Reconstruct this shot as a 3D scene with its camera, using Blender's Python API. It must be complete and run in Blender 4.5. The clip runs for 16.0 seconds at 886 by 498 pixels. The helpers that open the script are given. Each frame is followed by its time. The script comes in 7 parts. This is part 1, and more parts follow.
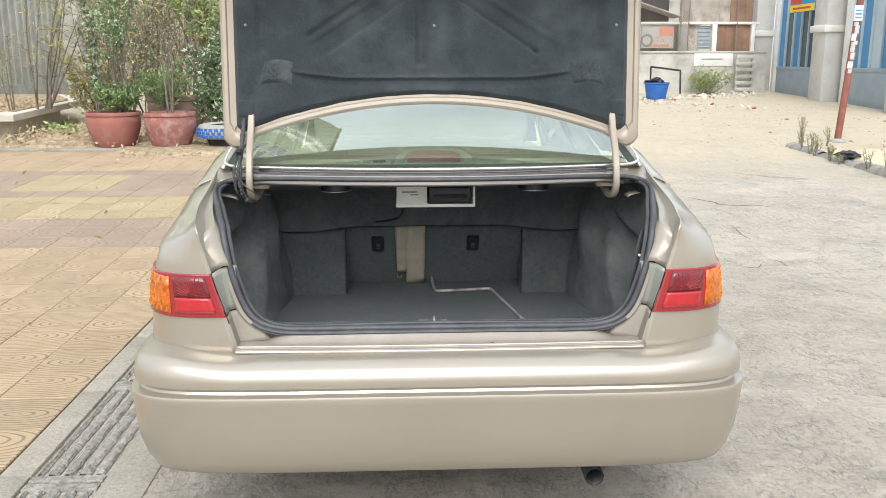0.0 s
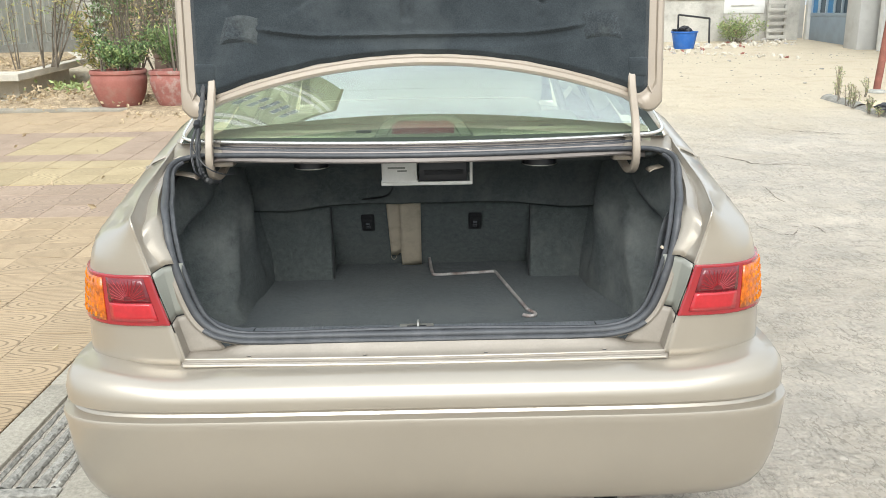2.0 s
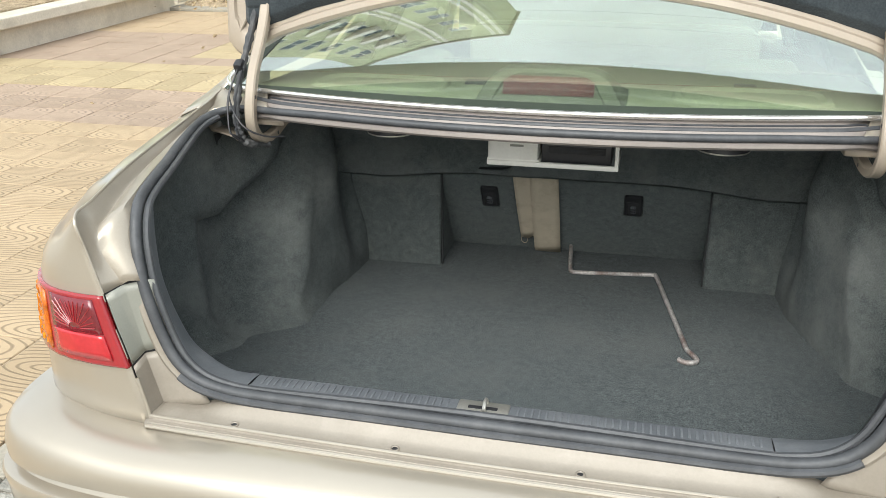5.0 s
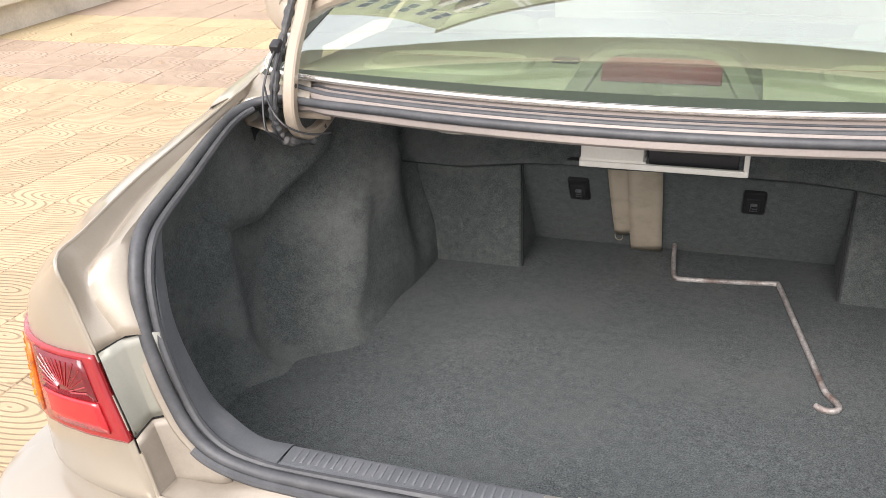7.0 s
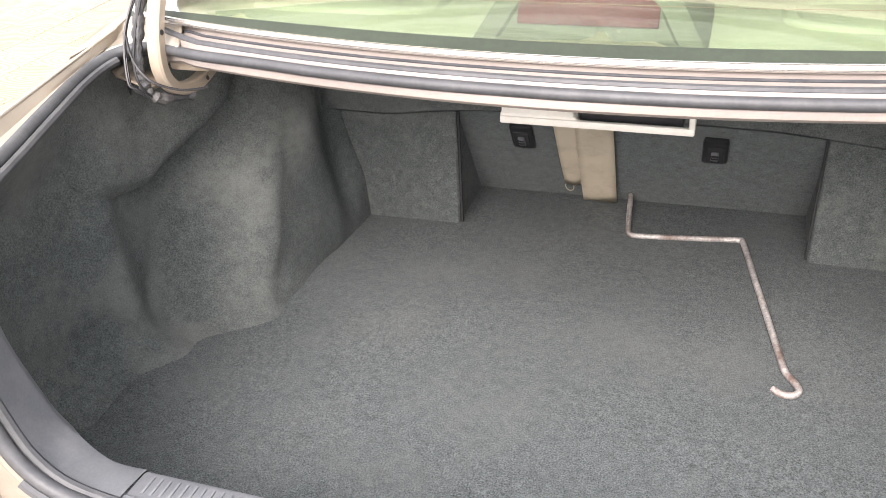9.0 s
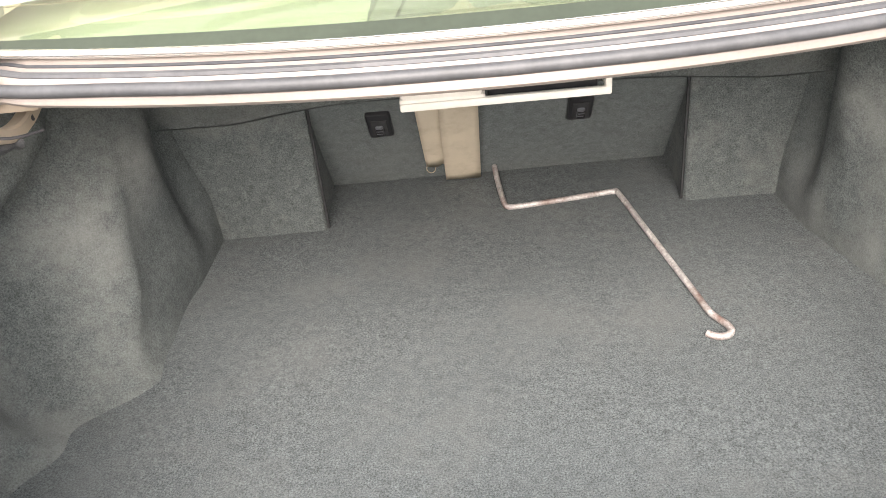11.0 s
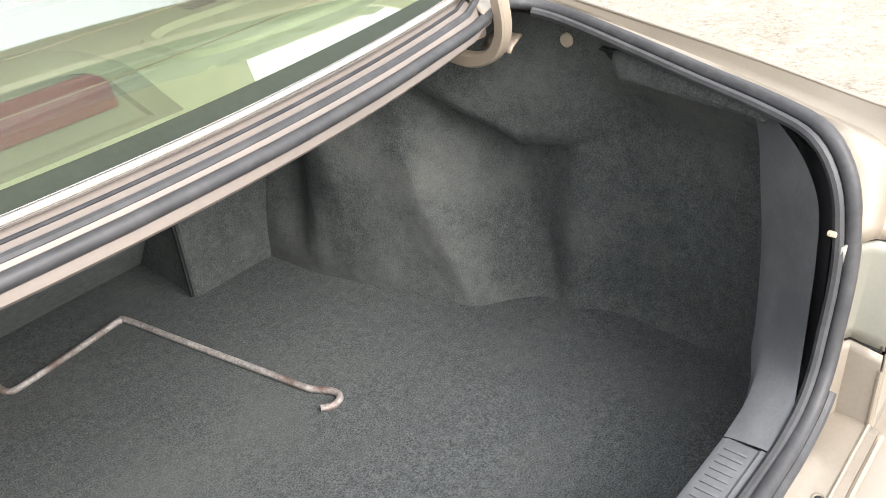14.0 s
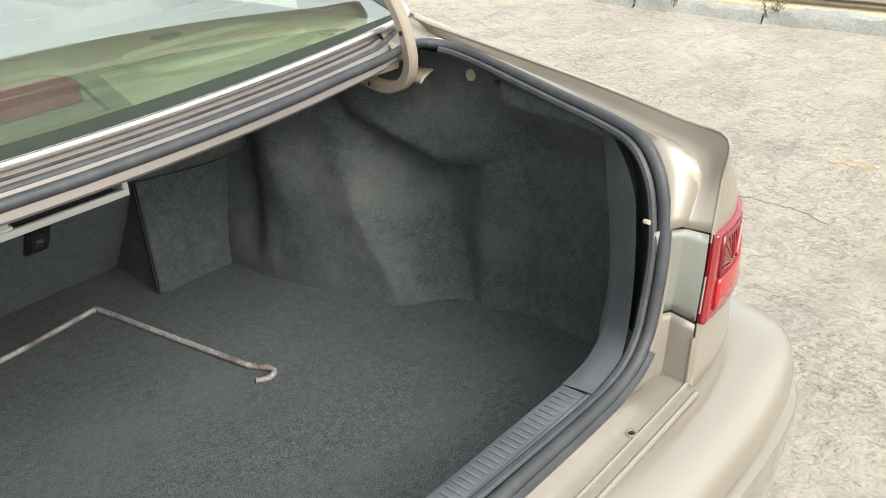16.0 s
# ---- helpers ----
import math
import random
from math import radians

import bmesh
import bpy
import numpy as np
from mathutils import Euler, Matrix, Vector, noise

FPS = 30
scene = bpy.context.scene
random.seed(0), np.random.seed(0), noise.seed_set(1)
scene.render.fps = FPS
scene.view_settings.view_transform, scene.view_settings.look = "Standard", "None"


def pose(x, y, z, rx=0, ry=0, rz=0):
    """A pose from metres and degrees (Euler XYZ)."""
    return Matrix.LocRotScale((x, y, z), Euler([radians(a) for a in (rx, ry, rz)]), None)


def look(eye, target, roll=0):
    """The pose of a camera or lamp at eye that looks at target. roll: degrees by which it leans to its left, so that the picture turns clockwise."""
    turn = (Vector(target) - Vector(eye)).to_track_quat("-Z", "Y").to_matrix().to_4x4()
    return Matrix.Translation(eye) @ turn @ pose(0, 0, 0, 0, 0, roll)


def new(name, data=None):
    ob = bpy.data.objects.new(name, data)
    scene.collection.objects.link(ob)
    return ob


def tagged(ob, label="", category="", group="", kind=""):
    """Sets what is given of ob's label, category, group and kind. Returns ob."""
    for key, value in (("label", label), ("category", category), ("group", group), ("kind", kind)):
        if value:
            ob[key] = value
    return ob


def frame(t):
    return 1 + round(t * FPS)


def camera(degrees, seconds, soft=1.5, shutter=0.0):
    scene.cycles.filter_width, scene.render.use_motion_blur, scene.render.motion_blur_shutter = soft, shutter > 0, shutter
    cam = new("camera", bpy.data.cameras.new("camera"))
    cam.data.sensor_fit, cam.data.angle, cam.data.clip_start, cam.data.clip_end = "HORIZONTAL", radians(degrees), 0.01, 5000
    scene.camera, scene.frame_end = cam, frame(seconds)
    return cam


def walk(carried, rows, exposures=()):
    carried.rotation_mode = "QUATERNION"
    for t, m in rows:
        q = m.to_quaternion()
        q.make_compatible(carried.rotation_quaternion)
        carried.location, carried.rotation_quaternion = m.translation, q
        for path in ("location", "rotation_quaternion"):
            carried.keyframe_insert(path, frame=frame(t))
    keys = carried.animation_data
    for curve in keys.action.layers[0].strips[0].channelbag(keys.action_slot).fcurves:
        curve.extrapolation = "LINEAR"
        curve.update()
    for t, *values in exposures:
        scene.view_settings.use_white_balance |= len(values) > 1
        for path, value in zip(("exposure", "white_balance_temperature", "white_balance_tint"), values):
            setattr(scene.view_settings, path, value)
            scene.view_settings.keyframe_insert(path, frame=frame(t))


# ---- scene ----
SOFT = 0.6
cam = camera(54.7, 16.0, SOFT)
PATH = [
    (0, (-0.094, -2.319, 1.489), (-0.013, -0.368, 1.057), -0.1),
    (0.5, (-0.096, -2.304, 1.491), (-0.025, -0.361, 1.025), -0.1),
    (1, (-0.07, -2.16, 1.487), (-0.007, -0.22, 1.006), -1.6),
    (1.5, (-0.009, -1.98, 1.492), (0.048, -0.05, 0.973), -1.0),
    (2, (0.025, -1.903, 1.496), (0.047, 0.023, 0.959), -0.9),
    (2.5, (0.042, -1.737, 1.477), (0.057, 0.169, 0.872), -1.2),
    (3, (0.025, -1.536, 1.501), (0.074, 0.36, 0.866), -0.8),
    (3.5, (0.006, -1.41, 1.497), (0.06, 0.473, 0.827), -1.4),
    (4, (0.04, -1.308, 1.496), (0.061, 0.569, 0.807), -1.4),
    (4.5, (0.156, -1.124, 1.501), (-0.04, 0.741, 0.808), -1.7),
    (5, (0.208, -1.054, 1.489), (-0.234, 0.753, 0.756), -0.3),
    (5.2, (0.216, -1.022, 1.485), (-0.292, 0.762, 0.737), -1.8),
    (7.3, (0.11, -0.653, 1.486), (-0.498, 1.048, 0.629), -2.3),
    (7.5, (0.124, -0.631, 1.48), (-0.474, 1.067, 0.607), -2.7),
    (8, (0.188, -0.539, 1.472), (-0.411, 1.107, 0.505), -3.3),
    (8.2, (0.215, -0.509, 1.465), (-0.392, 1.124, 0.484), -3.3),
    (10.3, (0.004, -0.379, 1.459), (-0.318, 1.298, 0.419), -4.2),
    (10.5, (-0.029, -0.376, 1.447), (-0.284, 1.307, 0.397), -4.8),
    (11, (-0.049, -0.32, 1.431), (-0.126, 1.365, 0.357), -6.2),
    (11.5, (-0.051, -0.209, 1.432), (0.044, 1.48, 0.365), -7.4),
    (12, (-0.075, -0.157, 1.444), (0.185, 1.514, 0.376), -5.4),
    (12.5, (-0.101, -0.111, 1.441), (0.458, 1.462, 0.338), -5.5),
    (13, (-0.196, -0.071, 1.438), (0.646, 1.359, 0.321), -5.7),
    (13.5, (-0.26, -0.063, 1.445), (0.808, 1.202, 0.323), -5.9),
    (14, (-0.29, -0.081, 1.444), (0.943, 1.086, 0.387), -5.0),
    (14.5, (-0.296, -0.127, 1.451), (1.014, 0.986, 0.428), -3.6),
    (15, (-0.31, -0.209, 1.453), (0.98, 0.907, 0.407), -2.9),
    (15.5, (-0.356, -0.333, 1.462), (0.911, 0.845, 0.458), -3.0),
    (16, (-0.389, -0.38, 1.46), (0.896, 0.84, 0.532), -3.4),
]

# seconds, stops, kelvin, tint
EXPOSE = [(0.0, -0.05, 6330, 9), (1.0, 0.0, 6330, 8), (2.5, 0.03, 6350, 6), (4.0, 0.04, 6400, 5), (5.0, 0.13, 6480, 6), (7.5, 0.66, 6800, 18), (8.0, 0.90, 6750, 19), (10.5, 1.42, 7250, 16), (11.0, 1.46, 7150, 16), (11.5, 1.40, 7100, 16), (12.5, 1.0, 6950, 15),
          (13.0, 0.89, 7050, 11), (14.0, 0.72, 6850, 13), (14.7, 0.5, 6700, 16), (15.5, 0.2, 6600, 8), (16.0, 0.15, 6700, 7)]
walk(cam, [(t, look(eye, target, roll)) for t, eye, target, roll in PATH], EXPOSE)

# ---- light: bright overcast day ----
SUN_EL, SUN_AZ = 41.0, 184.0
world = bpy.data.worlds.new("sky")
scene.world = world
world.use_nodes = True
wn, wl = world.node_tree.nodes, world.node_tree.links
wn.clear()
w_out = wn.new("ShaderNodeOutputWorld")
w_bg = wn.new("ShaderNodeBackground")
w_sky = wn.new("ShaderNodeTexSky")
w_sky.sky_type, w_sky.sun_disc = "NISHITA", False
w_sky.sun_elevation, w_sky.sun_rotation = radians(SUN_EL), radians(SUN_AZ)
w_sky.air_density, w_sky.dust_density = 1.0, 3.0
w_hsv = wn.new("ShaderNodeHueSaturation")          # overcast: the blue is nearly washed out
w_hsv.inputs["Saturation"].default_value = 0.22
w_hsv.inputs["Value"].default_value = 1.0
w_co = wn.new("ShaderNodeTexCoord")
w_cloud = wn.new("ShaderNodeTexNoise")
w_cloud.inputs["Scale"].default_value = 2.2
w_cloud.inputs["Detail"].default_value = 5.0
w_ramp = wn.new("ShaderNodeMapRange")
w_ramp.inputs["From Min"].default_value, w_ramp.inputs["From Max"].default_value = 0.3, 0.75
w_ramp.inputs["To Min"].default_value, w_ramp.inputs["To Max"].default_value = 0.8, 1.25
w_mul = wn.new("ShaderNodeMixRGB")
w_mul.blend_type = "MULTIPLY"
w_mul.inputs[0].default_value = 1.0
wl.new(w_sky.outputs[0], w_hsv.inputs["Color"])
wl.new(w_co.outputs["Generated"], w_cloud.inputs["Vector"])
wl.new(w_cloud.outputs[0], w_ramp.inputs["Value"])
w_veil = wn.new("ShaderNodeMixRGB")                # an even cloud layer over most of the sky
w_veil.inputs[0].default_value = 0.78
w_veil.inputs[2].default_value = (2.85, 3.05, 3.3, 1)
wl.new(w_hsv.outputs[0], w_veil.inputs[1])
wl.new(w_veil.outputs[0], w_mul.inputs[1])
wl.new(w_ramp.outputs[0], w_mul.inputs[2])
w_sep = wn.new("ShaderNodeSeparateXYZ")           # overcast: the top of the sky is brighter than the horizon
w_grad = wn.new("ShaderNodeMapRange")
w_grad.inputs["From Min"].default_value, w_grad.inputs["From Max"].default_value = 0.0, 1.0
w_grad.inputs["To Min"].default_value, w_grad.inputs["To Max"].default_value = 2.1, 3.6
w_mul2 = wn.new("ShaderNodeMixRGB")
w_mul2.blend_type = "MULTIPLY"
w_mul2.inputs[0].default_value = 1.0
wl.new(w_co.outputs["Generated"], w_sep.inputs[0])
wl.new(w_sep.outputs[2], w_grad.inputs["Value"])
wl.new(w_mul.outputs[0], w_mul2.inputs[1])
wl.new(w_grad.outputs[0], w_mul2.inputs[2])
wl.new(w_mul2.outputs[0], w_bg.inputs["Color"])
w_bg.inputs["Strength"].default_value = 0.150
wl.new(w_bg.outputs[0], w_out.inputs[0])

sun = new("sun", bpy.data.lights.new("sun", "SUN"))
sun.data.energy, sun.data.angle, sun.data.color = 2.8, radians(45), (1.0, 0.985, 0.96)
sun.matrix_world = look((0, 0, 30), Vector((0, 0, 30)) - 10 * Vector((
    math.sin(radians(SUN_AZ)) * math.cos(radians(SUN_EL)),
    math.cos(radians(SUN_AZ)) * math.cos(radians(SUN_EL)), math.sin(radians(SUN_EL)))))


# ---- materials ----
def mat(name, base, rough=0.5, metal=0.0, var=0.12, scale=8.0, fine=80.0, bump=0.05, coat=0.0, spec=0.5,
        dirt=None, dirt_amount=0.0, dirt_scale=2.5, trans=0.0, speck=0.0, object_random=0.0, bump_dist=0.01, sheen=0.0, crisp=0.2):
    """A surface with broad and fine variation of colour, a bump, and an optional dirt colour in patches."""
    m = bpy.data.materials.new(name)
    m.use_nodes = True
    nt = m.node_tree
    n, l = nt.nodes, nt.links
    p = n["Principled BSDF"]
    p.inputs["Roughness"].default_value = rough
    p.inputs["Metallic"].default_value = metal
    p.inputs["Specular IOR Level"].default_value = spec
    p.inputs["Coat Weight"].default_value = coat
    p.inputs["Coat Roughness"].default_value = 0.06
    p.inputs["Transmission Weight"].default_value = trans
    p.inputs["Sheen Weight"].default_value = sheen
    co = n.new("ShaderNodeTexCoord")
    big = n.new("ShaderNodeTexNoise")
    big.inputs["Scale"].default_value = scale
    big.inputs["Detail"].default_value = 4.0
    small = n.new("ShaderNodeTexNoise")
    small.inputs["Scale"].default_value = fine
    small.inputs["Detail"].default_value = 4.0
    small.inputs["Roughness"].default_value = 0.5 + (0.22 if speck > 0.2 else 0.0)
    for q in (big, small):
        l.new(co.outputs["Object"], q.inputs["Vector"])

    def rng(src, lo, hi, a=0.3, b=0.7):
        q = n.new("ShaderNodeMapRange")
        q.inputs["From Min"].default_value, q.inputs["From Max"].default_value = a, b
        q.inputs["To Min"].default_value, q.inputs["To Max"].default_value = lo, hi
        l.new(src, q.inputs["Value"])
        return q.outputs[0]

    def mul(a, b):
        q = n.new("ShaderNodeMixRGB")
        q.blend_type = "MULTIPLY"
        q.inputs[0].default_value = 1.0
        l.new(a, q.inputs[1])
        l.new(b, q.inputs[2])
        return q.outputs[0]
    rgb = n.new("ShaderNodeRGB")
    rgb.outputs[0].default_value = (*base, 1)
    col = mul(rgb.outputs[0], rng(big.outputs[0], 1 - var, 1 + var))
    col = mul(col, rng(small.outputs[0], 1 - var * 0.6 - speck, 1 + var * 0.6 + speck, 0.5 - crisp, 0.5 + crisp))
    if object_random:
        info = n.new("ShaderNodeObjectInfo")
        col = mul(col, rng(info.outputs["Random"], 1 - object_random, 1 + object_random, 0, 1))
    if dirt:
        dn = n.new("ShaderNodeTexNoise")
        dn.inputs["Scale"].default_value = dirt_scale
        dn.inputs["Detail"].default_value = 7.0
        dn.inputs["Roughness"].default_value = 0.65
        l.new(co.outputs["Object"], dn.inputs["Vector"])
        mix = n.new("ShaderNodeMixRGB")
        l.new(rng(dn.outputs[0], 0, dirt_amount, 0.48, 0.68), mix.inputs[0])
        l.new(col, mix.inputs[1])
        mix.inputs[2].default_value = (*dirt, 1)
        col = mix.outputs[0]
    l.new(col, p.inputs["Base Color"])
    if bump:
        b = n.new("ShaderNodeBump")
        b.inputs["Strength"].default_value = bump
        b.inputs["Distance"].default_value = bump_dist
        l.new(small.outputs[0], b.inputs["Height"])
        l.new(b.outputs[0], p.inputs["Normal"])
    return m


PAINT = mat("champagne_paint", (0.375, 0.332, 0.27), 0.30, 0.5, 0.03, 3, 900, 0.01, coat=0.85, dirt=(0.46, 0.41, 0.33), dirt_amount=0.12)
JAMBGLOSS = mat("jamb_paint", (0.36, 0.318, 0.26), 0.32, 0.45, 0.04, 4, 300, 0.02, coat=0.15, dirt=(0.28, 0.25, 0.205), dirt_amount=0.3, dirt_scale=9)
# body champagne darkened: shade of the inner edges is put into the colour
JAMBSHADE = mat("shaded_inner_paint", (0.25, 0.218, 0.177), 0.5, 0.15, 0.06, 6, 200, 0.03, coat=0.1, dirt=(0.36, 0.32, 0.27), dirt_amount=0.4, dirt_scale=9)
LIDPAINT = mat("lid_inner_paint", (0.33, 0.275, 0.215), 0.45, 0.1, 0.05, 6, 200, 0.03, coat=0.2, dirt=(0.35, 0.28, 0.2), dirt_amount=0.3, dirt_scale=9)
TRIM = mat("tail_panel_grey", (0.235, 0.235, 0.20), 0.45, 0.1, 0.05, 5, 300, 0.02, coat=0.15)
RUBBER = mat("seal_rubber", (0.050, 0.052, 0.056), 0.5, 0, 0.15, 20, 150, 0.06, dirt=(0.105, 0.105, 0.107), dirt_amount=0.4, dirt_scale=22)
GAPLINE = mat("gap_line_black", (0.034, 0.036, 0.040), 0.6, 0, 0.2, 20, 150, 0.06, spec=0.3, dirt=(0.09, 0.09, 0.09), dirt_amount=0.5, dirt_scale=24)
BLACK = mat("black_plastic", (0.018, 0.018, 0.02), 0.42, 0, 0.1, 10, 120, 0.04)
SCUFF = mat("sill_plastic", (0.115, 0.122, 0.131), 0.40, 0, 0.12, 12, 250, 0.05, dirt=(0.24, 0.24, 0.24), dirt_amount=0.4, dirt_scale=10)
CARPET = mat("trunk_carpet", (0.090, 0.101, 0.102), 0.95, 0, 0.16, 70, 350, 0.5, spec=0.1, dirt=(0.122, 0.129, 0.125), dirt_amount=0.45, dirt_scale=5, speck=0.52, crisp=0.16, bump_dist=0.006, sheen=0.05)
FELT = mat("liner_felt", (0.096, 0.107, 0.104), 0.97, 0, 0.15, 60, 350, 0.45, spec=0.08, dirt=(0.185, 0.190, 0.178), dirt_amount=0.5, dirt_scale=5.5, speck=0.40, crisp=0.17, bump_dist=0.006, sheen=0.05)


def worn_and_lit(m, spots, colour):
    """Pale smudges on the felt, part wear and part painted light, the same on both sides, broken up by noise."""
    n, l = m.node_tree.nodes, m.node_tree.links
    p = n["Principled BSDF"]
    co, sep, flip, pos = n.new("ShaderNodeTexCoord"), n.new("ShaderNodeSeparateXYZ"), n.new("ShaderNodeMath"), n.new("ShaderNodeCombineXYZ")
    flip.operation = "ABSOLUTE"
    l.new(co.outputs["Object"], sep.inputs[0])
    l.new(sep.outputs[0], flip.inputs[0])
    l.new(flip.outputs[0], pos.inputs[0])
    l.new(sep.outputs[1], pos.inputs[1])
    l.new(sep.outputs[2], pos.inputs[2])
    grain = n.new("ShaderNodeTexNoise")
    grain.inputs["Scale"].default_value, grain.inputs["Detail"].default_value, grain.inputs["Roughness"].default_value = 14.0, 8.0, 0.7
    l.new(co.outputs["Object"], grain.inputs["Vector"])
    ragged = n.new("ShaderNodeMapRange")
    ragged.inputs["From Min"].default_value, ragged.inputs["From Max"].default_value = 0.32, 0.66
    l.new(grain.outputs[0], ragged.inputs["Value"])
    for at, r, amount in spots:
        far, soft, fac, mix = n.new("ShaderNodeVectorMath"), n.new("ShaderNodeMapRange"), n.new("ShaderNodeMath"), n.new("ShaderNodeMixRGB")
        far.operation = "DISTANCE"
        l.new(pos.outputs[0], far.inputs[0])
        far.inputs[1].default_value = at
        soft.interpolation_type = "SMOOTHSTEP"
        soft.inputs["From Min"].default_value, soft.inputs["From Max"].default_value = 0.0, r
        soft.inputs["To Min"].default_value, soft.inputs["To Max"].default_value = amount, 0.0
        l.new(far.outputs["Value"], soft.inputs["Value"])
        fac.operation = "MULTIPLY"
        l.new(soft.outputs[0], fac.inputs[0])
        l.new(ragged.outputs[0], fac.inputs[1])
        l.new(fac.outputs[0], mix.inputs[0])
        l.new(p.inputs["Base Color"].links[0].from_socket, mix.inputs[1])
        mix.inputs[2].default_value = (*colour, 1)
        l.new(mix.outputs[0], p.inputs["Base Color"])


# worn spots that also paint the sky light caught by the arch's bulges
worn_and_lit(FELT, (((0.65, 0.87, 0.75), 0.17, 0.75), ((0.64, 0.80, 0.60), 0.14, 0.65), ((0.62, 1.0, 0.80), 0.12, 0.5), ((0.76, 0.70, 0.92), 0.14, 0.45), ((0.79, 0.62, 0.66), 0.10, 0.35)), (0.25, 0.255, 0.235))
# liner felt made lighter to offset the shade on the overhanging seat back
LITSEATFELT = mat("lightened_seat_carpet", (0.134, 0.150, 0.145), 0.97, 0, 0.15, 60, 360, 0.4, spec=0.08, dirt=(0.16, 0.168, 0.155), dirt_amount=0.4, dirt_scale=4, speck=0.28, crisp=0.17, bump_dist=0.006, sheen=0.05)
LIDFELT = mat("lid_felt", (0.036, 0.043, 0.047), 0.97, 0, 0.15, 9, 260, 0.3, spec=0.08, dirt=(0.066, 0.074, 0.076), dirt_amount=0.7, dirt_scale=4.5, speck=0.12, bump_dist=0.005, sheen=0.15)
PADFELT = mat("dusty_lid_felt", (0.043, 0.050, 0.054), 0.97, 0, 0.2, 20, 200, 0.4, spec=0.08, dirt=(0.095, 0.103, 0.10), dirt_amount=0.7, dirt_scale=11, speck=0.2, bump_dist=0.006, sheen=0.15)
CHROME = mat("bright_moulding", (0.75, 0.74, 0.71), 0.22, 0.9, 0.05, 9, 200, 0.02)
STEEL = mat("rusty_rod", (0.46, 0.43, 0.41), 0.5, 0.25, 0.25, 25, 200, 0.25, dirt=(0.15, 0.085, 0.065), dirt_amount=0.9, dirt_scale=16, speck=0.15)
ZINC = mat("zinc", (0.5, 0.48, 0.43), 0.4, 0.8, 0.1, 30, 200, 0.03)
WHITE = mat("white_enamel", (0.72, 0.70, 0.64), 0.4, 0, 0.04, 9, 200, 0.02, dirt=(0.5, 0.46, 0.38), dirt_amount=0.3, dirt_scale=12)
STRAP = mat("beige_webbing", (0.58, 0.50, 0.38), 0.9, 0, 0.08, 10, 700, 0.3, spec=0.2, dirt=(0.3, 0.24, 0.16), dirt_amount=0.4, dirt_scale=14)
CREAM = mat("cream_upholstery", (0.43, 0.41, 0.31), 0.85, 0, 0.06, 8, 300, 0.15, spec=0.2)
SHELF = mat("shelf_fabric", (0.34, 0.34, 0.25), 0.95, 0, 0.06, 9, 500, 0.3, spec=0.1, speck=0.1)
LAMPBOX = mat("lamp_housing", (0.095, 0.10, 0.068), 0.7, 0, 0.06, 9, 300, 0.05)
RED = mat("red_lens", (0.27, 0.010, 0.015), 0.14, 0, 0.05, 20, 90, 0.03, coat=0.8)
BRIGHTRED = mat("bright_red_lens", (0.40, 0.014, 0.020), 0.10, 0, 0.1, 30, 120, 0.04, coat=0.6)
DULLRED = mat("dull_red_lens", (0.085, 0.007, 0.009), 0.6, 0, 0.1, 20, 120, 0.03, spec=0.2)
DARKRED = mat("ribbed_red_lens", (0.135, 0.008, 0.013), 0.10, 0, 0.2, 30, 120, 0.05, coat=0.5)
AMBERDARK = mat("deep_amber_lens", (0.46, 0.10, 0.002), 0.12, 0, 0.4, 60, 140, 0.2, coat=0.5)
AMBER = mat("amber_lens", (0.56, 0.15, 0.003), 0.2, 0, 0.4, 30, 110, 0.1, coat=0.2)
TYRE = mat("tyre_rubber", (0.025, 0.025, 0.026), 0.8, 0, 0.2, 15, 90, 0.1)
RIM = mat("wheel_silver", (0.5, 0.5, 0.5), 0.35, 0.8, 0.05, 15, 90, 0.02)


def glass(name, colour, rough=0.0, dust=0.0):
    m = bpy.data.materials.new(name)
    m.use_nodes = True
    p = m.node_tree.nodes["Principled BSDF"]
    p.inputs["Base Color"].default_value = (*colour, 1)
    p.inputs["Transmission Weight"].default_value = 1.0
    p.inputs["Roughness"].default_value = rough
    p.inputs["IOR"].default_value = 2.8
    if dust:
        n, l = m.node_tree.nodes, m.node_tree.links
        co, spot, amount = n.new("ShaderNodeTexCoord"), n.new("ShaderNodeTexNoise"), n.new("ShaderNodeMapRange")
        spot.inputs["Scale"].default_value, spot.inputs["Detail"].default_value = 5.0, 6.0
        amount.inputs["From Min"].default_value, amount.inputs["From Max"].default_value = 0.3, 0.7
        amount.inputs["To Min"].default_value, amount.inputs["To Max"].default_value = dust * 0.7, dust * 1.3
        film, mix = n.new("ShaderNodeBsdfDiffuse"), n.new("ShaderNodeMixShader")
        film.inputs["Color"].default_value = (0.60, 0.61, 0.55, 1)
        l.new(co.outputs["Object"], spot.inputs["Vector"])
        l.new(spot.outputs[0], amount.inputs["Value"])
        l.new(amount.outputs[0], mix.inputs[0])
        l.new(p.outputs[0], mix.inputs[1])
        l.new(film.outputs[0], mix.inputs[2])
        l.new(mix.outputs[0], n["Material Output"].inputs["Surface"])
    return m


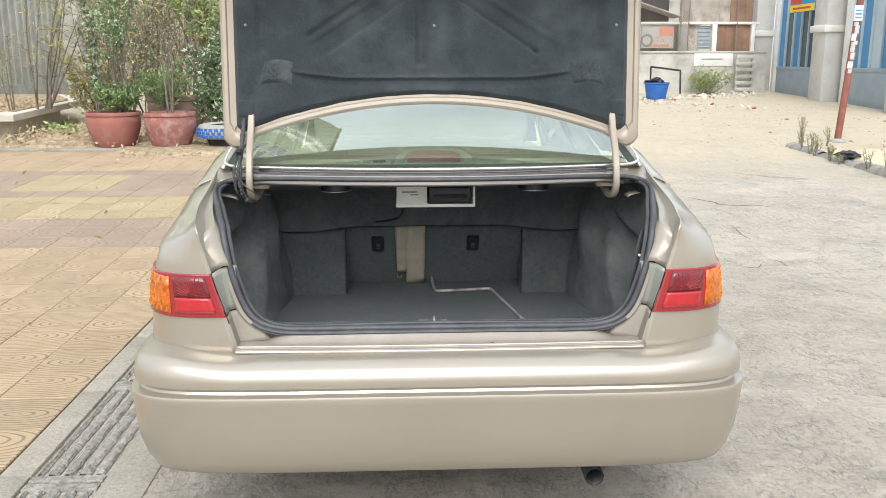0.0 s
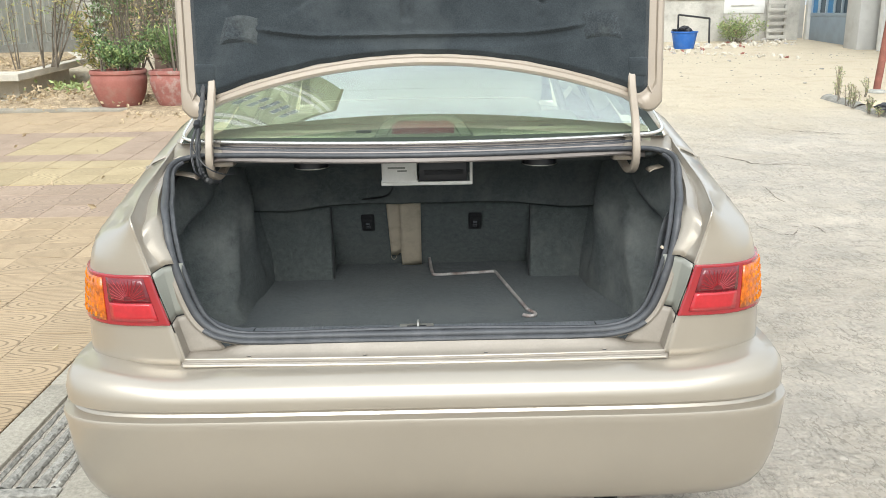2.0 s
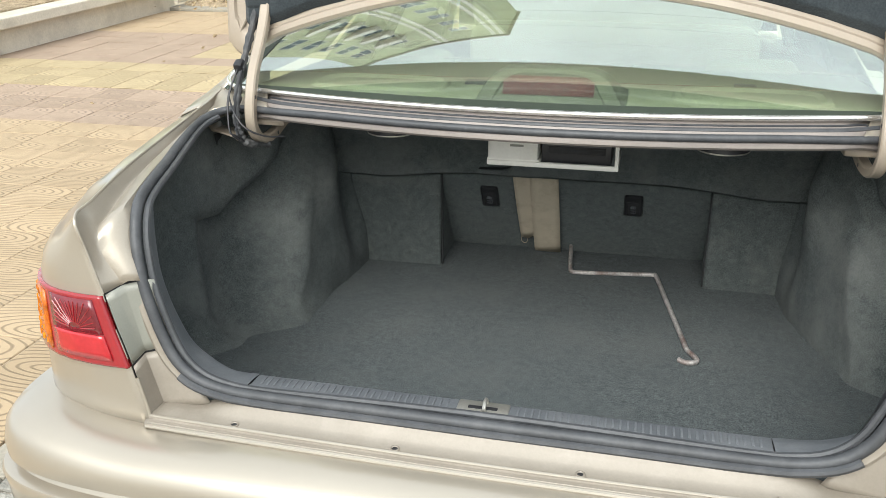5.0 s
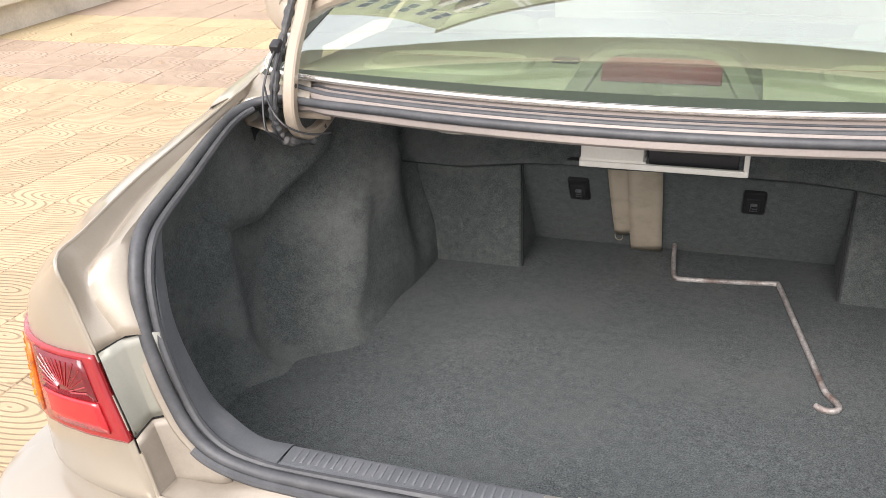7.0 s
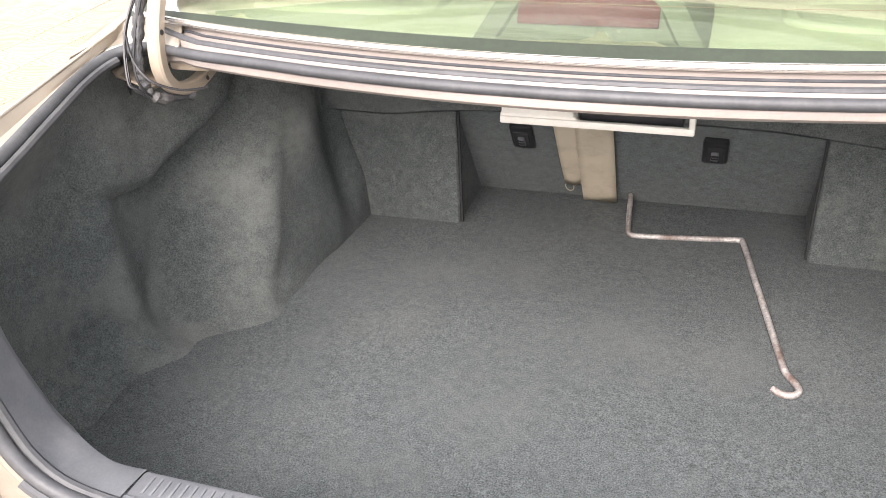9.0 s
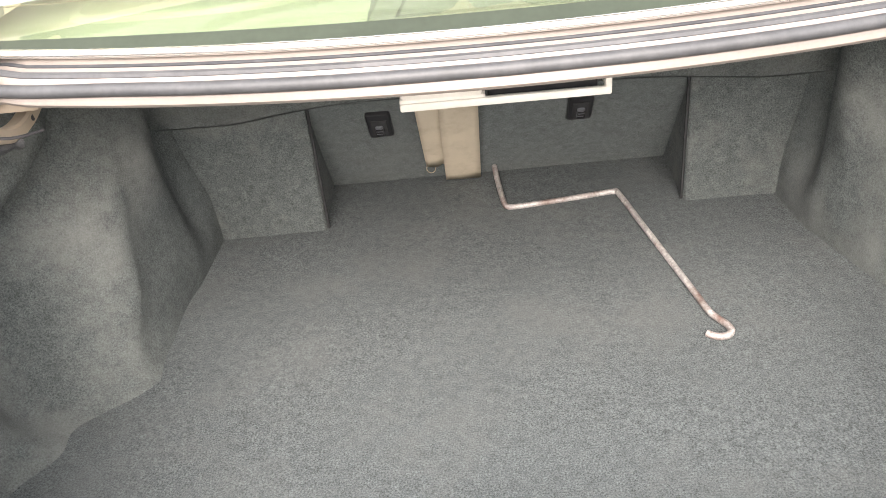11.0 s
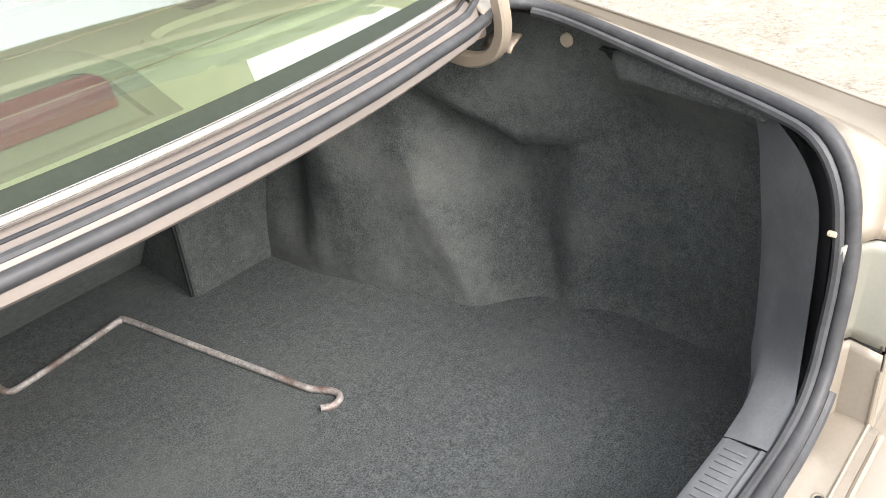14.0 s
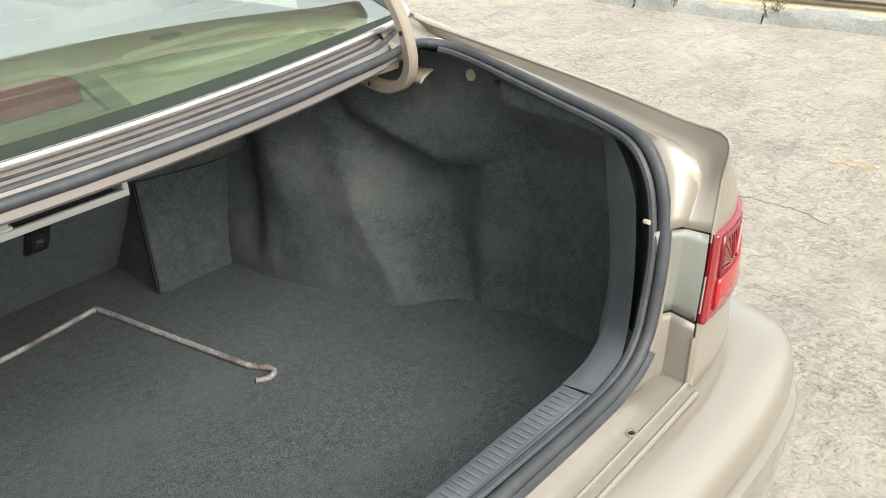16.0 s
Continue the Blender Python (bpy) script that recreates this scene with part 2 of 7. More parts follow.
GLASS = glass("green_tinted_glass", (0.80, 0.91, 0.76))
DUSTYGLASS = glass("dusty_green_glass", (0.73, 0.90, 0.735), dust=0.03)
COWLP = mat("cowl_paint", (0.235, 0.205, 0.185), 0.5, 0.1, 0.08, 6, 200, 0.03, coat=0.0, dirt=(0.28, 0.235, 0.205), dirt_amount=0.4, dirt_scale=12)
HEATER = mat("heater_print", (0.16, 0.10, 0.06), 0.6, 0, 0.1)
FRIT = mat("black_glass_edge", (0.040, 0.050, 0.038), 0.5, 0, 0.1, 12, 120, 0.02, spec=0.2)


# ---- building helpers ----
def finish(name, bm, material, parent=None, label="", smooth=True, base=(0, 0, 0)):
    bmesh.ops.recalc_face_normals(bm, faces=bm.faces)
    me = bpy.data.meshes.new(name)
    bm.to_mesh(me)
    bm.free()
    for q in (material if isinstance(material, (list, tuple)) else [material]):
        me.materials.append(q)
    if smooth:
        me.shade_smooth()
        me.set_sharp_from_angle(angle=radians(38))
    ob = new(name, me)
    if parent is not None:
        ob.parent = parent
        if parent.type == "EMPTY":
            ob.matrix_parent_inverse = Matrix.Translation(parent.location).inverted()
    if label:
        ob["label"] = label
    return ob


def part(name, bm, material, parent, label="", smooth=True):
    return finish(name, bm, material, parent, label, smooth)


def thing(name, at, label, category, group=""):
    e = new(name)
    e.empty_display_size = 0.1
    e.location = at
    return tagged(e, label, category, group)


def thick(ob, t, offset=-1):
    m = ob.modifiers.new("thickness", "SOLIDIFY")
    m.thickness, m.offset = t, offset
    return ob


def bevel(ob, w, seg=2):
    m = ob.modifiers.new("edge", "BEVEL")
    m.width, m.segments, m.limit_method, m.angle_limit = w, seg, "ANGLE", radians(35)
    return ob


def grid(rows, bm=None, close_u=False, close_v=False):
    """A sheet through rows of points."""
    bm = bm or bmesh.new()
    vs = [[bm.verts.new(p) for p in r] for r in rows]
    nr, nc = len(vs), len(vs[0])
    for i in range(nr if close_v else nr - 1):
        for j in range(nc if close_u else nc - 1):
            a, b, c, d = vs[i][j], vs[i][(j + 1) % nc], vs[(i + 1) % nr][(j + 1) % nc], vs[(i + 1) % nr][j]
            try:
                bm.faces.new((a, b, c, d))
            except ValueError:
                pass
    return bm


def box(size, at=(0, 0, 0), m=None, bm=None, round_=0.0, seg=2):
    bm = bm or bmesh.new()
    mm = (m or Matrix.Translation(at)) @ Matrix.Diagonal((*size, 1))
    r = bmesh.ops.create_cube(bm, size=1.0, matrix=mm)
    if round_:
        es = list({e for v in r["verts"] for e in v.link_edges})
        bmesh.ops.bevel(bm, geom=es, offset=round_, segments=seg, affect="EDGES", profile=0.5)
    return bm


def smooth_path(pts, per=6):
    """Catmull-Rom through the points."""
    p = [Vector(q) for q in pts]
    out = []
    for i in range(len(p) - 1):
        a, b, c, d = p[max(i - 1, 0)], p[i], p[i + 1], p[min(i + 2, len(p) - 1)]
        for k in range(per):
            t = k / per
            out.append(0.5 * ((2 * b) + (c - a) * t + (2 * a - 5 * b + 4 * c - d) * t * t + (3 * b - a - 3 * c + d) * t ** 3))
    out.append(p[-1])
    return out


def tube(pts, r, seg=8, bm=None, caps=True, flat=1.0, up=(0, 0, 1), closed=False):
    """A rod along points. r: one radius or one per point; flat: its thickness across the other way."""
    bm = bm or bmesh.new()
    pts = [Vector(p) for p in pts]
    n = len(pts)
    rs = r if isinstance(r, (list, tuple)) else [r] * n
    rings, u = [], Vector(up)
    for i, p in enumerate(pts):
        if closed:
            d = (pts[(i + 1) % n] - pts[i - 1]).normalized()
        else:
            d = (pts[min(i + 1, n - 1)] - pts[max(i - 1, 0)]).normalized()
        u = u - d * u.dot(d)
        if u.length < 1e-4:
            u = d.orthogonal()
        u.normalize()
        w = d.cross(u)
        rings.append([bm.verts.new(p + rs[i] * (math.cos(a) * u * flat + math.sin(a) * w)) for a in [2 * math.pi * k / seg for k in range(seg)]])
    for i in range(n if closed else n - 1):
        for k in range(seg):
            bm.faces.new((rings[i][k], rings[i][(k + 1) % seg], rings[(i + 1) % n][(k + 1) % seg], rings[(i + 1) % n][k]))
    if caps and not closed:
        bm.faces.new(rings[0])
        bm.faces.new(rings[-1])
    return bm


def lathe(profile, seg=24, at=(0, 0, 0), bm=None, axis="z", wobble=0.0):
    """A turned shape from (radius, height) pairs."""
    bm = bm or bmesh.new()
    rows = []
    for r, h in profile:
        row = []
        for k in range(seg):
            a = 2 * math.pi * k / seg
            rr = r * (1 + wobble * math.sin(3 * a + h * 9))
            q = {"z": (rr * math.cos(a), rr * math.sin(a), h), "y": (rr * math.cos(a), h, rr * math.sin(a)), "x": (h, rr * math.cos(a), rr * math.sin(a))}[axis]
            row.append(Vector(q) + Vector(at))
        rows.append(row)
    return grid(rows, bm, close_u=True)


def tab(v, *pairs):
    return float(np.interp(v, [p[0] for p in pairs], [p[1] for p in pairs]))


def sstep(v, a, b):
    t = min(1.0, max(0.0, (v - a) / (b - a)))
    return t * t * (3 - 2 * t)


def gz(x, y):
    """Height of the ground: level round the car, then rising gently."""
    d = max(0.0, y - 2.5)
    return 0.033 * d * min(1.0, d / 3.0)


# ---- the ground ----


def ground_material():
    """Pale worn concrete with small flaked pits and stains, turning to sand far up the lane."""
    m = mat("rough_concrete", (0.565, 0.498, 0.41), 0.92, 0, 0.10, 1.1, 55, 0.0, spec=0.2, dirt=(0.26, 0.24, 0.20), dirt_amount=0.5, dirt_scale=2.2, speck=0.05)
    n, l = m.node_tree.nodes, m.node_tree.links
    p = n["Principled BSDF"]
    co = n.new("ShaderNodeTexCoord")

    def field(sx, sy, detail, rough, lo, hi, turn=0.25):
        mp = n.new("ShaderNodeMapping")
        mp.inputs["Rotation"].default_value = (0, 0, turn)
        mp.inputs["Scale"].default_value = (sx, sy, sx)
        q = n.new("ShaderNodeTexNoise")
        q.inputs["Scale"].default_value, q.inputs["Detail"].default_value, q.inputs["Roughness"].default_value = 1.0, detail, rough
        r = n.new("ShaderNodeMapRange")
        r.inputs["From Min"].default_value, r.inputs["From Max"].default_value = lo, hi
        l.new(co.outputs["Object"], mp.inputs["Vector"])
        l.new(mp.outputs[0], q.inputs["Vector"])
        l.new(q.outputs[0], r.inputs["Value"])
        return r.outputs[0], q.outputs[0]

    def times(a, b):
        k = n.new("ShaderNodeMath")
        k.operation = "MULTIPLY"
        for i, v in enumerate((a, b)):
            if isinstance(v, float):
                k.inputs[i].default_value = v
            else:
                l.new(v, k.inputs[i])
        return k.outputs[0]

    def rim(src, level, width):
        """1 along the line where a field passes a level."""
        d = n.new("ShaderNodeMath")
        d.operation = "SUBTRACT"
        l.new(src, d.inputs[0])
        d.inputs[1].default_value = level
        a = n.new("ShaderNodeMath")
        a.operation = "ABSOLUTE"
        l.new(d.outputs[0], a.inputs[0])
        r = n.new("ShaderNodeMapRange")
        r.inputs["From Min"].default_value, r.inputs["From Max"].default_value = width * 0.25, width
        r.inputs["To Min"].default_value, r.inputs["To Max"].default_value = 1.0, 0.0
        l.new(a.outputs[0], r.inputs["Value"])
        return r.outputs[0]

    def over(below, fac, amount, colour):
        k = n.new("ShaderNodeMath")
        k.operation = "MULTIPLY"
        l.new(fac, k.inputs[0])
        k.inputs[1].default_value = amount
        x = n.new("ShaderNodeMixRGB")
        l.new(k.outputs[0], x.inputs[0])
        l.new(below, x.inputs[1])
        x.inputs[2].default_value = (*colour, 1)
        return x.outputs[0]
    flakes, flake_h = field(15, 24, 9.0, 0.70, 0.46, 0.54)             # layers flaked off, with curled edges
    fine, fine_h = field(40, 70, 8.0, 0.72, 0.36, 0.48, 0.6)
    patch, _h = field(0.9, 1.3, 5.0, 0.6, 0.45, 0.7, 1.0)
    nick_shade, _h = field(22, 52, 8.0, 0.75, 0.575, 0.64, 0.1)
    streaks, _h = field(2.6, 9, 9.0, 0.74, 0.575, 0.64, 0.15)
    tone = p.inputs["Base Color"].links[0].from_socket
    worn, _h = field(0.75, 1.2, 6.0, 0.62, 0.40, 0.54, 0.4)             # stretches where the surface has broken up
    frag, _h = field(3.1, 5.5, 5.0, 0.6, 0.44, 0.52, 0.8)
    _f, layer_h = field(7.5, 3.6, 9.0, 0.62, 0.4, 0.6, 0.15)           # edges of thin layers that have come off
    grey, _h = field(1.3, 2.6, 8.0, 0.70, 0.47, 0.60, 0.2)
    tone = over(tone, grey, 0.34, (0.38, 0.352, 0.31))
    tone = over(tone, streaks, 0.40, (0.27, 0.245, 0.21))
    tone = over(tone, patch, 0.5, (0.50, 0.43, 0.34))
    tone = over(tone, times(flakes, worn), 0.24, (0.62, 0.57, 0.49))
    # dark nicks: shade of the broken surface's relief, put into the colour
    tone = over(tone, times(nick_shade, worn), 0.5, (0.20, 0.18, 0.155))
    tone = over(tone, times(rim(layer_h, 0.47, 0.018), frag), 0.5, (0.20, 0.175, 0.145))
    tone = over(tone, times(rim(layer_h, 0.56, 0.015), frag), 0.42, (0.22, 0.195, 0.165))
    inv = n.new("ShaderNodeMath")
    inv.operation = "SUBTRACT"
    inv.inputs[0].default_value = 1.0
    l.new(fine, inv.inputs[1])
    tone = over(tone, times(inv.outputs[0], worn), 0.28, (0.30, 0.275, 0.235))
    # sand
    sep = n.new("ShaderNodeSeparateXYZ")
    l.new(co.outputs["Object"], sep.inputs[0])
    wob = n.new("ShaderNodeTexNoise")
    wob.inputs["Scale"].default_value = 0.8
    l.new(co.outputs["Object"], wob.inputs["Vector"])
    add = n.new("ShaderNodeMath")
    add.operation = "MULTIPLY_ADD"
    l.new(wob.outputs[0], add.inputs[0])
    add.inputs[1].default_value = 5.0
    l.new(sep.outputs[1], add.inputs[2])
    sand = n.new("ShaderNodeMapRange")
    sand.inputs["From Min"].default_value, sand.inputs["From Max"].default_value = 9.0, 12.5
    sand.inputs["To Min"].default_value, sand.inputs["To Max"].default_value = 0.0, 0.85
    l.new(add.outputs[0], sand.inputs["Value"])
    mix = n.new("ShaderNodeMixRGB")
    l.new(sand.outputs[0], mix.inputs[0])
    l.new(tone, mix.inputs[1])
    rgb = n.new("ShaderNodeRGB")
    rgb.outputs[0].default_value = (0.60, 0.51, 0.37, 1)
    blots, _h = field(1.6, 2.6, 9.0, 0.7, 0.50, 0.66, 0.5)
    spots, _h = field(11, 17, 9.0, 0.75, 0.58, 0.64, 0.9)
    sandy = over(rgb.outputs[0], blots, 0.55, (0.47, 0.37, 0.25))
    sandy = over(sandy, spots, 0.5, (0.27, 0.22, 0.16))
    l.new(sandy, mix.inputs[2])
    l.new(mix.outputs[0], p.inputs["Base Color"])
    last = None
    for src, strength, dist in ((times(flakes, worn), 0.4, 0.004), (layer_h, 1.0, 0.11), (flake_h, 0.5, 0.025), (fine_h, 0.45, 0.010)):
        bp = n.new("ShaderNodeBump")
        bp.inputs["Strength"].default_value, bp.inputs["Distance"].default_value = strength, dist
        l.new(src, bp.inputs["Height"])
        if last:
            l.new(last, bp.inputs["Normal"])
        last = bp.outputs[0]
    l.new(last, p.inputs["Normal"])
    return m


GROUND = ground_material()


def ground_z(x, y):
    z = gz(x, min(y, 45))
    if 0.9 < x < 5.6 and -1.3 < y < 12:
        z += 0.010 * noise.fractal((x * 2.3, y * 2.3, 0), 1.0, 2.0, 4) - 0.004
    return z


def crack(pts, width, seed):
    """A ragged open crack, as a thin strip that follows the ground."""
    rnd = random.Random(seed)
    line = smooth_path([(x, y, 0) for x, y in pts], 9)
    rows = [[], [], []]
    for i, p in enumerate(line):
        d = (line[min(i + 1, len(line) - 1)] - line[max(i - 1, 0)]).normalized()
        side = Vector((-d.y, d.x, 0))
        c = p + side * rnd.uniform(-0.006, 0.006)
        w = width * rnd.uniform(0.25, 1.0) * min(1.0, 0.15 + 4 * min(i, len(line) - 1 - i) / len(line))
        for row, k in zip(rows, (-0.5, 0.0, 0.5)):
            v = c + side * k * w
            row.append((v.x, v.y, ground_z(v.x, v.y) + (0.003 if k == 0 else 0.0015)))
    return grid(rows)


def make_ground():
    xs = sorted({-400, -150, -60, -30, -15, -8, -4, -2, -1.2, *[round(1.0 + 0.09 * i, 3) for i in range(52)], -0.5, 0, 0.5, 6.5, 8, 11, 14, 20, 35, 70, 160, 400})
    ys = sorted({-400, -150, -60, -20, -8, -4, -2, *[round(-1.2 + 0.10 * i, 3) for i in range(130)], 13, 15, 18, 22, 30, 45, 80, 160, 400})
    rows = []
    for y in ys:
        row = []
        for x in xs:
            row.append((x, y, ground_z(x, y)))
        rows.append(row)
    return tagged(finish("ground", grid(rows), GROUND), "rough worn pale concrete lane with pits and cracks", "ground", kind="structure")


ground = make_ground()
CRACKED = mat("crack_dirt", (0.17, 0.145, 0.115), 0.95, 0, 0.25, 20, 160, 0.3, spec=0.1)
PIT_SAND = mat("pit_sand", (0.40, 0.325, 0.22), 0.95, 0, 0.2, 14, 120, 0.6, spec=0.1, speck=0.25)
for i, (pts, w) in enumerate((
        (((2.76, 6.22), (2.82, 6.07), (2.92, 5.87), (2.93, 5.78), (3.08, 5.74), (3.26, 5.73), (3.41, 5.64)), 0.035),
        (((2.75, 4.94), (2.73, 4.76), (2.71, 4.60), (2.73, 4.48)), 0.018),
        (((2.38, 3.64), (2.41, 3.62), (2.46, 3.64), (2.52, 3.74)), 0.012),
        (((2.51, 3.82), (2.57, 3.81)), 0.012),
        (((2.65, 3.84), (2.68, 3.78), (2.66, 3.63)), 0.014),
        (((2.68, 0.91), (2.68, 0.77), (2.68, 0.64), (2.62, 0.51)), 0.006),
        (((2.50, 0.82), (2.51, 0.77)), 0.008))):
    part("crack", crack(pts, w, i), CRACKED, ground)
for i, (pts, w) in enumerate((
        (((3.43, 0.81), (3.45, 0.76), (3.44, 0.70)), 0.055),
        (((3.23, 0.75), (3.25, 0.67), (3.27, 0.55)), 0.085))):
    part("sandy_pit", crack(pts, w, 20 + i), PIT_SAND, ground)

# ---- the car ----
car = thing("car", (0, 2.4, 0), "champagne beige saloon car with its boot lid open", "car")


CREASE = [(0.594, 0.070, 0.64), (0.594, 0.070, 0.664), (0.622, 0.077, 0.769), (0.645, 0.082, 0.84), (0.660, 0.086, 0.893), (0.681, 0.089, 0.965), (0.696, 0.093, 1.023),
          (0.715, 0.17, 1.0285), (0.741, 0.328, 1.046), (0.754, 0.51, 1.068), (0.772, 0.73, 1.093)]
crease_line = smooth_path(CREASE, 4)
crease_up = crease_line[:25]


def xin(z):
    return float(np.interp(z, [p.z for p in crease_up], [p.x for p in crease_up]))


def yin(z):
    return float(np.interp(z, [p.z for p in crease_up], [p.y for p in crease_up]))


def crease_at(y):
    top = crease_line[24:]
    return float(np.interp(y, [p.y for p in top], [p.x for p in top])), float(np.interp(y, [p.y for p in top], [p.z for p in top]))


def xside(z, y):
    a = tab(z, (0.28, 0.85), (0.45, 0.878), (0.64, 0.882), (0.765, 0.876), (0.85, 0.864), (0.90, 0.855), (0.96, 0.836), (1.0, 0.811), (1.05, 0.778))
    b = tab(z, (0.28, 0.85), (0.45, 0.885), (0.64, 0.888), (0.765, 0.886), (0.85, 0.878), (0.90, 0.875), (0.96, 0.868), (1.0, 0.862), (1.04, 0.85), (1.10, 0.80))
    t = min(1.0, max(0.0, (y - 0.32) / 0.4))
    return a + (b - a) * t


def tail_point(z, th, out=0.0):
    """A place on the rear corner: th from 0 at the boot's edge to 1 at the side."""
    n = 2.9
    a = th * math.pi / 2
    x0, y0, x1 = xin(z), yin(z), xside(z, 0.32)
    x = x0 + (x1 - x0) * max(math.sin(a), 1e-6) ** (2 / n)
    y = 0.32 - (0.32 - y0) * max(math.cos(a), 0.0) ** (2 / n)
    k = th ** 2
    return Vector((x + out * k, y - out * (1 - k), z))


THETAS = [0.0, 0.01, 0.03, 0.07, 0.12, 0.2, 0.3, 0.4, 0.5, 0.6, 0.7, 0.8, 0.88, 0.93, 0.97, 1.0]


def quarter(s):
    rows = []
    for w in (0, 0.008, 0.018, 0.03, 0.045, 0.06, 0.08, 0.10, 0.13, 0.16, 0.2, 0.25, 0.3, 0.35, 0.4, 0.5, 0.6, 0.7, 0.8, 0.9, 1.0):
        row = []
        for th in THETAS:
            top = tail_point(1.023, th)
            cx, cz = crease_at(top.y)
            z = cz + (0.645 - cz) * w
            p = tail_point(min(z, 1.023), th)
            k = max(0.0, 1 - w / tab(top.y, (0.12, 0.30), (0.30, 0.11))) ** 1.5
            z += 0.008 * math.sin(math.pi * min(1.0, w / 0.13)) * min(1.0, max(0.0, (top.y - 0.12) / 0.18))
            x, y = (p.x * (1 - k) + cx * k, p.y * (1 - k) + top.y * k) if th > 0 else (p.x, p.y)
            row.append((s * x, y, z))
        for y in (0.4, 0.5, 0.6, 0.7):
            cx, cz = crease_at(y)
            z = cz + (0.645 - cz) * w
            k = max(0.0, 1 - w / 0.10) ** 1.6
            row.append((s * (xside(z, y) * (1 - k) + cx * k), y, z + tab(y, (0.4, 0.008), (0.7, 0.003)) * math.sin(math.pi * min(1.0, w / 0.13))))
        rows.append(row)
    return grid(rows)


JAMB_IN = [(0.50, 0.104, 0.686), (0.52, 0.105, 0.692), (0.584, 0.112, 0.786), (0.61, 0.118, 0.85), (0.616, 0.129, 0.903), (0.642, 0.145, 0.965), (0.652, 0.178, 1.012),
           (0.672, 0.245, 1.022), (0.702, 0.36, 1.031), (0.733, 0.52, 1.051), (0.756, 0.655, 1.068)]


# foot of the riser inside the crease
JAMB_FOLD = [(0.566, 0.088, 0.654), (0.572, 0.089, 0.672), (0.610, 0.096, 0.774), (0.634, 0.101, 0.843), (0.645, 0.116, 0.899), (0.675, 0.118, 0.945), (0.688, 0.128, 0.985),
             (0.692, 0.178, 1.002), (0.726, 0.328, 1.026), (0.745, 0.512, 1.052), (0.764, 0.715, 1.076)]


def jamb(s):
    rows = []
    for p, f, q in zip(crease_line, smooth_path(JAMB_FOLD, 4), smooth_path(JAMB_IN, 4)):
        if p.z < 0.8925:
            continue
        line = [p, p.lerp(f, 0.05), p.lerp(f, 0.5), p.lerp(f, 0.93), f.lerp(q, 0.08), f.lerp(q, 0.45) + Vector((0, -0.004, 0.005)), f.lerp(q, 0.85) + Vector((0, -0.002, 0.003)), q]
        if p.z > 1.0:
            line[-1] = line[-1] - Vector((0, 0, 0.006))
        row = [(s * v.x, v.y, v.z) for v in line]
        for extra in ((0.004, 0.010, 0.0), (0.0, 0.018, -0.008)):
            row.append((s * (q.x - extra[0]), q.y + extra[1] * (1 if p.z < 1.0 else 0.2), q.z + (extra[2] if p.z < 1 else -extra[1])))
        rows.append(row)
    return grid(rows)


def shoulder(s):
    """Body between the boot's corner and the foot of the rear pillar."""
    rows = []
    for y, ix, iz, mz in ((0.66, 0.7655, 1.084, 1.066), (0.69, 0.769, 1.089, 1.075), (0.72, 0.772, 1.093, 1.082), (0.75, 0.775, 1.096, 1.087), (0.80, 0.766, 1.110, 1.094), (0.90, 0.754, 1.145, 1.114), (1.0, 0.74, 1.18, 1.132), (1.2, 0.73, 1.22, 1.135)):
        rows.append([(s * ix, y, iz), (s * (ix + 0.012), y, iz - 0.001), (s * 0.815, y, mz), (s * 0.835, y, mz - 0.022), (s * 0.852, y, 1.03)])
    return grid(rows)


def jamb_corner(s):
    """Sheet metal that turns from the boot's side to the cowl."""
    top = smooth_path([(0.772, 0.73, 1.093), (0.777, 0.765, 1.098), (0.764, 0.785, 1.105), (0.743, 0.782, 1.111), (0.715, 0.762, 1.114), (0.68, 0.732, 1.116), (0.62, 0.700, 1.118)], 4)
    low = smooth_path([(0.756, 0.655, 1.066), (0.757, 0.668, 1.069), (0.748, 0.680, 1.073), (0.728, 0.684, 1.077), (0.70, 0.680, 1.081), (0.66, 0.672, 1.087), (0.60, 0.648, 1.092)], 4)
    rows = []
    for i, (p, q) in enumerate(zip(top, low)):
        row = []
        for t, d in ((0, 0), (0.06, 0.001), (0.25, 0.008), (0.4, 0.010), (0.7, 0.006), (0.95, 0.0), (1.0, 0.006)):
            v = p.lerp(q, t)
            row.append((s * v.x, v.y, v.z - d * (1 - 0.6 * i / len(top)) + 0.002))
        rows.append(row)
    return grid(rows)


for s in (1, -1):
    thick(part("shoulder_panel", shoulder(s), PAINT, car), 0.003, 0)
    thick(part("jamb_corner", jamb_corner(s), JAMBGLOSS, car), 0.003, 0)
    thick(part("quarter_panel", quarter(s), PAINT, car), 0.004, 0)
    thick(part("boot_jamb", jamb(s), JAMBGLOSS, car), 0.003, 0)
    part("jamb_rim", tube([(s * p.x, p.y, p.z) for p in crease_line if p.z > 0.892], 0.0028, 8), PAINT, car)


# rear bumper
def bumper_plan(d, n=7.5):
    """Plan line of the bumper, pushed out by d, from one wheel arch to the other."""
    pts = []
    a, b, yc = 0.897 + d, 0.458 + d, 0.43
    pts.append((-a, 0.72))
    pts.append((-a, 0.57))
    for i in range(61):
        t = -math.pi / 2 + math.pi * i / 60
        c, q = abs(math.sin(t)) ** (2 / n), abs(math.cos(t)) ** (2 / n)
        pts.append((math.copysign(a * c, math.sin(t)), yc - b * q))
    pts.append((a, 0.57))
    pts.append((a, 0.72))
    return pts


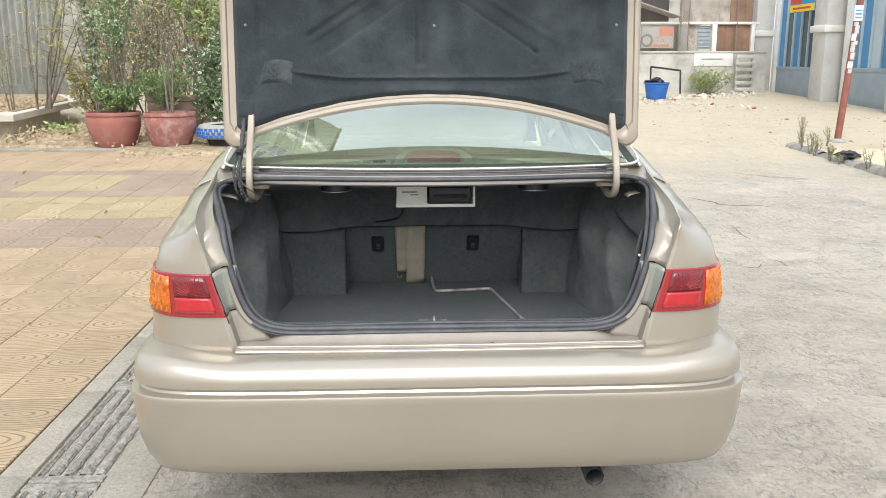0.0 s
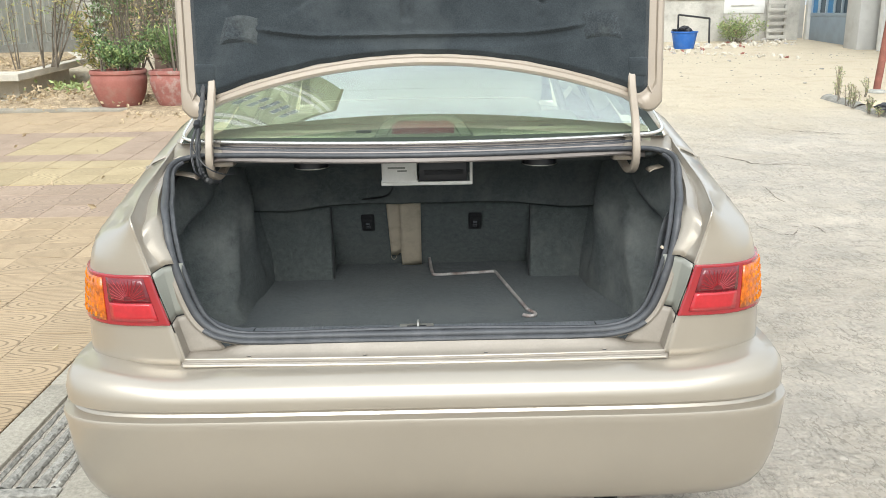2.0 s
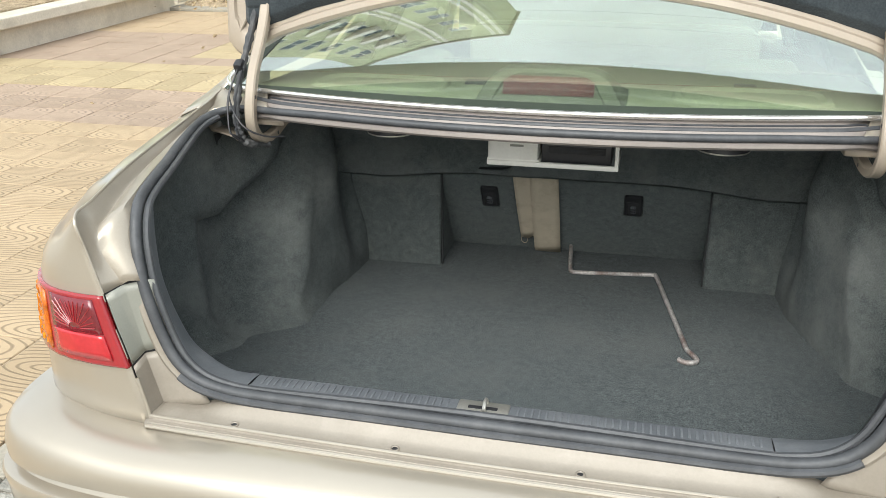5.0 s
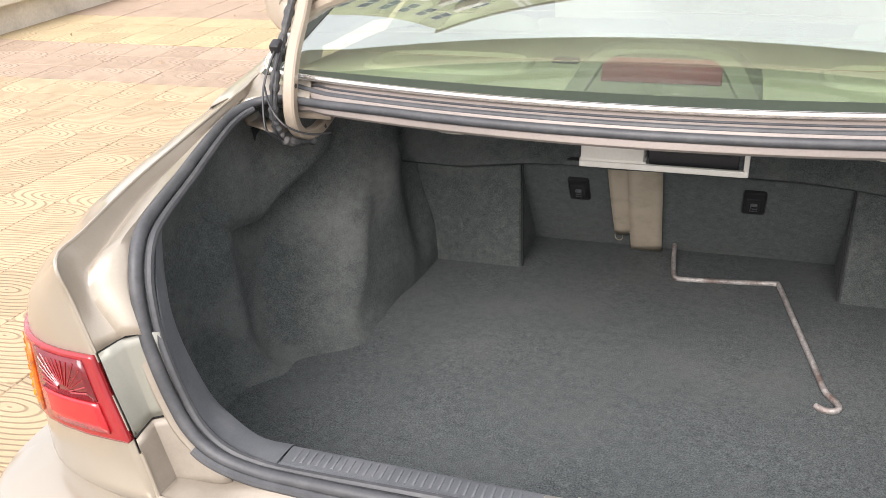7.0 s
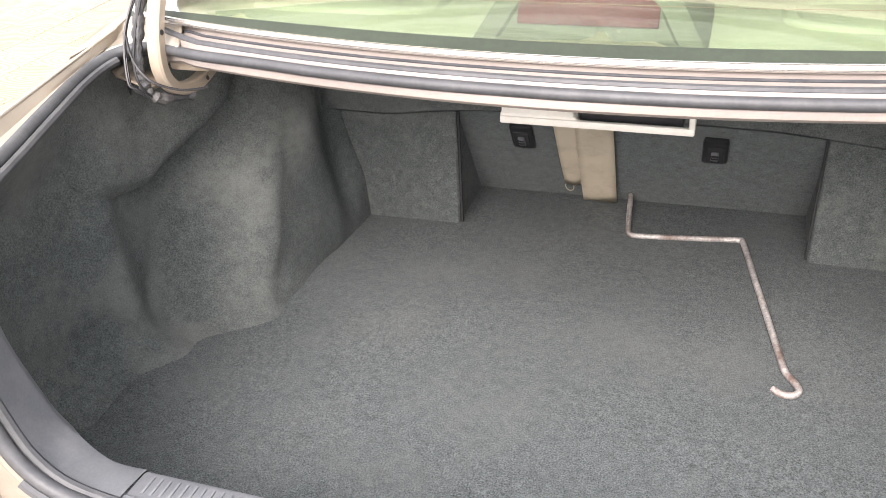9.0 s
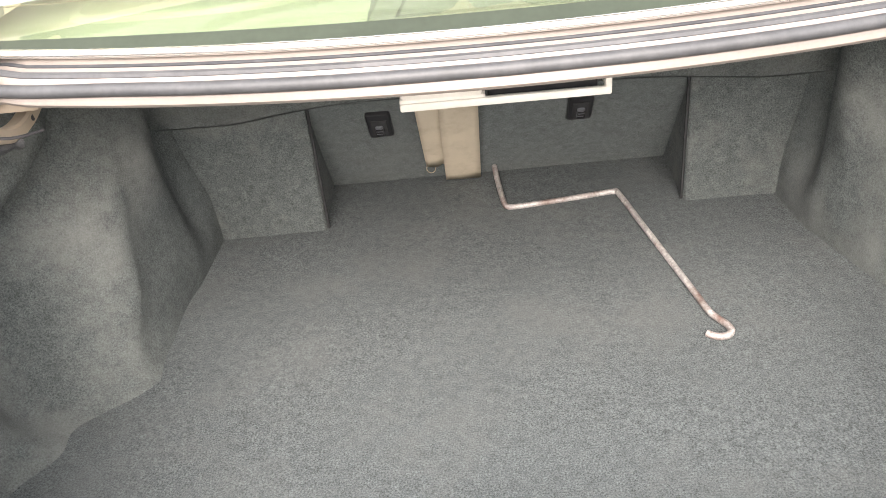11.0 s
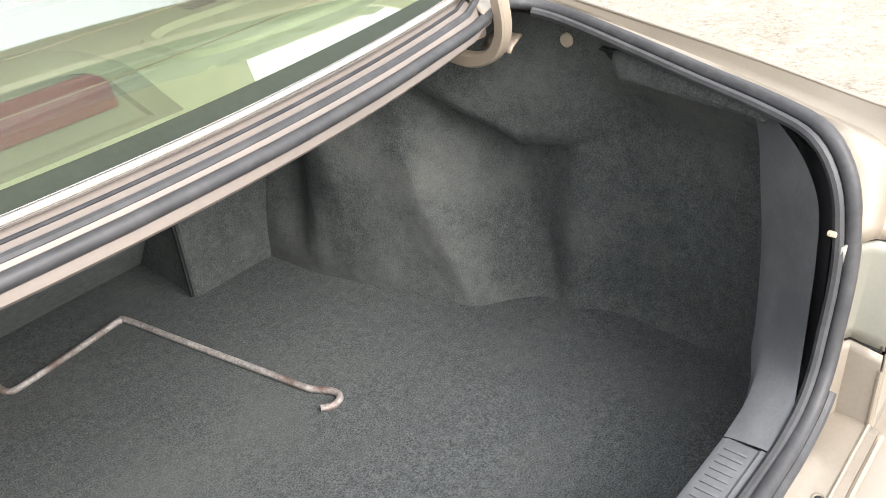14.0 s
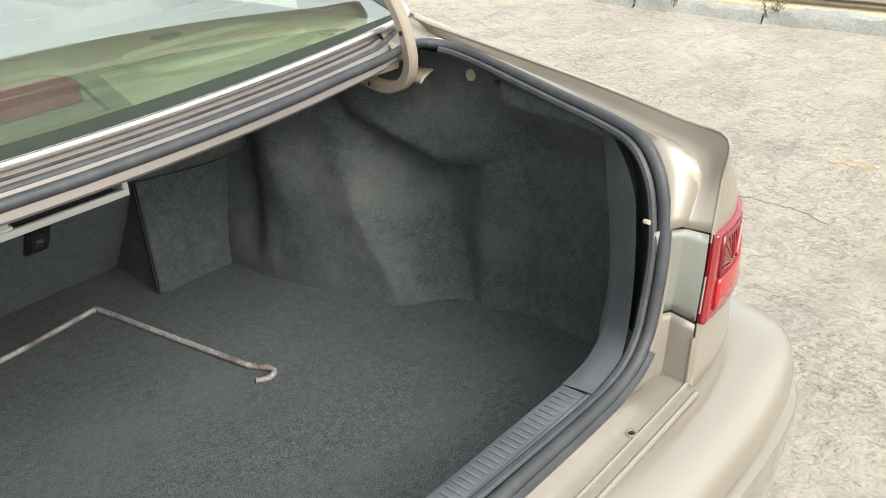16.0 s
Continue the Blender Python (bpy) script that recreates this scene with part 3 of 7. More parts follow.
BUMPER = [(-0.10, 0.656), (-0.085, 0.657), (-0.06, 0.656), (-0.03, 0.650), (-0.005, 0.640), (0.008, 0.625), (0.014, 0.604), (0.013, 0.586), (0.004, 0.580), (-0.001, 0.573),
          (0.003, 0.566), (0.022, 0.561), (0.0245, 0.554), (0.022, 0.535), (0.018, 0.47), (0.010, 0.405), (-0.004, 0.352), (-0.022, 0.314), (-0.05, 0.299), (-0.12, 0.30)]
rows = []
for d, z in BUMPER:
    plan = [(x if y < 0.3 else math.copysign(max(abs(x), 0.852), x), y) for x, y in bumper_plan(d)]
    rows.append([(x, y, z + (0.010 * (1 - min(1, abs(x) / 0.88) ** 2) - 0.004) * (1 if z > 0.64 else 0) + 0.022 * sstep(z, 0.58, 0.64) * sstep(abs(x), 0.58, 0.84)) for x, y in plan])
part("rear_bumper", grid(rows), PAINT, car, "rounded champagne bumper cover with a moulded groove")

# body edge below the boot, with the folded flange
prof = [(0.054, 0.640), (0.054, 0.661), (0.058, 0.667), (0.066, 0.668), (0.068, 0.6735), (0.085, 0.675), (0.094, 0.681), (0.101, 0.690), (0.108, 0.698), (0.13, 0.702), (0.132, 0.60)]
rows = [[(x, y + 0.01 * (x / 0.6) ** 2 - 0.006, z + (min(z, 0.676) - z) * sstep(abs(x), 0.44, 0.53)) for x in np.linspace(-0.6, 0.6, 61)] for y, z in prof]
lower_panel = thick(part("lower_back_panel", grid(rows), JAMBSHADE, car, "painted back panel edge with push clips"), 0.003, 0)
for x in (-0.437, -0.150, 0.150, 0.445):
    at = (x, 0.0765 + 0.01 * (x / 0.6) ** 2 - 0.006, 0.6755)
    part("push_clip", lathe([(0.0045, 0.0), (0.006, 0.0022), (0.0085, 0.0016), (0.0095, -0.002)], 14, at), JAMBSHADE, lower_panel)
    part("clip_hole", lathe([(0.0, 0.0006), (0.0052, 0.0006)], 12, at), BLACK, lower_panel)

# weather strip round the boot opening
SEAL_R = [(0.0, 0.116, 0.712), (0.22, 0.117, 0.712), (0.40, 0.118, 0.711), (0.47, 0.119, 0.714), (0.525, 0.121, 0.728), (0.562, 0.124, 0.758), (0.585, 0.128, 0.80), (0.605, 0.132, 0.86), (0.619, 0.14, 0.91),
          (0.632, 0.158, 0.97), (0.645, 0.195, 1.013), (0.664, 0.26, 1.027), (0.692, 0.37, 1.037), (0.725, 0.49, 1.047), (0.748, 0.59, 1.057), (0.745, 0.650, 1.067),
          (0.716, 0.684, 1.076), (0.66, 0.676, 1.084), (0.565, 0.636, 1.089), (0.45, 0.608, 1.092), (0.33, 0.586, 1.092), (0.17, 0.568, 1.092), (0.0, 0.562, 1.092)]
seal_right = smooth_path(SEAL_R, 4)
ring = seal_right + [Vector((-p.x, p.y, p.z)) for p in reversed(seal_right[1:-1])]
bm = tube(ring, [0.0102 - 0.0022 * min(1, max(0, (p.z - 1.066) / 0.015)) for p in ring], 10, closed=True)
centre = Vector((0, 0.4, 0.93))
foot = [p for p in seal_right if p.z < 1.07 or p.y < 0.5]
foot = list(reversed(foot[1:])) + [Vector((-p.x, p.y, p.z)) for p in foot]
tube([p + 0.016 * (centre - p).normalized() + Vector((0, 0.004, -0.002)) for p in foot], 0.0065, 8, bm)
lip = [p for p in seal_right if p.z < 0.745 and p.y < 0.22]
lip = [p + 0.010 * Vector((p.x - 0.30 if p.x > 0.40 else 0.0, 0, p.z - 0.93)).normalized() + Vector((0, -0.010, 0)) for p in lip]
tube(list(reversed(lip[1:])) + [Vector((-p.x, p.y, p.z)) for p in lip], 0.0072, 8, bm)
part("weatherstrip", bm, RUBBER, car, "grey rubber weatherstrip round the boot opening")
# painted flange that carries the strip round the lower corners
for s in (1, -1):
    rows = []
    for p in seal_right:
        if p.x > 0.40 and p.z < 0.90 and p.y < 0.2:
            out = Vector((p.x - 0.30, 0, (p.z - 0.93) * 0.9)).normalized()
            line = [p + out * 0.004 + Vector((0, -0.004, 0)), p + out * 0.012 + Vector((0, -0.003, 0)), p + out * 0.018 + Vector((0, -0.006, 0)), p + out * 0.023 + Vector((0, -0.004, 0)), p + out * 0.027 + Vector((0, 0.006, 0))]
            rows.append([(s * v.x, v.y, v.z) for v in line])
    thick(part("seal_flange", grid(rows), JAMBSHADE, car), 0.002, 0)

# tail lamps
def on_tail(u, v, out):
    """u: 0 inner edge to 1 far round the corner; v: 0 bottom to 1 top of the lamp."""
    z = 0.765 + v * 0.126
    return tail_point(z, u, out)


def lamp_patch(us, vs, out, s, rim=None):
    rows = []
    for v in vs:
        row = []
        for u in us:
            p = on_tail(u, v, out)
            row.append((s * p.x, p.y, p.z))
        rows.append(row)
    return grid(rows)


def th_of_x(x, z=0.83):
    lo, hi = 0.0, 1.0
    for _ in range(40):
        m = (lo + hi) / 2
        if tail_point(z, m).x < x:
            lo = m
        else:
            hi = m
    return lo


U_DIV = th_of_x(0.776)
for s in (1, -1):
    lamp = part("tail_lamp", lamp_patch([0.0, 0.004, 0.01, 0.03, 0.06, 0.1, 0.2, 0.3, 0.4, 0.5, 0.6, 0.7, 0.8, 0.9, 0.97], [0, 0.03, 0.06, 0.5, 0.94, 0.97, 1.0], 0.004, s), RED, car, "red and amber tail lamp cluster")
    thick(lamp, 0.012, 0)
    inner = [th_of_x(x) for x in np.linspace(0.662, 0.768, 10)]
    thick(part("lower_lens", lamp_patch(inner, [0.10, 0.2, 0.3, 0.4, 0.45], 0.0115, s), BRIGHTRED, lamp, "bright red reflector"), 0.004, 0)
    thick(part("upper_lens", lamp_patch(inner, [0.47, 0.6, 0.7, 0.8, 0.95], 0.0105, s), DARKRED, lamp, "dark red lens with sunburst ribs"), 0.003, 0)
    bm = bmesh.new()                                   # sunburst ribs
    for k in range(15):
        a = radians(8 + k * 164 / 14)
        x0, v0 = 0.716 + 0.012 * math.cos(a), 0.51 + 0.09 * math.sin(a)
        r1 = min(0.044 / max(abs(math.cos(a)), 1e-3), 0.39 / max(math.sin(a), 1e-3) * 0.126)
        x1, v1 = 0.716 + r1 * math.cos(a), 0.51 + r1 * math.sin(a) / 0.126
        pts = []
        for t in (0.0, 0.5, 1.0):
            p = on_tail(th_of_x(x0 + (x1 - x0) * t), min(0.9, v0 + (v1 - v0) * t), 0.0125)
            pts.append((s * p.x, p.y, p.z))
        tube(pts, 0.0011, 5, bm)
    part("rib_pattern", bm, RED, lamp)
    outer = [U_DIV + 0.02] + [0.3, 0.4, 0.5, 0.6, 0.7, 0.8, 0.9]
    outer = [u for u in outer if u >= U_DIV + 0.02]
    thick(part("amber_lens", lamp_patch(outer, [0.08, 0.3, 0.5, 0.7, 0.93], 0.0115, s), AMBERDARK, lamp, "amber indicator lens"), 0.004, 0)
    bm = bmesh.new()
    for i in range(7):
        for j in range(5):
            u = U_DIV + 0.06 + (0.86 - U_DIV - 0.06) * (i + 0.5 * (j % 2)) / 7
            p = on_tail(u, 0.16 + 0.17 * j, 0.0105)
            bmesh.ops.create_icosphere(bm, subdivisions=1, radius=0.0065, matrix=Matrix.Translation((s * p.x, p.y, p.z)) @ Matrix.Diagonal((1.1, 0.3, 1.5, 1)))
    relief = part("lens_relief", bm, AMBER, lamp)
    relief["kind"] = "stuff"
    # grey cover between lamp and seal: two facets, one turned towards the boot
    def facets(z0, z1, fold0, fold1, in0, in1, n=9, back=0.004):
        rows = []
        for t in np.linspace(0, 1, n):
            z = z0 + (z1 - z0) * t
            o, f, q = Vector((xin(z) - 0.0015, yin(z) + back, z)), Vector(fold0).lerp(Vector(fold1), t), Vector(in0).lerp(Vector(in1), t)
            line = [o + Vector((0.001, 0.006, 0)), o, o.lerp(f, 0.5), o.lerp(f, 0.96), f.lerp(q, 0.06), f.lerp(q, 0.5), q, q + Vector((-0.012, 0.004, 0))]
            rows.append([(s * v.x, v.y, v.z) for v in line])
        return grid(rows)
    cover = part("tail_cover", facets(0.8905, 0.7675, (0.642, 0.119, 0.898), (0.620, 0.120, 0.773), (0.610, 0.140, 0.902), (0.587, 0.138, 0.776)), TRIM, car, "grey-green painted cover panel beside the lamp")
    thick(cover, 0.003, 0)
    bracket = part("corner_plate", facets(0.763, 0.656, (0.6195, 0.119, 0.769), (0.590, 0.114, 0.668), (0.587, 0.136, 0.7725), (0.515, 0.118, 0.680)), JAMBSHADE, car, "folded champagne corner plate with a screw")
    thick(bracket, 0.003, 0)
    part("cover_screw", lathe([(0.0, -0.007), (0.004, -0.006), (0.006, -0.003), (0.0095, -0.0025), (0.0105, 0.004)], 14, (s * 0.600, 0.1285, 0.748), axis="y"), JAMBSHADE, bracket)
    part("screw_pad", lathe([(0.010, -0.001), (0.0135, -0.0008), (0.0145, 0.004)], 16, (s * 0.600, 0.1285, 0.748), axis="y"), JAMBSHADE, bracket)
    # dark joints over and under the cover, and the rolled edge of the corner
    for z, f, q in ((0.8915, (0.643, 0.1205, 0.8995), (0.611, 0.141, 0.9035)), (0.7655, (0.6205, 0.121, 0.7715), (0.587, 0.139, 0.7745))):
        pts = [(xin(z), yin(z) + 0.005, z), f, q]
        part("cover_joint", tube([(s * a, b, c) for a, b, c in pts], 0.0022, 6), TYRE, car)
    pts = [(s * (p.x - 0.001), p.y + 0.002, p.z) for p in crease_line if 0.650 < p.z < 0.768]
    part("rolled_edge", tube(pts, 0.0034, 8), PAINT, car)
for y, z, r in ((0.052, 0.6640, 0.0045), (0.0685, 0.674, 0.0030)):
    part("rolled_edge", tube([(x, y + 0.01 * (x / 0.6) ** 2 - 0.006, z) for x in np.linspace(-0.594, 0.594, 25)], r, 8), PAINT, car)

# cowl between boot and rear window
def bow(x):
    return 0.23 * x * x


COWL = [(0.616, 1.108), (0.604, 1.116), (0.599, 1.109), (0.587, 1.105), (0.572, 1.102), (0.568, 1.095), (0.566, 1.089), (0.562, 1.083), (0.561, 1.074), (0.565, 1.070), (0.58, 1.070), (0.62, 1.066)]
rows = [[(x, y + bow(x) + 0.30 * max(0.0, abs(x) - 0.57), z - 0.035 * max(0, abs(x) - 0.6) / 0.15) for x in np.linspace(-0.68, 0.68, 37)] for y, z in COWL]
thick(part("rear_cowl", grid(rows), COWLP, car, "painted cowl channel under the rear window"), 0.003, 0)
xs = np.linspace(-0.70, 0.70, 41)
turn = [(0.705, 0.715, 1.1235), (0.730, 0.738, 1.126), (0.745, 0.765, 1.131), (0.750, 0.80, 1.140), (0.747, 0.86, 1.161), (0.738, 0.93, 1.188)]
foot_line = [(-x, y, z) for x, y, z in reversed(turn)] + [(x, 0.5985 + bow(x), 1.1225) for x in np.linspace(-0.67, 0.67, 39)] + turn
part("window_moulding", tube(smooth_path(foot_line, 2), 0.0058, 10), CHROME, car, "bright strip along the window's foot")
bm = tube([(x, 0.5755 + bow(x) + 0.30 * max(0.0, abs(x) - 0.57), 1.1035) for x in xs * 0.95], 0.0052, 8)
part("cowl_seal", bm, RUBBER, car, "grey rubber strip in the cowl channel")
# added dark tube, in place of the shaded gap beneath the bright moulding
for y, z, r in ((0.5925, 1.1090, 0.0024),):
    bm = tube([(x, y + bow(x) + 0.30 * max(0.0, abs(x) - 0.57), z - 0.035 * max(0, abs(x) - 0.6) / 0.15) for x in xs * 0.95], r, 8)
    part("cowl_gasket", bm, GAPLINE, car, "thin dark line for the shaded gap in the cowl channel")

# rear window
def glass_pt(u, v):
    """u across -1..1, v up 0..1."""
    w = 0.742 - 0.13 * v
    x = u * w
    y0 = 0.612 + bow(x)
    y1 = 1.46 + 0.06 * u * u
    z0, z1 = 1.122 - 0.010 * u ** 4, 1.392 - 0.03 * u * u
    bulge = 0.066 * math.sin(math.pi * v) * (1 - 0.6 * u * u)
    return Vector((x, y0 + (y1 - y0) * v, z0 + (z1 - z0) * v + bulge))


rows = [[glass_pt(u, v) for u in (-1, -0.996, *np.linspace(-0.99, 0.99, 25), 0.996, 1)] for v in (0, 0.004, *np.linspace(0.008, 0.99, 16), 0.995, 1)]
win = part("rear_window", grid(rows), DUSTYGLASS, car, "green-tinted curved rear window")
thick(win, 0.004, 0)
win.visible_shadow = False
# dark ceramic edge just inside the glass
for name, fn in (("glass_edge", [(u, v) for v in (0.0, 0.045) for u in np.linspace(-1, 1, 25)]),):
    rows = [[glass_pt(u, v) + Vector((0, -0.001, 0.0055)) for u in np.linspace(-1, 1, 41)] for v in (-0.007, 0.006, 0.018)]
    part(name, grid(rows), FRIT, win, "black edge band of the window")
for s in (1, -1):
    rows = [[glass_pt(s * u, v) + Vector((0, 0, 0.003)) for v in np.linspace(0, 1, 15)] for u in (0.955, 1.0)]
    part("glass_edge", grid(rows), FRIT, win)

# thin heating wires printed on the window
for v in np.linspace(0.10, 0.92, 13):
    part("heating_wire", tube([glass_pt(u, v) - Vector((0, 0, 0.0045)) for u in np.linspace(-0.94, 0.94, 21)], 0.0006, 4), HEATER, win)

# boot lid, standing open
def lid_pt(x, z, back=0.0):
    return Vector((x, 0.775 + 0.10 * (z - 1.2) + back + 0.05 * (1 - (x / 0.74) ** 2) * -0.6, z))


def lid_edge(x):
    return 1.333 - 0.28 * x * x - 0.05 * max(0.0, (abs(x) - 0.62) / 0.12) ** 2


LID_TOP = 1.80
def lid_sheet(inset, back, top=LID_TOP, hw=0.75):
    rows = []
    for v in np.linspace(0, 1, 13):
        row = []
        for u in (-1, -0.99, -0.975, -0.96, -0.945, -0.93, -0.915, *np.linspace(-0.9, 0.9, 27), 0.915, 0.93, 0.945, 0.96, 0.975, 0.99, 1):
            x = u * (hw - inset)
            k = max(0.0, abs(u) - 0.90) / 0.10
            lo = lid_edge(x) + inset + 0.095 * k ** 2.3
            row.append(lid_pt(x, lo + (top - inset - lo) * v, back))
        rows.append(row)
    return rows


lid = part("boot_lid", grid(lid_sheet(0.0, 0.045)), PAINT, car, "open boot lid, dark felt lining inside a beige frame")
thick(lid, 0.003, 0)
# rolled rim of the lid's inner frame
def outline(rows):
    return [r[0] for r in reversed(rows)] + rows[0][1:] + [r[-1] for r in rows[1:]]


loops = [outline(lid_sheet(i, b)) for i, b in ((0.0, 0.045), (0.0, 0.02), (0.004, 0.006), (0.012, 0.0), (0.024, 0.002), (0.028, 0.010), (0.042, 0.012), (0.06, 0.016))]
part("lid_frame", grid(loops), LIDPAINT, lid, "beige painted inner frame of the lid")
# lid's rear face, folded over at the top
rows = []
for t in np.linspace(0, 1, 9):
    a = t * radians(82)
    rows.append([(u * 0.742, 0.88 - 0.02 - 0.06 * math.sin(a) - 0.28 * max(0, t - 0.3), LID_TOP + 0.06 * (1 - math.cos(a)) + 0.05 * t) for u in np.linspace(-1, 1, 17)])
thick(part("lid_rear_face", grid(rows), PAINT, lid), 0.02, 0)
# felt lining with pressed channels
def to_line(x, z, ax, az, bx, bz):
    """Signed distance from a stroke (positive above it) and how far along it lies."""
    vx, vz = bx - ax, bz - az
    n = math.hypot(vx, vz)
    t = ((x - ax) * vx + (z - az) * vz) / (n * n)
    q = math.hypot(x - ax - min(1, max(0, t)) * vx, z - az - min(1, max(0, t)) * vz)
    return q, ((z - az) * vx - (x - ax) * vz) / n, t


def groove(x, z):
    """Depth of the pressed pattern: a middle channel, two slanting bands, side channels and a cross seam."""
    def stroke(a, b, w, h):
        return h * math.exp(-(to_line(ax, z, *a, *b)[0] / w) ** 2)
    ax = abs(x)
    d = 0.016 * math.exp(-((x + 0.043) / 0.016) ** 4) * sstep(z, 1.458, 1.482)
    low, high = to_line(ax, z, 0.095, 1.69, 0.365, 1.512), to_line(ax, z, 0.20, 1.685, 0.50, 1.505)
    d += 0.010 * sstep(low[1], -0.008, 0.008) * (1 - sstep(high[1], -0.012, 0.012)) * (1 - sstep(low[2], 0.98, 1.25))
    d += stroke((0.095, 1.69), (0.365, 1.512), 0.009, 0.010 if x > 0 else 0.005) + stroke((0.365, 1.512), (0.363, 1.474), 0.011, 0.011 if x > 0 else 0.004)
    d += stroke((0.235, 1.70), (0.43, 1.572), 0.012, 0.004 if x > 0 else 0.013)
    d += 0.013 * math.exp(-((ax - 0.598) / 0.020) ** 4) * sstep(z, 1.49, 1.53)
    seam = 1.428 + 0.26 * max(0.0, ax - 0.30) ** 1.5
    d -= 0.008 * math.exp(-((z - seam) / 0.0065) ** 2) * (1 - sstep(ax, 0.47, 0.53))
    d += 0.006 * sstep(seam - z, 0.0, 0.012) * (1 - sstep(seam - z, 0.025, 0.045)) * (1 - sstep(ax, 0.45, 0.50))
    return d


rows = []
for v in np.linspace(0, 1, 105):
    row = []
    for u in np.linspace(-1, 1, 190):
        x = u * 0.70
        k = max(0.0, abs(u) - 0.94) / 0.06
        lo = lid_edge(x) + 0.036 + 0.05 * k * k + 0.003 * noise.noise((x * 14, 2, 8))
        z = lo + (LID_TOP - 0.045 - lo) * v
        edge = min(1, (1 - abs(u)) / 0.02) * min(1, v / 0.04)
        row.append(lid_pt(x, z, 0.010 - 0.016 * edge + groove(x, z) + 0.003 * noise.noise((x * 9, z * 9, 3)) + 0.0012 * noise.noise((x * 30, z * 30, 5))))
    rows.append(row)
part("lid_lining", grid(rows), LIDFELT, lid, "dusty charcoal felt lining with pressed channels")
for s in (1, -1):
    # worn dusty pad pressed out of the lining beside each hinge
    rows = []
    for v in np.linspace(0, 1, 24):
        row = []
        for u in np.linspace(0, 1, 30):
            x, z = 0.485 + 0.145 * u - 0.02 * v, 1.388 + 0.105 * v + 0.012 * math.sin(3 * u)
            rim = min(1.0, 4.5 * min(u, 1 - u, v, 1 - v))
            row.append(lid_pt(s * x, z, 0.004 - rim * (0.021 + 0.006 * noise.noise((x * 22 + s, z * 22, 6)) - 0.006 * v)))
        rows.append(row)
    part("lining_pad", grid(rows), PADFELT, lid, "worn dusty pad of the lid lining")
for s in (1, -1):
    # felt pocket over each hinge, with its clip
    part("hinge_pocket", box((0.066, 0.030, 0.064), m=Matrix.Translation(lid_pt(s * 0.662, 1.318, 0.003)), round_=0.013, seg=3), LIDFELT, lid)
    part("corner_emboss", tube([lid_pt(s * 0.700, 1.262, 0.008), lid_pt(s * 0.712, 1.238, 0.003), lid_pt(s * 0.722, 1.262, 0.006)], 0.004, 6), LIDPAINT, lid)
    part("lining_clip", lathe([(0.0, -0.006), (0.004, -0.005), (0.006, 0.0)], 12, lid_pt(s * 0.655, 1.608, -0.004), axis="y"), TRIM, lid)
part("lining_clip", lathe([(0.0, -0.006), (0.004, -0.005), (0.006, 0.0)], 12, lid_pt(0.005, 1.605, -0.004), axis="y"), TRIM, lid)

# gooseneck hinges: flat curved bars
NECK = [(0.645, 0.79, 1.335), (0.645, 0.772, 1.28), (0.644, 0.735, 1.225), (0.642, 0.690, 1.175), (0.640, 0.661, 1.13), (0.640, 0.648, 1.085), (0.640, 0.650, 1.05),
        (0.638, 0.668, 1.024), (0.634, 0.700, 1.013), (0.629, 0.735, 1.018), (0.622, 0.770, 1.036), (0.618, 0.80, 1.05)]
for s in (1, -1):
    p = smooth_path([(s * a, b, c) for a, b, c in NECK], 6)
    rows = []
    for i, q in enumerate(p):
        d = (p[min(i + 1, len(p) - 1)] - p[max(i - 1, 0)]).normalized()
        side = Vector((1, 0, 0))
        nrm = d.cross(side).normalized()
        w, h = 0.0112, 0.010
        rows.append([q + side * a * w + nrm * b * h for a, b in ((-1, -0.7), (-0.7, -1), (0.7, -1), (1, -0.7), (1, 0.7), (0.7, 1), (-0.7, 1), (-1, 0.7))])
    hinge = part("hinge", grid(rows, close_u=True), LIDPAINT, car, "beige painted gooseneck boot hinge")
    for k in (26, 54):
        q = p[k] + Vector((-s * 0.0115, 0, 0))
        part("hinge_hole", lathe([(0.0, 0.0), (0.0045, 0.0), (0.0048, s * 0.003)], 10, q, axis="x"), BLACK, hinge)

# ---- boot interior ----
def side_high(y):
    return tab(y, (0.13, 0.64), (0.19, 0.668), (0.25, 0.688), (0.34, 0.708), (0.42, 0.73), (0.51, 0.765), (0.60, 0.785), (0.66, 0.79), (0.74, 0.78), (0.80, 0.765), (0.88, 0.74), (1.0, 0.70), (1.11, 0.66), (1.26, 0.63), (1.35, 0.62))


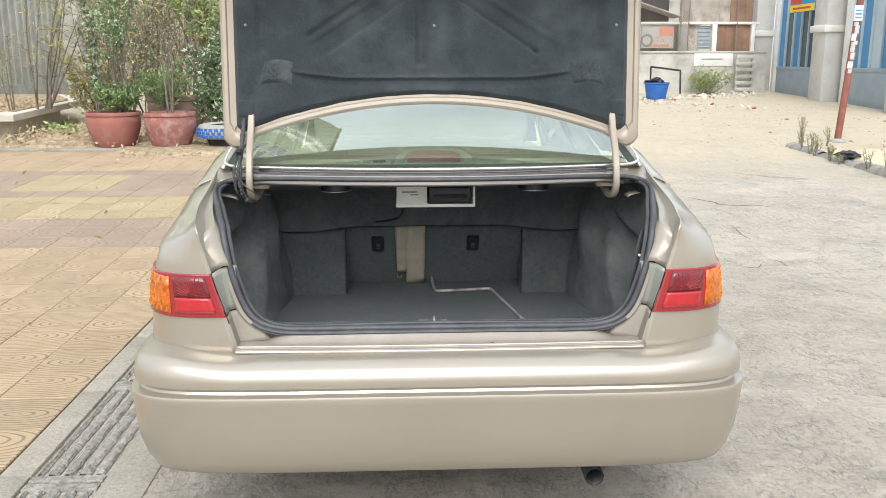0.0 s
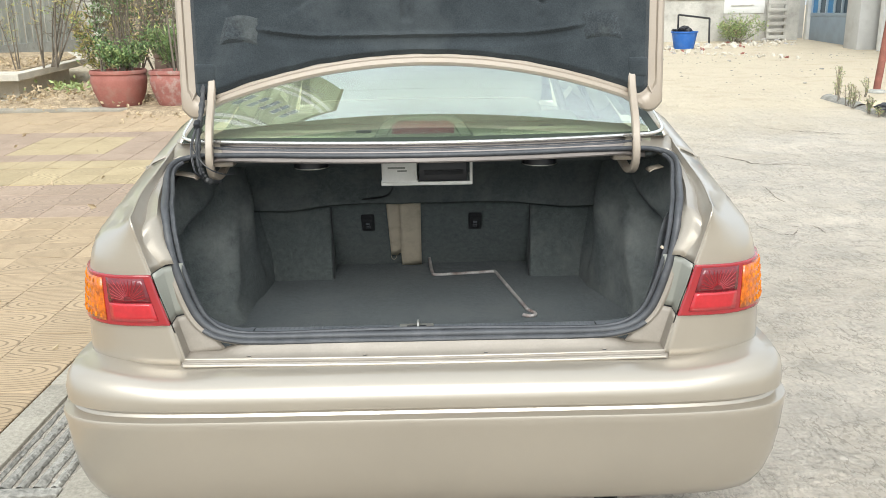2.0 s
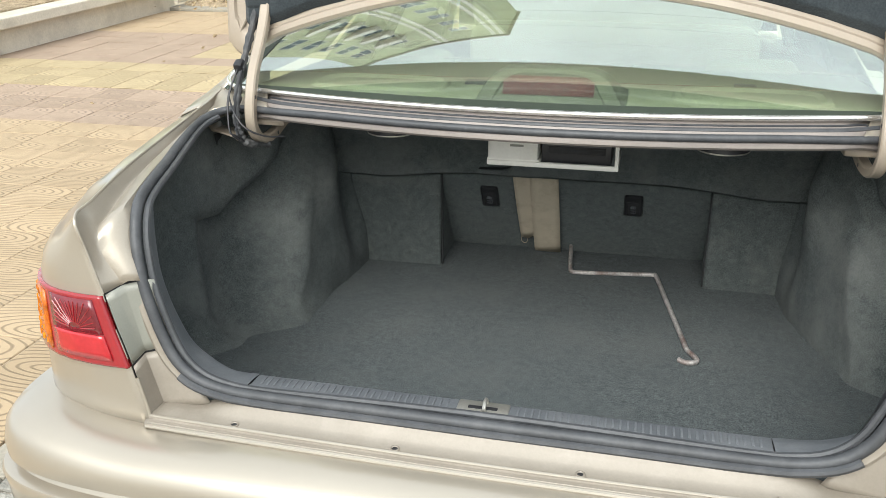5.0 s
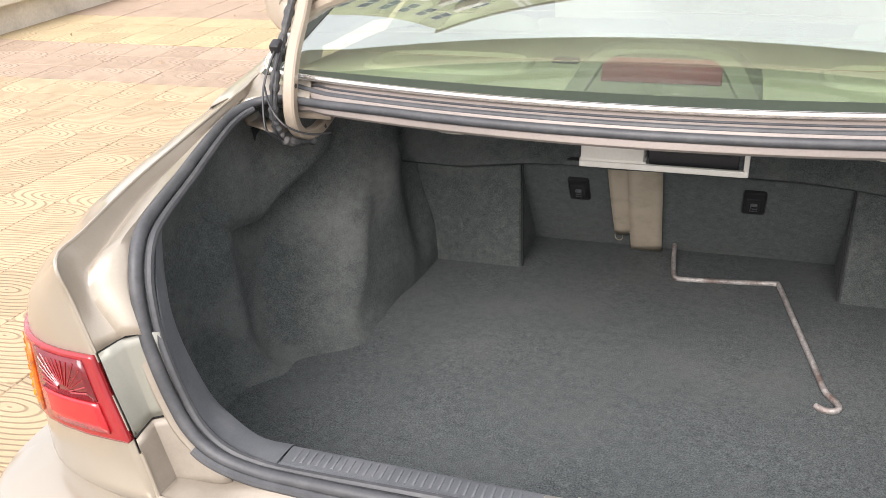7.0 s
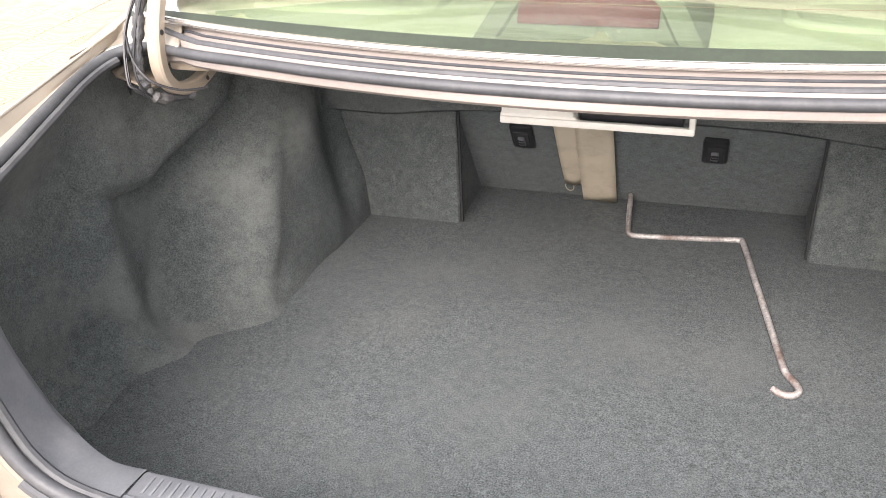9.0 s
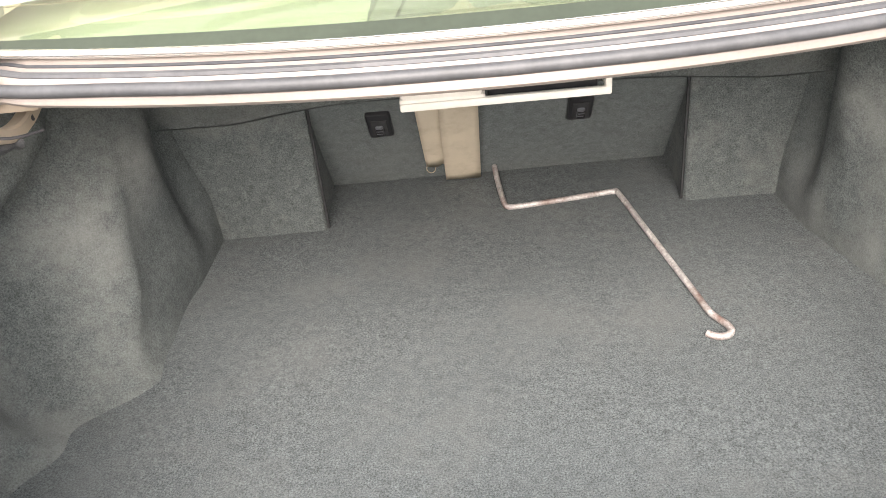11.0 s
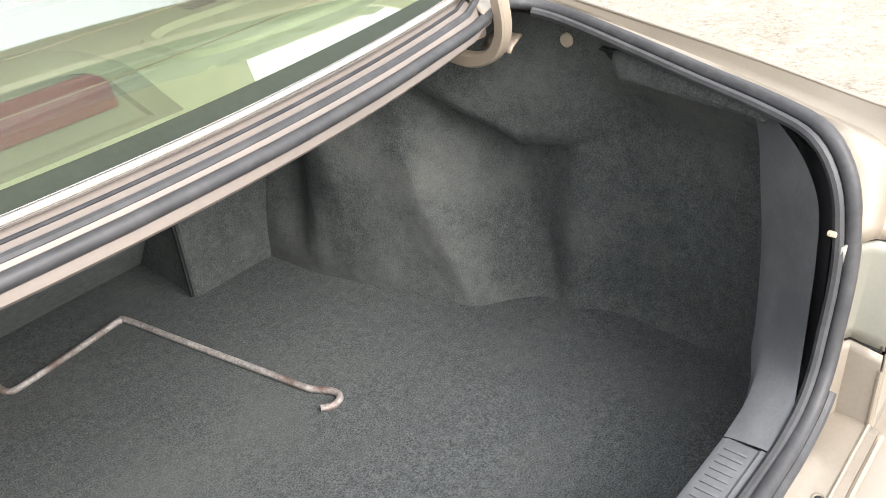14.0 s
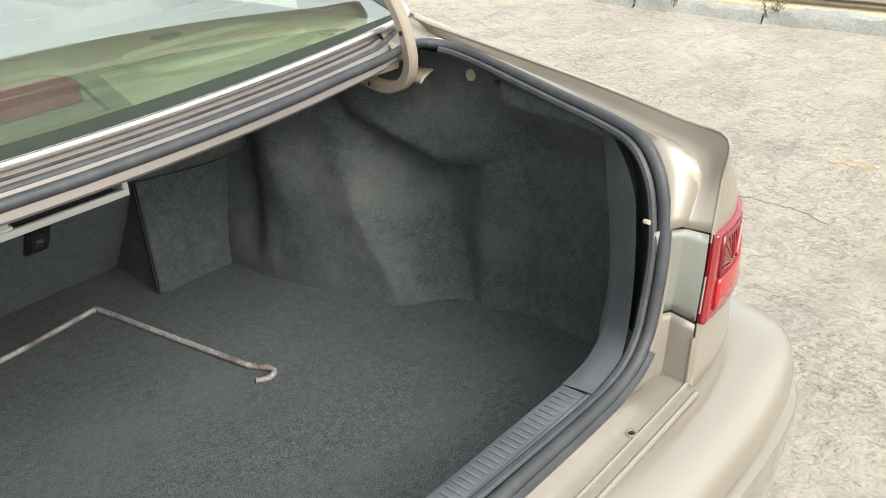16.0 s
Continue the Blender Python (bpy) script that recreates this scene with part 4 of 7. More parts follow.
def liner_x(y, z, s):
    """Half width of the side lining: outer wall, wheel housing with its rear ridge, strut tower, soft lobe under the hinge and the roll below it."""
    f = min(1.0, max(0.0, (z - 0.50) / 0.53))
    wall = tab(y, (0.13, 0.58), (0.19, 0.66), (0.25, 0.76), (0.32, 0.815), (0.42, 0.843), (0.54, 0.846), (0.62, 0.842), (0.70, 0.838), (0.80, 0.835), (0.95, 0.80), (1.05, 0.74), (1.2, 0.66), (1.35, 0.62))
    low = 1 - sstep(z, 0.72, 0.86)
    if s > 0:
        face = tab(y, (0.68, 0.745), (0.74, 0.735), (0.80, 0.703), (0.85, 0.684), (0.90, 0.664), (0.96, 0.640), (1.03, 0.615), (1.10, 0.596), (1.25, 0.583), (1.35, 0.58)) + 0.020 * sstep(z, 0.55, 0.82)
        d = y - tab(z, (0.46, 0.735), (0.505, 0.757), (0.56, 0.785), (0.62, 0.815), (0.70, 0.850), (0.79, 0.882), (0.88, 0.920), (1.0, 0.99))
        x = face + (wall - face) * (1 - sstep(d, -0.105, 0.035))
        x -= 0.011 * math.exp(-((d - 0.008) / 0.047) ** 2) * (0.35 + 0.65 * low)                        # the ridge itself
        x += 0.003 * math.exp(-((d - 0.11) / 0.06) ** 2) * sstep(z, 0.50, 0.60) * low                # hollow beside it
    else:
        face = tab(y, (0.68, 0.735), (0.74, 0.712), (0.80, 0.676), (0.85, 0.657), (0.90, 0.636), (0.96, 0.620), (1.03, 0.606), (1.10, 0.594), (1.25, 0.583), (1.35, 0.58)) + 0.032 * sstep(z, 0.55, 0.82)
        d = y - tab(z, (0.46, 0.675), (0.505, 0.712), (0.56, 0.765), (0.62, 0.808), (0.70, 0.842), (0.79, 0.872), (0.88, 0.915), (1.0, 0.99))
        x = face + (wall - face) * (1 - sstep(d, -0.085, 0.10))
        x -= 0.018 * math.exp(-((d - 0.045) / 0.058) ** 2) * (0.2 + 0.8 * low)
        x += 0.004 * math.exp(-((d - 0.18) / 0.08) ** 2) * sstep(z, 0.52, 0.64) * low
    x += 0.016 * math.exp(-((z - 0.835 - 0.25 * (y - 0.9)) / 0.035) ** 2) * sstep(y, 0.80, 0.90) * (1 - sstep(y, 1.0, 1.10))      # dip over the housing
    x += 0.028 * math.exp(-((y - 1.165) / 0.042) ** 2) * sstep(z, 0.52, 0.64)                        # hollow before the pillar
    x -= 0.026 * math.exp(-((y - 1.05) / 0.055) ** 2) * sstep(z, 0.62, 0.78)                         # strut tower
    x -= 0.010 * math.exp(-((y - 1.205) / 0.010) ** 2) * sstep(z, 0.76, 0.80)
    x -= (0.036 if s > 0 else 0.050) * math.exp(-((y - 0.635) / 0.052) ** 2) * (1 - 0.5 * f)                               # roll below the lobe
    edge = lobe_edge(y)
    lobe = tab(y, (0.56, 0.835), (0.61, 0.803), (0.66, 0.786), (0.72, 0.778), (0.78, 0.752), (0.84, 0.715), (0.90, 0.680), (0.97, 0.655)) + 0.022 * (1 - sstep(z - edge, 0.0, 0.05)) ** 2
    over = sstep(z - edge, -0.004, 0.010) * sstep(y, 0.56, 0.66) * (1 - sstep(y, 0.90, 1.0))
    x += (min(x, lobe) - x) * over
    x += (side_high(y) - x) * sstep(f, 0.66, 1.0) * (1 - 0.4 * sstep(y, 0.9, 1.1))
    x -= (0.030 if s > 0 else 0.095) * max(0.0, 1 - (z - 0.495) / 0.115) ** 3 * sstep(y, 0.28, 0.45) * (1 - sstep(y, 0.70, 1.05))      # felt sweeps into the floor
    x += 0.005 * noise.noise((y * 7, z * 7, 2 + s)) + 0.0025 * noise.noise((y * 17, z * 13, 5 + s)) + 0.001 * noise.noise((y * 38, z * 30, 9 + s))
    x -= 0.002 * max(0.0, 1 - abs(noise.noise((y * 6 + z * 3, z * 5, 13 + s))) / 0.10) * sstep(z, 0.5, 0.6)        # soft creases in the felt
    return x


def lobe_edge(y):
    """Height of the hanging edge of the lobe under the hinge."""
    return 0.797 + 0.62 * max(0.0, y - 0.735) + 0.35 * max(0.0, 0.715 - y) ** 1.2


def liner(s):
    """The lining as a sheet whose rows gather along the lobe's edge."""
    cols = []
    for y in np.linspace(0.15, 1.30, 200):
        top = tab(y, (0.15, 0.95), (0.20, 0.99), (0.26, 1.008), (0.37, 1.018), (0.50, 1.028), (0.60, 1.038))
        e = min(lobe_edge(y), top - 0.06)
        zs = [*np.linspace(0.46, e - 0.02, 56), *np.linspace(e - 0.015, e + 0.02, 15), *np.linspace(e + 0.03, top, 28)]
        cols.append([(s * liner_x(y, z, s), y, z) for z in zs])
    return grid(cols)


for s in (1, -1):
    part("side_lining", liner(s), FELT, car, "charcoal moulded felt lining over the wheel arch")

rows = []
for y in np.linspace(0.14, 1.56, 60):
    rows.append([(x, y, 0.503 + 0.003 * noise.noise((x * 4, y * 4, 0)) + 0.10 * max(0, (0.20 - y) / 0.06) ** 2) for x in np.linspace(-0.89, 0.89, 70)])
part("boot_floor", grid(rows), CARPET, car, "speckled charcoal carpet on the boot floor")

# folding seat back, leaning towards the boot
def seat_pt(x, z, out=0.0):
    return Vector((x, 1.305 - 0.70 * (z - 0.715) - 0.82 * out, z - 0.57 * out))


rows = [[seat_pt(x, z, 0.004 * noise.noise((x * 5, z * 5, 1))) for x in np.linspace(-0.46, 0.46, 30)] for z in np.linspace(0.48, 0.90, 20)]
seat = thick(part("folding_seat_back", grid(rows), LITSEATFELT, car, "charcoal carpet-backed folding rear seat"), 0.02, 1)
for x in (-0.225, 0.186):
    m = Matrix.Translation(seat_pt(x, 0.716, 0.004)) @ Matrix.Rotation(radians(35), 4, "X")
    latch = part("seat_release", box((0.052, 0.016, 0.088), m=m, round_=0.007), BLACK, seat, "black plastic seat release handle")
    part("release_recess", box((0.034, 0.004, 0.058), m=m @ Matrix.Translation((0, -0.0085, -0.002)), round_=0.0015), TYRE, latch)
    part("release_lever", box((0.016, 0.010, 0.034), m=m @ Matrix.Translation((0, -0.012, -0.006)), round_=0.004), SCUFF, latch)
    for q in (-0.01, 0.0, 0.01):
        part("grip_rib", box((0.014, 0.003, 0.003), m=m @ Matrix.Translation((0, -0.0175, q - 0.006))), BLACK, latch)

# carpeted pillars each side of the seat
for s, xi in ((1, 0.394), (-1, 0.362)):
    rows = []
    for z in np.linspace(0.47, 0.86, 16):
        rows.append([(s * (xi + 0.006), 1.50, z), (s * (xi + 0.004), 1.38, z), (s * (xi + 0.001), 1.262, z), (s * xi, 1.252 + 0.004 * noise.noise((z * 6, s, 0)), z), (s * (xi + 0.004), 1.247, z)]
                    + [(s * x, 1.247 - 0.05 * ((z - 0.5) / 0.36) * (x - xi) / 0.3 + 0.004 * noise.noise((x * 8, z * 8, 4)), z) for x in np.linspace(xi + 0.02, 0.70, 8)])
    part("pillar_gap", box((0.004, 0.006, 0.33), (s * (xi - 0.003), 1.258, 0.668)), TYRE, car)
    part("pillar_lining", grid(rows), FELT, car, "charcoal carpeted pillar beside the seat")

# lining under the parcel shelf with its hanging flap
rows = []
for t, y, z in ((0, 1.190, 0.810), (1, 1.178, 0.818), (2, 1.165, 0.88), (3, 1.11, 0.965), (4, 0.98, 1.012), (5, 0.82, 1.025), (6, 0.74, 1.045), (7, 0.70, 1.062)):
    rows.append([(x, y + 0.006 * noise.noise((x * 5, t, 0)), z - (0.022 * sstep(abs(x), 0.26, 0.52) if t < 2 else 0) + 0.004 * noise.noise((x * 6, t * 3, 7))) for x in np.linspace(-0.72, 0.72, 60)])
thick(part("shelf_lining", grid(rows), FELT, car, "charcoal felt flap under the parcel shelf"), 0.006, 1)
for x in (-0.352, 0.362):
    part("speaker_base", lathe([(0.0, 1.030), (0.045, 1.029), (0.052, 1.028), (0.055, 1.032), (0.052, 1.06)], 28, (x, 0.757, 0)), BLACK, car, "black speaker back under the shelf")
    part("speaker_rim", tube([(x + 0.053 * math.cos(a), 0.757 + 0.053 * math.sin(a), 1.030) for a in np.linspace(0, 2 * math.pi, 32, endpoint=False)], 0.0022, 6, closed=True), ZINC, car)

# sill plate with ribs, and the lock striker
rows = [[(x, y, z) for x in np.linspace(-0.437, 0.437, 30)] for y, z in ((0.127, 0.704), (0.128, 0.713), (0.133, 0.716), (0.143, 0.7165), (0.146, 0.714), (0.182, 0.713), (0.188, 0.710), (0.191, 0.700), (0.193, 0.62))]
sill = part("sill_plate", grid(rows), SCUFF, car, "grey ribbed plastic sill plate")
rib = None
for k in range(71):
    x = -0.42 + 0.84 * k / 70
    if -0.075 < x < 0.035:
        continue
    if rib is None:
        rib = part("sill_rib", box((0.0035, 0.026, 0.0022), (0, 0, 0)), SCUFF, sill).data
        first = sill.children[-1]
        first.location = (x, 0.165, 0.7137)
    else:
        o = new("sill_rib", rib)
        o.parent = sill
        o.location = (x, 0.165, 0.7137)
part("striker_plate", box((0.088, 0.038, 0.006), (-0.022, 0.163, 0.714), round_=0.003), ZINC, sill, "worn steel striker plate")
part("striker_slot", box((0.050, 0.009, 0.003), (-0.022, 0.160, 0.7165), round_=0.001), BLACK, sill)
part("striker_loop", tube(smooth_path([(-0.018, 0.148, 0.712), (-0.018, 0.150, 0.725), (-0.018, 0.166, 0.729), (-0.018, 0.176, 0.722), (-0.018, 0.177, 0.71)], 4), 0.0035, 8), ZINC, sill)
# side trims rising from the sill's ends
EDGE_O = [(0.438, 0.130, 0.714), (0.50, 0.132, 0.718), (0.553, 0.138, 0.748), (0.582, 0.146, 0.80), (0.603, 0.158, 0.87), (0.622, 0.182, 0.94), (0.642, 0.222, 0.99), (0.655, 0.262, 1.006)]
EDGE_I = [(0.438, 0.190, 0.711), (0.50, 0.193, 0.713), (0.572, 0.215, 0.742), (0.610, 0.232, 0.795), (0.635, 0.242, 0.866), (0.645, 0.252, 0.937), (0.651, 0.262, 0.985), (0.657, 0.266, 1.003)]
LOOSE_O = [(0.438, 0.130, 0.714), (0.500, 0.136, 0.722), (0.548, 0.150, 0.757), (0.576, 0.160, 0.82), (0.586, 0.166, 0.89), (0.596, 0.177, 0.950), (0.622, 0.212, 0.990), (0.674, 0.272, 1.008)]
LOOSE_I = [(0.438, 0.188, 0.711), (0.520, 0.194, 0.716), (0.596, 0.214, 0.742), (0.636, 0.230, 0.79), (0.652, 0.242, 0.86), (0.664, 0.257, 0.925), (0.677, 0.270, 0.972), (0.680, 0.280, 1.004)]
for s in (1, -1):
    a, b = (smooth_path(LOOSE_O, 5), smooth_path(LOOSE_I, 5)) if s > 0 else (smooth_path(EDGE_O, 5), smooth_path(EDGE_I, 5))
    rows = []
    for k, (p, q) in enumerate(zip(a, b)):
        w = min(1, max(0, (k - 8) / 14))
        if s < 0:
            p, q = p + Vector((0.004, 0.006, 0)) * w, p.lerp(q, 1 - 0.45 * w) + Vector((0.004, 0.006, 0)) * w
        n = Vector((-0.6, -0.6, 0.5)).normalized() if k > 8 else Vector((0, -0.2, 1))
        rows.append([p - 0.010 * n + (q - p) * 0.04, p - 0.003 * n, p + 0.002 * n, p.lerp(q, 0.08) + 0.0045 * n, p.lerp(q, 0.25) + 0.005 * n, p.lerp(q, 0.6) + 0.004 * n, p.lerp(q, 0.92) + 0.002 * n, q, q - 0.03 * n])
    rows = [[(s * v.x, v.y, v.z) for v in r] for r in rows]
    part("side_sill_trim", grid(rows), SCUFF, car, "loose grey plastic side trim" if s > 0 else "grey plastic side trim")
    if s > 0:
        part("trim_clip", box((0.020, 0.010, 0.007), m=Matrix.Translation((0.603, 0.156, 0.913)) @ Matrix.Rotation(0.5, 4, "Y"), round_=0.002), STRAP, car, "pale broken trim clip")
    # black sheet that stands in for the shade in the gap behind the trim
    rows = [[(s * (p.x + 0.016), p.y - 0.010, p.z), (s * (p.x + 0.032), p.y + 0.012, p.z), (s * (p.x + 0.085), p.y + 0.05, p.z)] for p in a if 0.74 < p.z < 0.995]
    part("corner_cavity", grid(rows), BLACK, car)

# beige brackets beside the hinges, the torn felt's dark hole and a push button
for s in (1, -1):
    rows = []
    for x, z in ((0.690, 1.010), (0.700, 1.017), (0.735, 1.022), (0.762, 1.024), (0.770, 1.034))[:5 if s < 0 else 3]:
        rows.append([(s * x, y + 0.25 * (x - 0.70), z + 0.002 * noise.noise((x * 30, y * 30, s))) for y in (0.676, 0.682, 0.70, 0.73)])
    thick(part("hinge_bracket", grid(rows), LIDPAINT, car, "beige painted bracket beside the hinge"), 0.003, 0)
    part("hinge_mount", box((0.07, 0.06, 0.018), (s * 0.612, 0.71, 1.055), round_=0.006), LIDPAINT, car, "beige painted hinge mount under the cowl")
    y0, z0 = (0.555, 0.993) if s > 0 else (0.745, 0.990)
    bm = bmesh.new()
    edge = ((-0.018, 0.016), (-0.012, -0.012), (-0.007, -0.002), (0.002, 0.002), (0.010, 0.010), (0.022, 0.012), (0.014, 0.018))
    bm.faces.new([bm.verts.new((s * (liner_x(y0 + dy, z0 + dz, s) - 0.005), y0 + dy, z0 + dz)) for dy, dz in edge])
    thick(part("torn_gap", bm, TYRE, car, "jagged hole where the felt has torn"), 0.002, 0)
part("push_button", lathe([(0.0, -0.006), (0.009, -0.0055), (0.0115, -0.003), (0.012, 0.006)], 16, (liner_x(0.639, 1.006, 1), 0.639, 1.006), axis="x"), STRAP, car, "cream push button")
# slack edge of the lining below the seal
LOOSE_T = [(0.735, 0.525, 1.028), (0.712, 0.44, 1.028), (0.695, 0.375, 1.024), (0.675, 0.31, 1.020), (0.660, 0.265, 1.014)]
LOOSE_B = [(0.724, 0.515, 0.992), (0.704, 0.425, 0.995), (0.686, 0.36, 0.999), (0.668, 0.305, 1.004), (0.655, 0.268, 1.004)]
rows = []
for p, q in zip(smooth_path(LOOSE_T, 5), smooth_path(LOOSE_B, 5)):
    rows.append([p, p.lerp(q, 0.35) + Vector((-0.004, 0, 0)), p.lerp(q, 0.75) + Vector((-0.005, 0, 0)), q, q + Vector((0.012, 0.006, 0.002))])
thick(part("lining_edge", grid(rows), FELT, car, "slack grey edge of the side lining"), 0.003, 0)

# ---- parcel shelf and cabin behind the glass ----
rows = [[(x, y + (bow(x) if y < 0.8 else 0), z - 0.0 * x) for x in np.linspace(-0.70, 0.70, 21)] for y, z in ((0.608, 1.095), (0.632, 1.095), (0.75, 1.094), (0.95, 1.092), (1.15, 1.09), (1.30, 1.085), (1.32, 1.05))]
shelf = thick(part("parcel_shelf", grid(rows), SHELF, car, "cream fabric parcel shelf"), 0.012, 1)
for s in (1, -1):
    rows = []
    for k, h in ((1.0, 0.0), (0.95, 0.012), (0.88, 0.014), (0.82, 0.006), (0.0, 0.007)):
        rows.append([(s * 0.42 + 0.17 * k * math.copysign(abs(math.cos(t)) ** 0.5, math.cos(t)), 0.90 + 0.085 * k * math.copysign(abs(math.sin(t)) ** 0.5, math.sin(t)), 1.10 + h) for t in np.linspace(0, 2 * math.pi, 32, endpoint=False)])
    part("speaker_grille", grid(rows, close_u=True), SHELF, car, "raised fabric speaker cover")
# high brake lamp
def lamp_loop(k, dy, zk=1.0):
    """One arched loop of the housing, shrunk by k towards its middle, pushed dy forward."""
    pts = []
    for t in np.linspace(-1, 1, 29):
        a = t * math.pi / 2
        h = max(math.cos(a), 0.0) ** 0.45
        x = 0.130 * math.copysign(abs(math.sin(a)) ** 0.42, math.sin(a)) * (1.16 - 0.20 * h + 0.10 * (1 - h) ** 3)
        z = 0.082 * h
        x, z = x * k, (z - 0.047) * k + 0.047 if k < 1 else z * zk
        pts.append((x, 0.700 + 0.42 * z / max(zk, 0.3) + dy, 1.100 + z))
    return pts


rows = [lamp_loop(k, d) for k, d in ((0.02, 0.006), (0.72, 0.006), (0.76, 0.0), (0.96, 0.0), (0.99, 0.002))]
rows += [lamp_loop(1.0, d, zk) for d, zk in ((0.008, 1.0), (0.06, 0.98), (0.14, 0.80), (0.22, 0.45), (0.27, 0.05))]
stop = part("high_brake_lamp", grid(rows, close_u=True), LAMPBOX, car, "olive brake lamp housing with a red lens")
part("brake_lens", box((0.190, 0.004, 0.040), m=Matrix.Translation((0, 0.7235, 1.149)) @ Matrix.Rotation(radians(-22.8), 4, "X"), round_=0.002), DULLRED, stop, "dull red brake lens")
part("shelf_clip", box((0.05, 0.035, 0.012), (-0.20, 0.96, 1.105), round_=0.004), BLACK, car)
part("shelf_clip", box((0.05, 0.035, 0.012), (0.42, 1.05, 1.102), round_=0.004), BLACK, car)


def seat_unit(x, y, w, lean=16):
    bm = box((w, 0.14, 0.62 if w > 1 else 0.46), m=Matrix.Translation((x, y, 0.80 if w > 1 else 0.70)) @ Matrix.Rotation(radians(lean), 4, "X"), round_=0.05, seg=3)
    ob = part("seat_back", bm, CREAM, car, "cream cloth seat back")
    part("seat_cushion", box((w, 0.50, 0.16), (x, y + 0.42, 0.46), round_=0.05, seg=3), CREAM, car)
    return ob


for x in (-0.36, 0.36):
    f = seat_unit(x, 2.45, 0.50)
r = seat_unit(0, 1.50, 1.24, 35)
for x in (-0.46, 0.46):
    part("head_rest", box((0.24, 0.10, 0.09), m=Matrix.Translation((x, 1.34, 1.075)) @ Matrix.Rotation(radians(25), 4, "X"), round_=0.04, seg=3), CREAM, r)
part("dashboard", box((1.36, 0.45, 0.30), (0, 3.30, 0.85), round_=0.09, seg=3), CREAM, car)
part("cabin_floor", box((1.40, 2.6, 0.03), (0, 2.6, 0.32)), FELT, car)

# ---- body in front of the boot ----
def belt(y):
    return tab(y, (0.7, 1.05), (1.2, 1.02), (2.0, 0.97), (3.2, 0.93), (3.6, 0.90), (4.4, 0.80), (4.72, 0.68))


def half_width(y, z):
    w = tab(y, (0.7, 0.888), (3.8, 0.888), (4.35, 0.84), (4.62, 0.70), (4.74, 0.52))
    return w - tab(z, (0.25, 0.05), (0.45, 0.006), (0.65, 0.0), (0.85, 0.010), (1.06, 0.042))


WHEELS = (1.09, 3.76)
def sill_z(y):
    z = 0.235
    for c in WHEELS:
        q = 0.36 ** 2 - (y - c) ** 2
        if q > 0:
            z = max(z, 0.31 + math.sqrt(q))
    return z


for s in (1, -1):
    ys = sorted(set(np.round(np.concatenate([np.linspace(0.70, 4.74, 90), [c + 0.36 * math.cos(a) for c in WHEELS for a in np.linspace(0, math.pi, 15)]]), 4)))
    rows = []
    for w in np.linspace(0, 1, 14):
        rows.append([(s * half_width(y, belt(y) + (sill_z(y) - belt(y)) * w), y, belt(y) + (sill_z(y) - belt(y)) * w) for y in ys])
    side = thick(part("body_side", grid(rows), PAINT, car, "champagne body side with wheel arches"), 0.004, 0)
    for y in (2.0, 3.05):
        part("door_gap", tube([(s * (half_width(y, z) + 0.001), y + 0.02 * math.sin(z * 3), z) for z in np.linspace(0.26, belt(y), 10)], 0.0025, 6), BLACK, side)
    for y in (1.72, 2.78):
        part("door_handle", box((0.03, 0.14, 0.035), (s * (half_width(y, 0.84) + 0.008), y, 0.84), round_=0.01), PAINT, side)
    part("side_moulding", tube([(s * (half_width(y, 0.58) + 0.004), y, 0.58) for y in np.linspace(1.5, 3.36, 12)], 0.018, 8, flat=0.5, up=(1, 0, 0)), PAINT, side)
    # pillars and side glass
    roof = lambda y: tab(y, (1.42, 1.385), (1.9, 1.415), (2.5, 1.40), (2.9, 1.36))
    rw = 0.60
    rows = []                                                    # rear pillar
    for t in np.linspace(0.15, 1, 12):
        z = 1.05 + t * 0.335
        g = glass_pt(s, min(1, max(0, (z - 1.105) / 0.29)))
        fy = 1.32 + 0.42 * t
        ox = s * (0.808 - 0.20 * t)
        a = Vector((g.x + s * 0.002, g.y - 0.005, max(g.z, z) if t > 0.12 else z))
        rows.append([a, a + Vector((s * 0.02, 0.02, 0.002)), Vector((ox * 0.97, (a.y + fy) / 2, z + 0.004)), Vector((ox, fy - 0.02, z)), Vector((ox - s * 0.03, fy, z))])
    thick(part("rear_pillar", grid(rows), PAINT, car), 0.004, 0)
    def green(y0a, y0b, y1a, y1b):
        return grid([[(s * (0.80 - 0.20 * t), (y0a + (y0b - y0a) * u) * (1 - t) + (y1a + (y1b - y1a) * u) * t, (belt(y0a + (y0b - y0a) * u)) * (1 - t) + 1.375 * t) for u in np.linspace(0, 1, 6)] for t in np.linspace(0, 1, 6)])
    for q in ((1.36, 1.98, 1.76, 2.02), (2.06, 3.10, 2.08, 2.62)):
        g = part("side_window", green(*q), GLASS, car)
        g.visible_shadow = False
    thick(part("centre_pillar", green(1.98, 2.06, 2.02, 2.08), BLACK, car), 0.02, 0)
    part("front_pillar", tube([(s * 0.80, 3.14, 0.94), (s * 0.70, 2.88, 1.18), (s * 0.60, 2.62, 1.36)], 0.032, 8), PAINT, car)
    part("roof_rail", tube([(s * 0.605, 1.46, 1.365), (s * 0.61, 1.8, 1.392), (s * 0.61, 2.3, 1.388), (s * 0.60, 2.64, 1.355)], 0.026, 8), PAINT, car)
    mirror = part("door_mirror", box((0.20, 0.09, 0.13), (s * 0.93, 2.98, 1.02), round_=0.035, seg=3), PAINT, car)
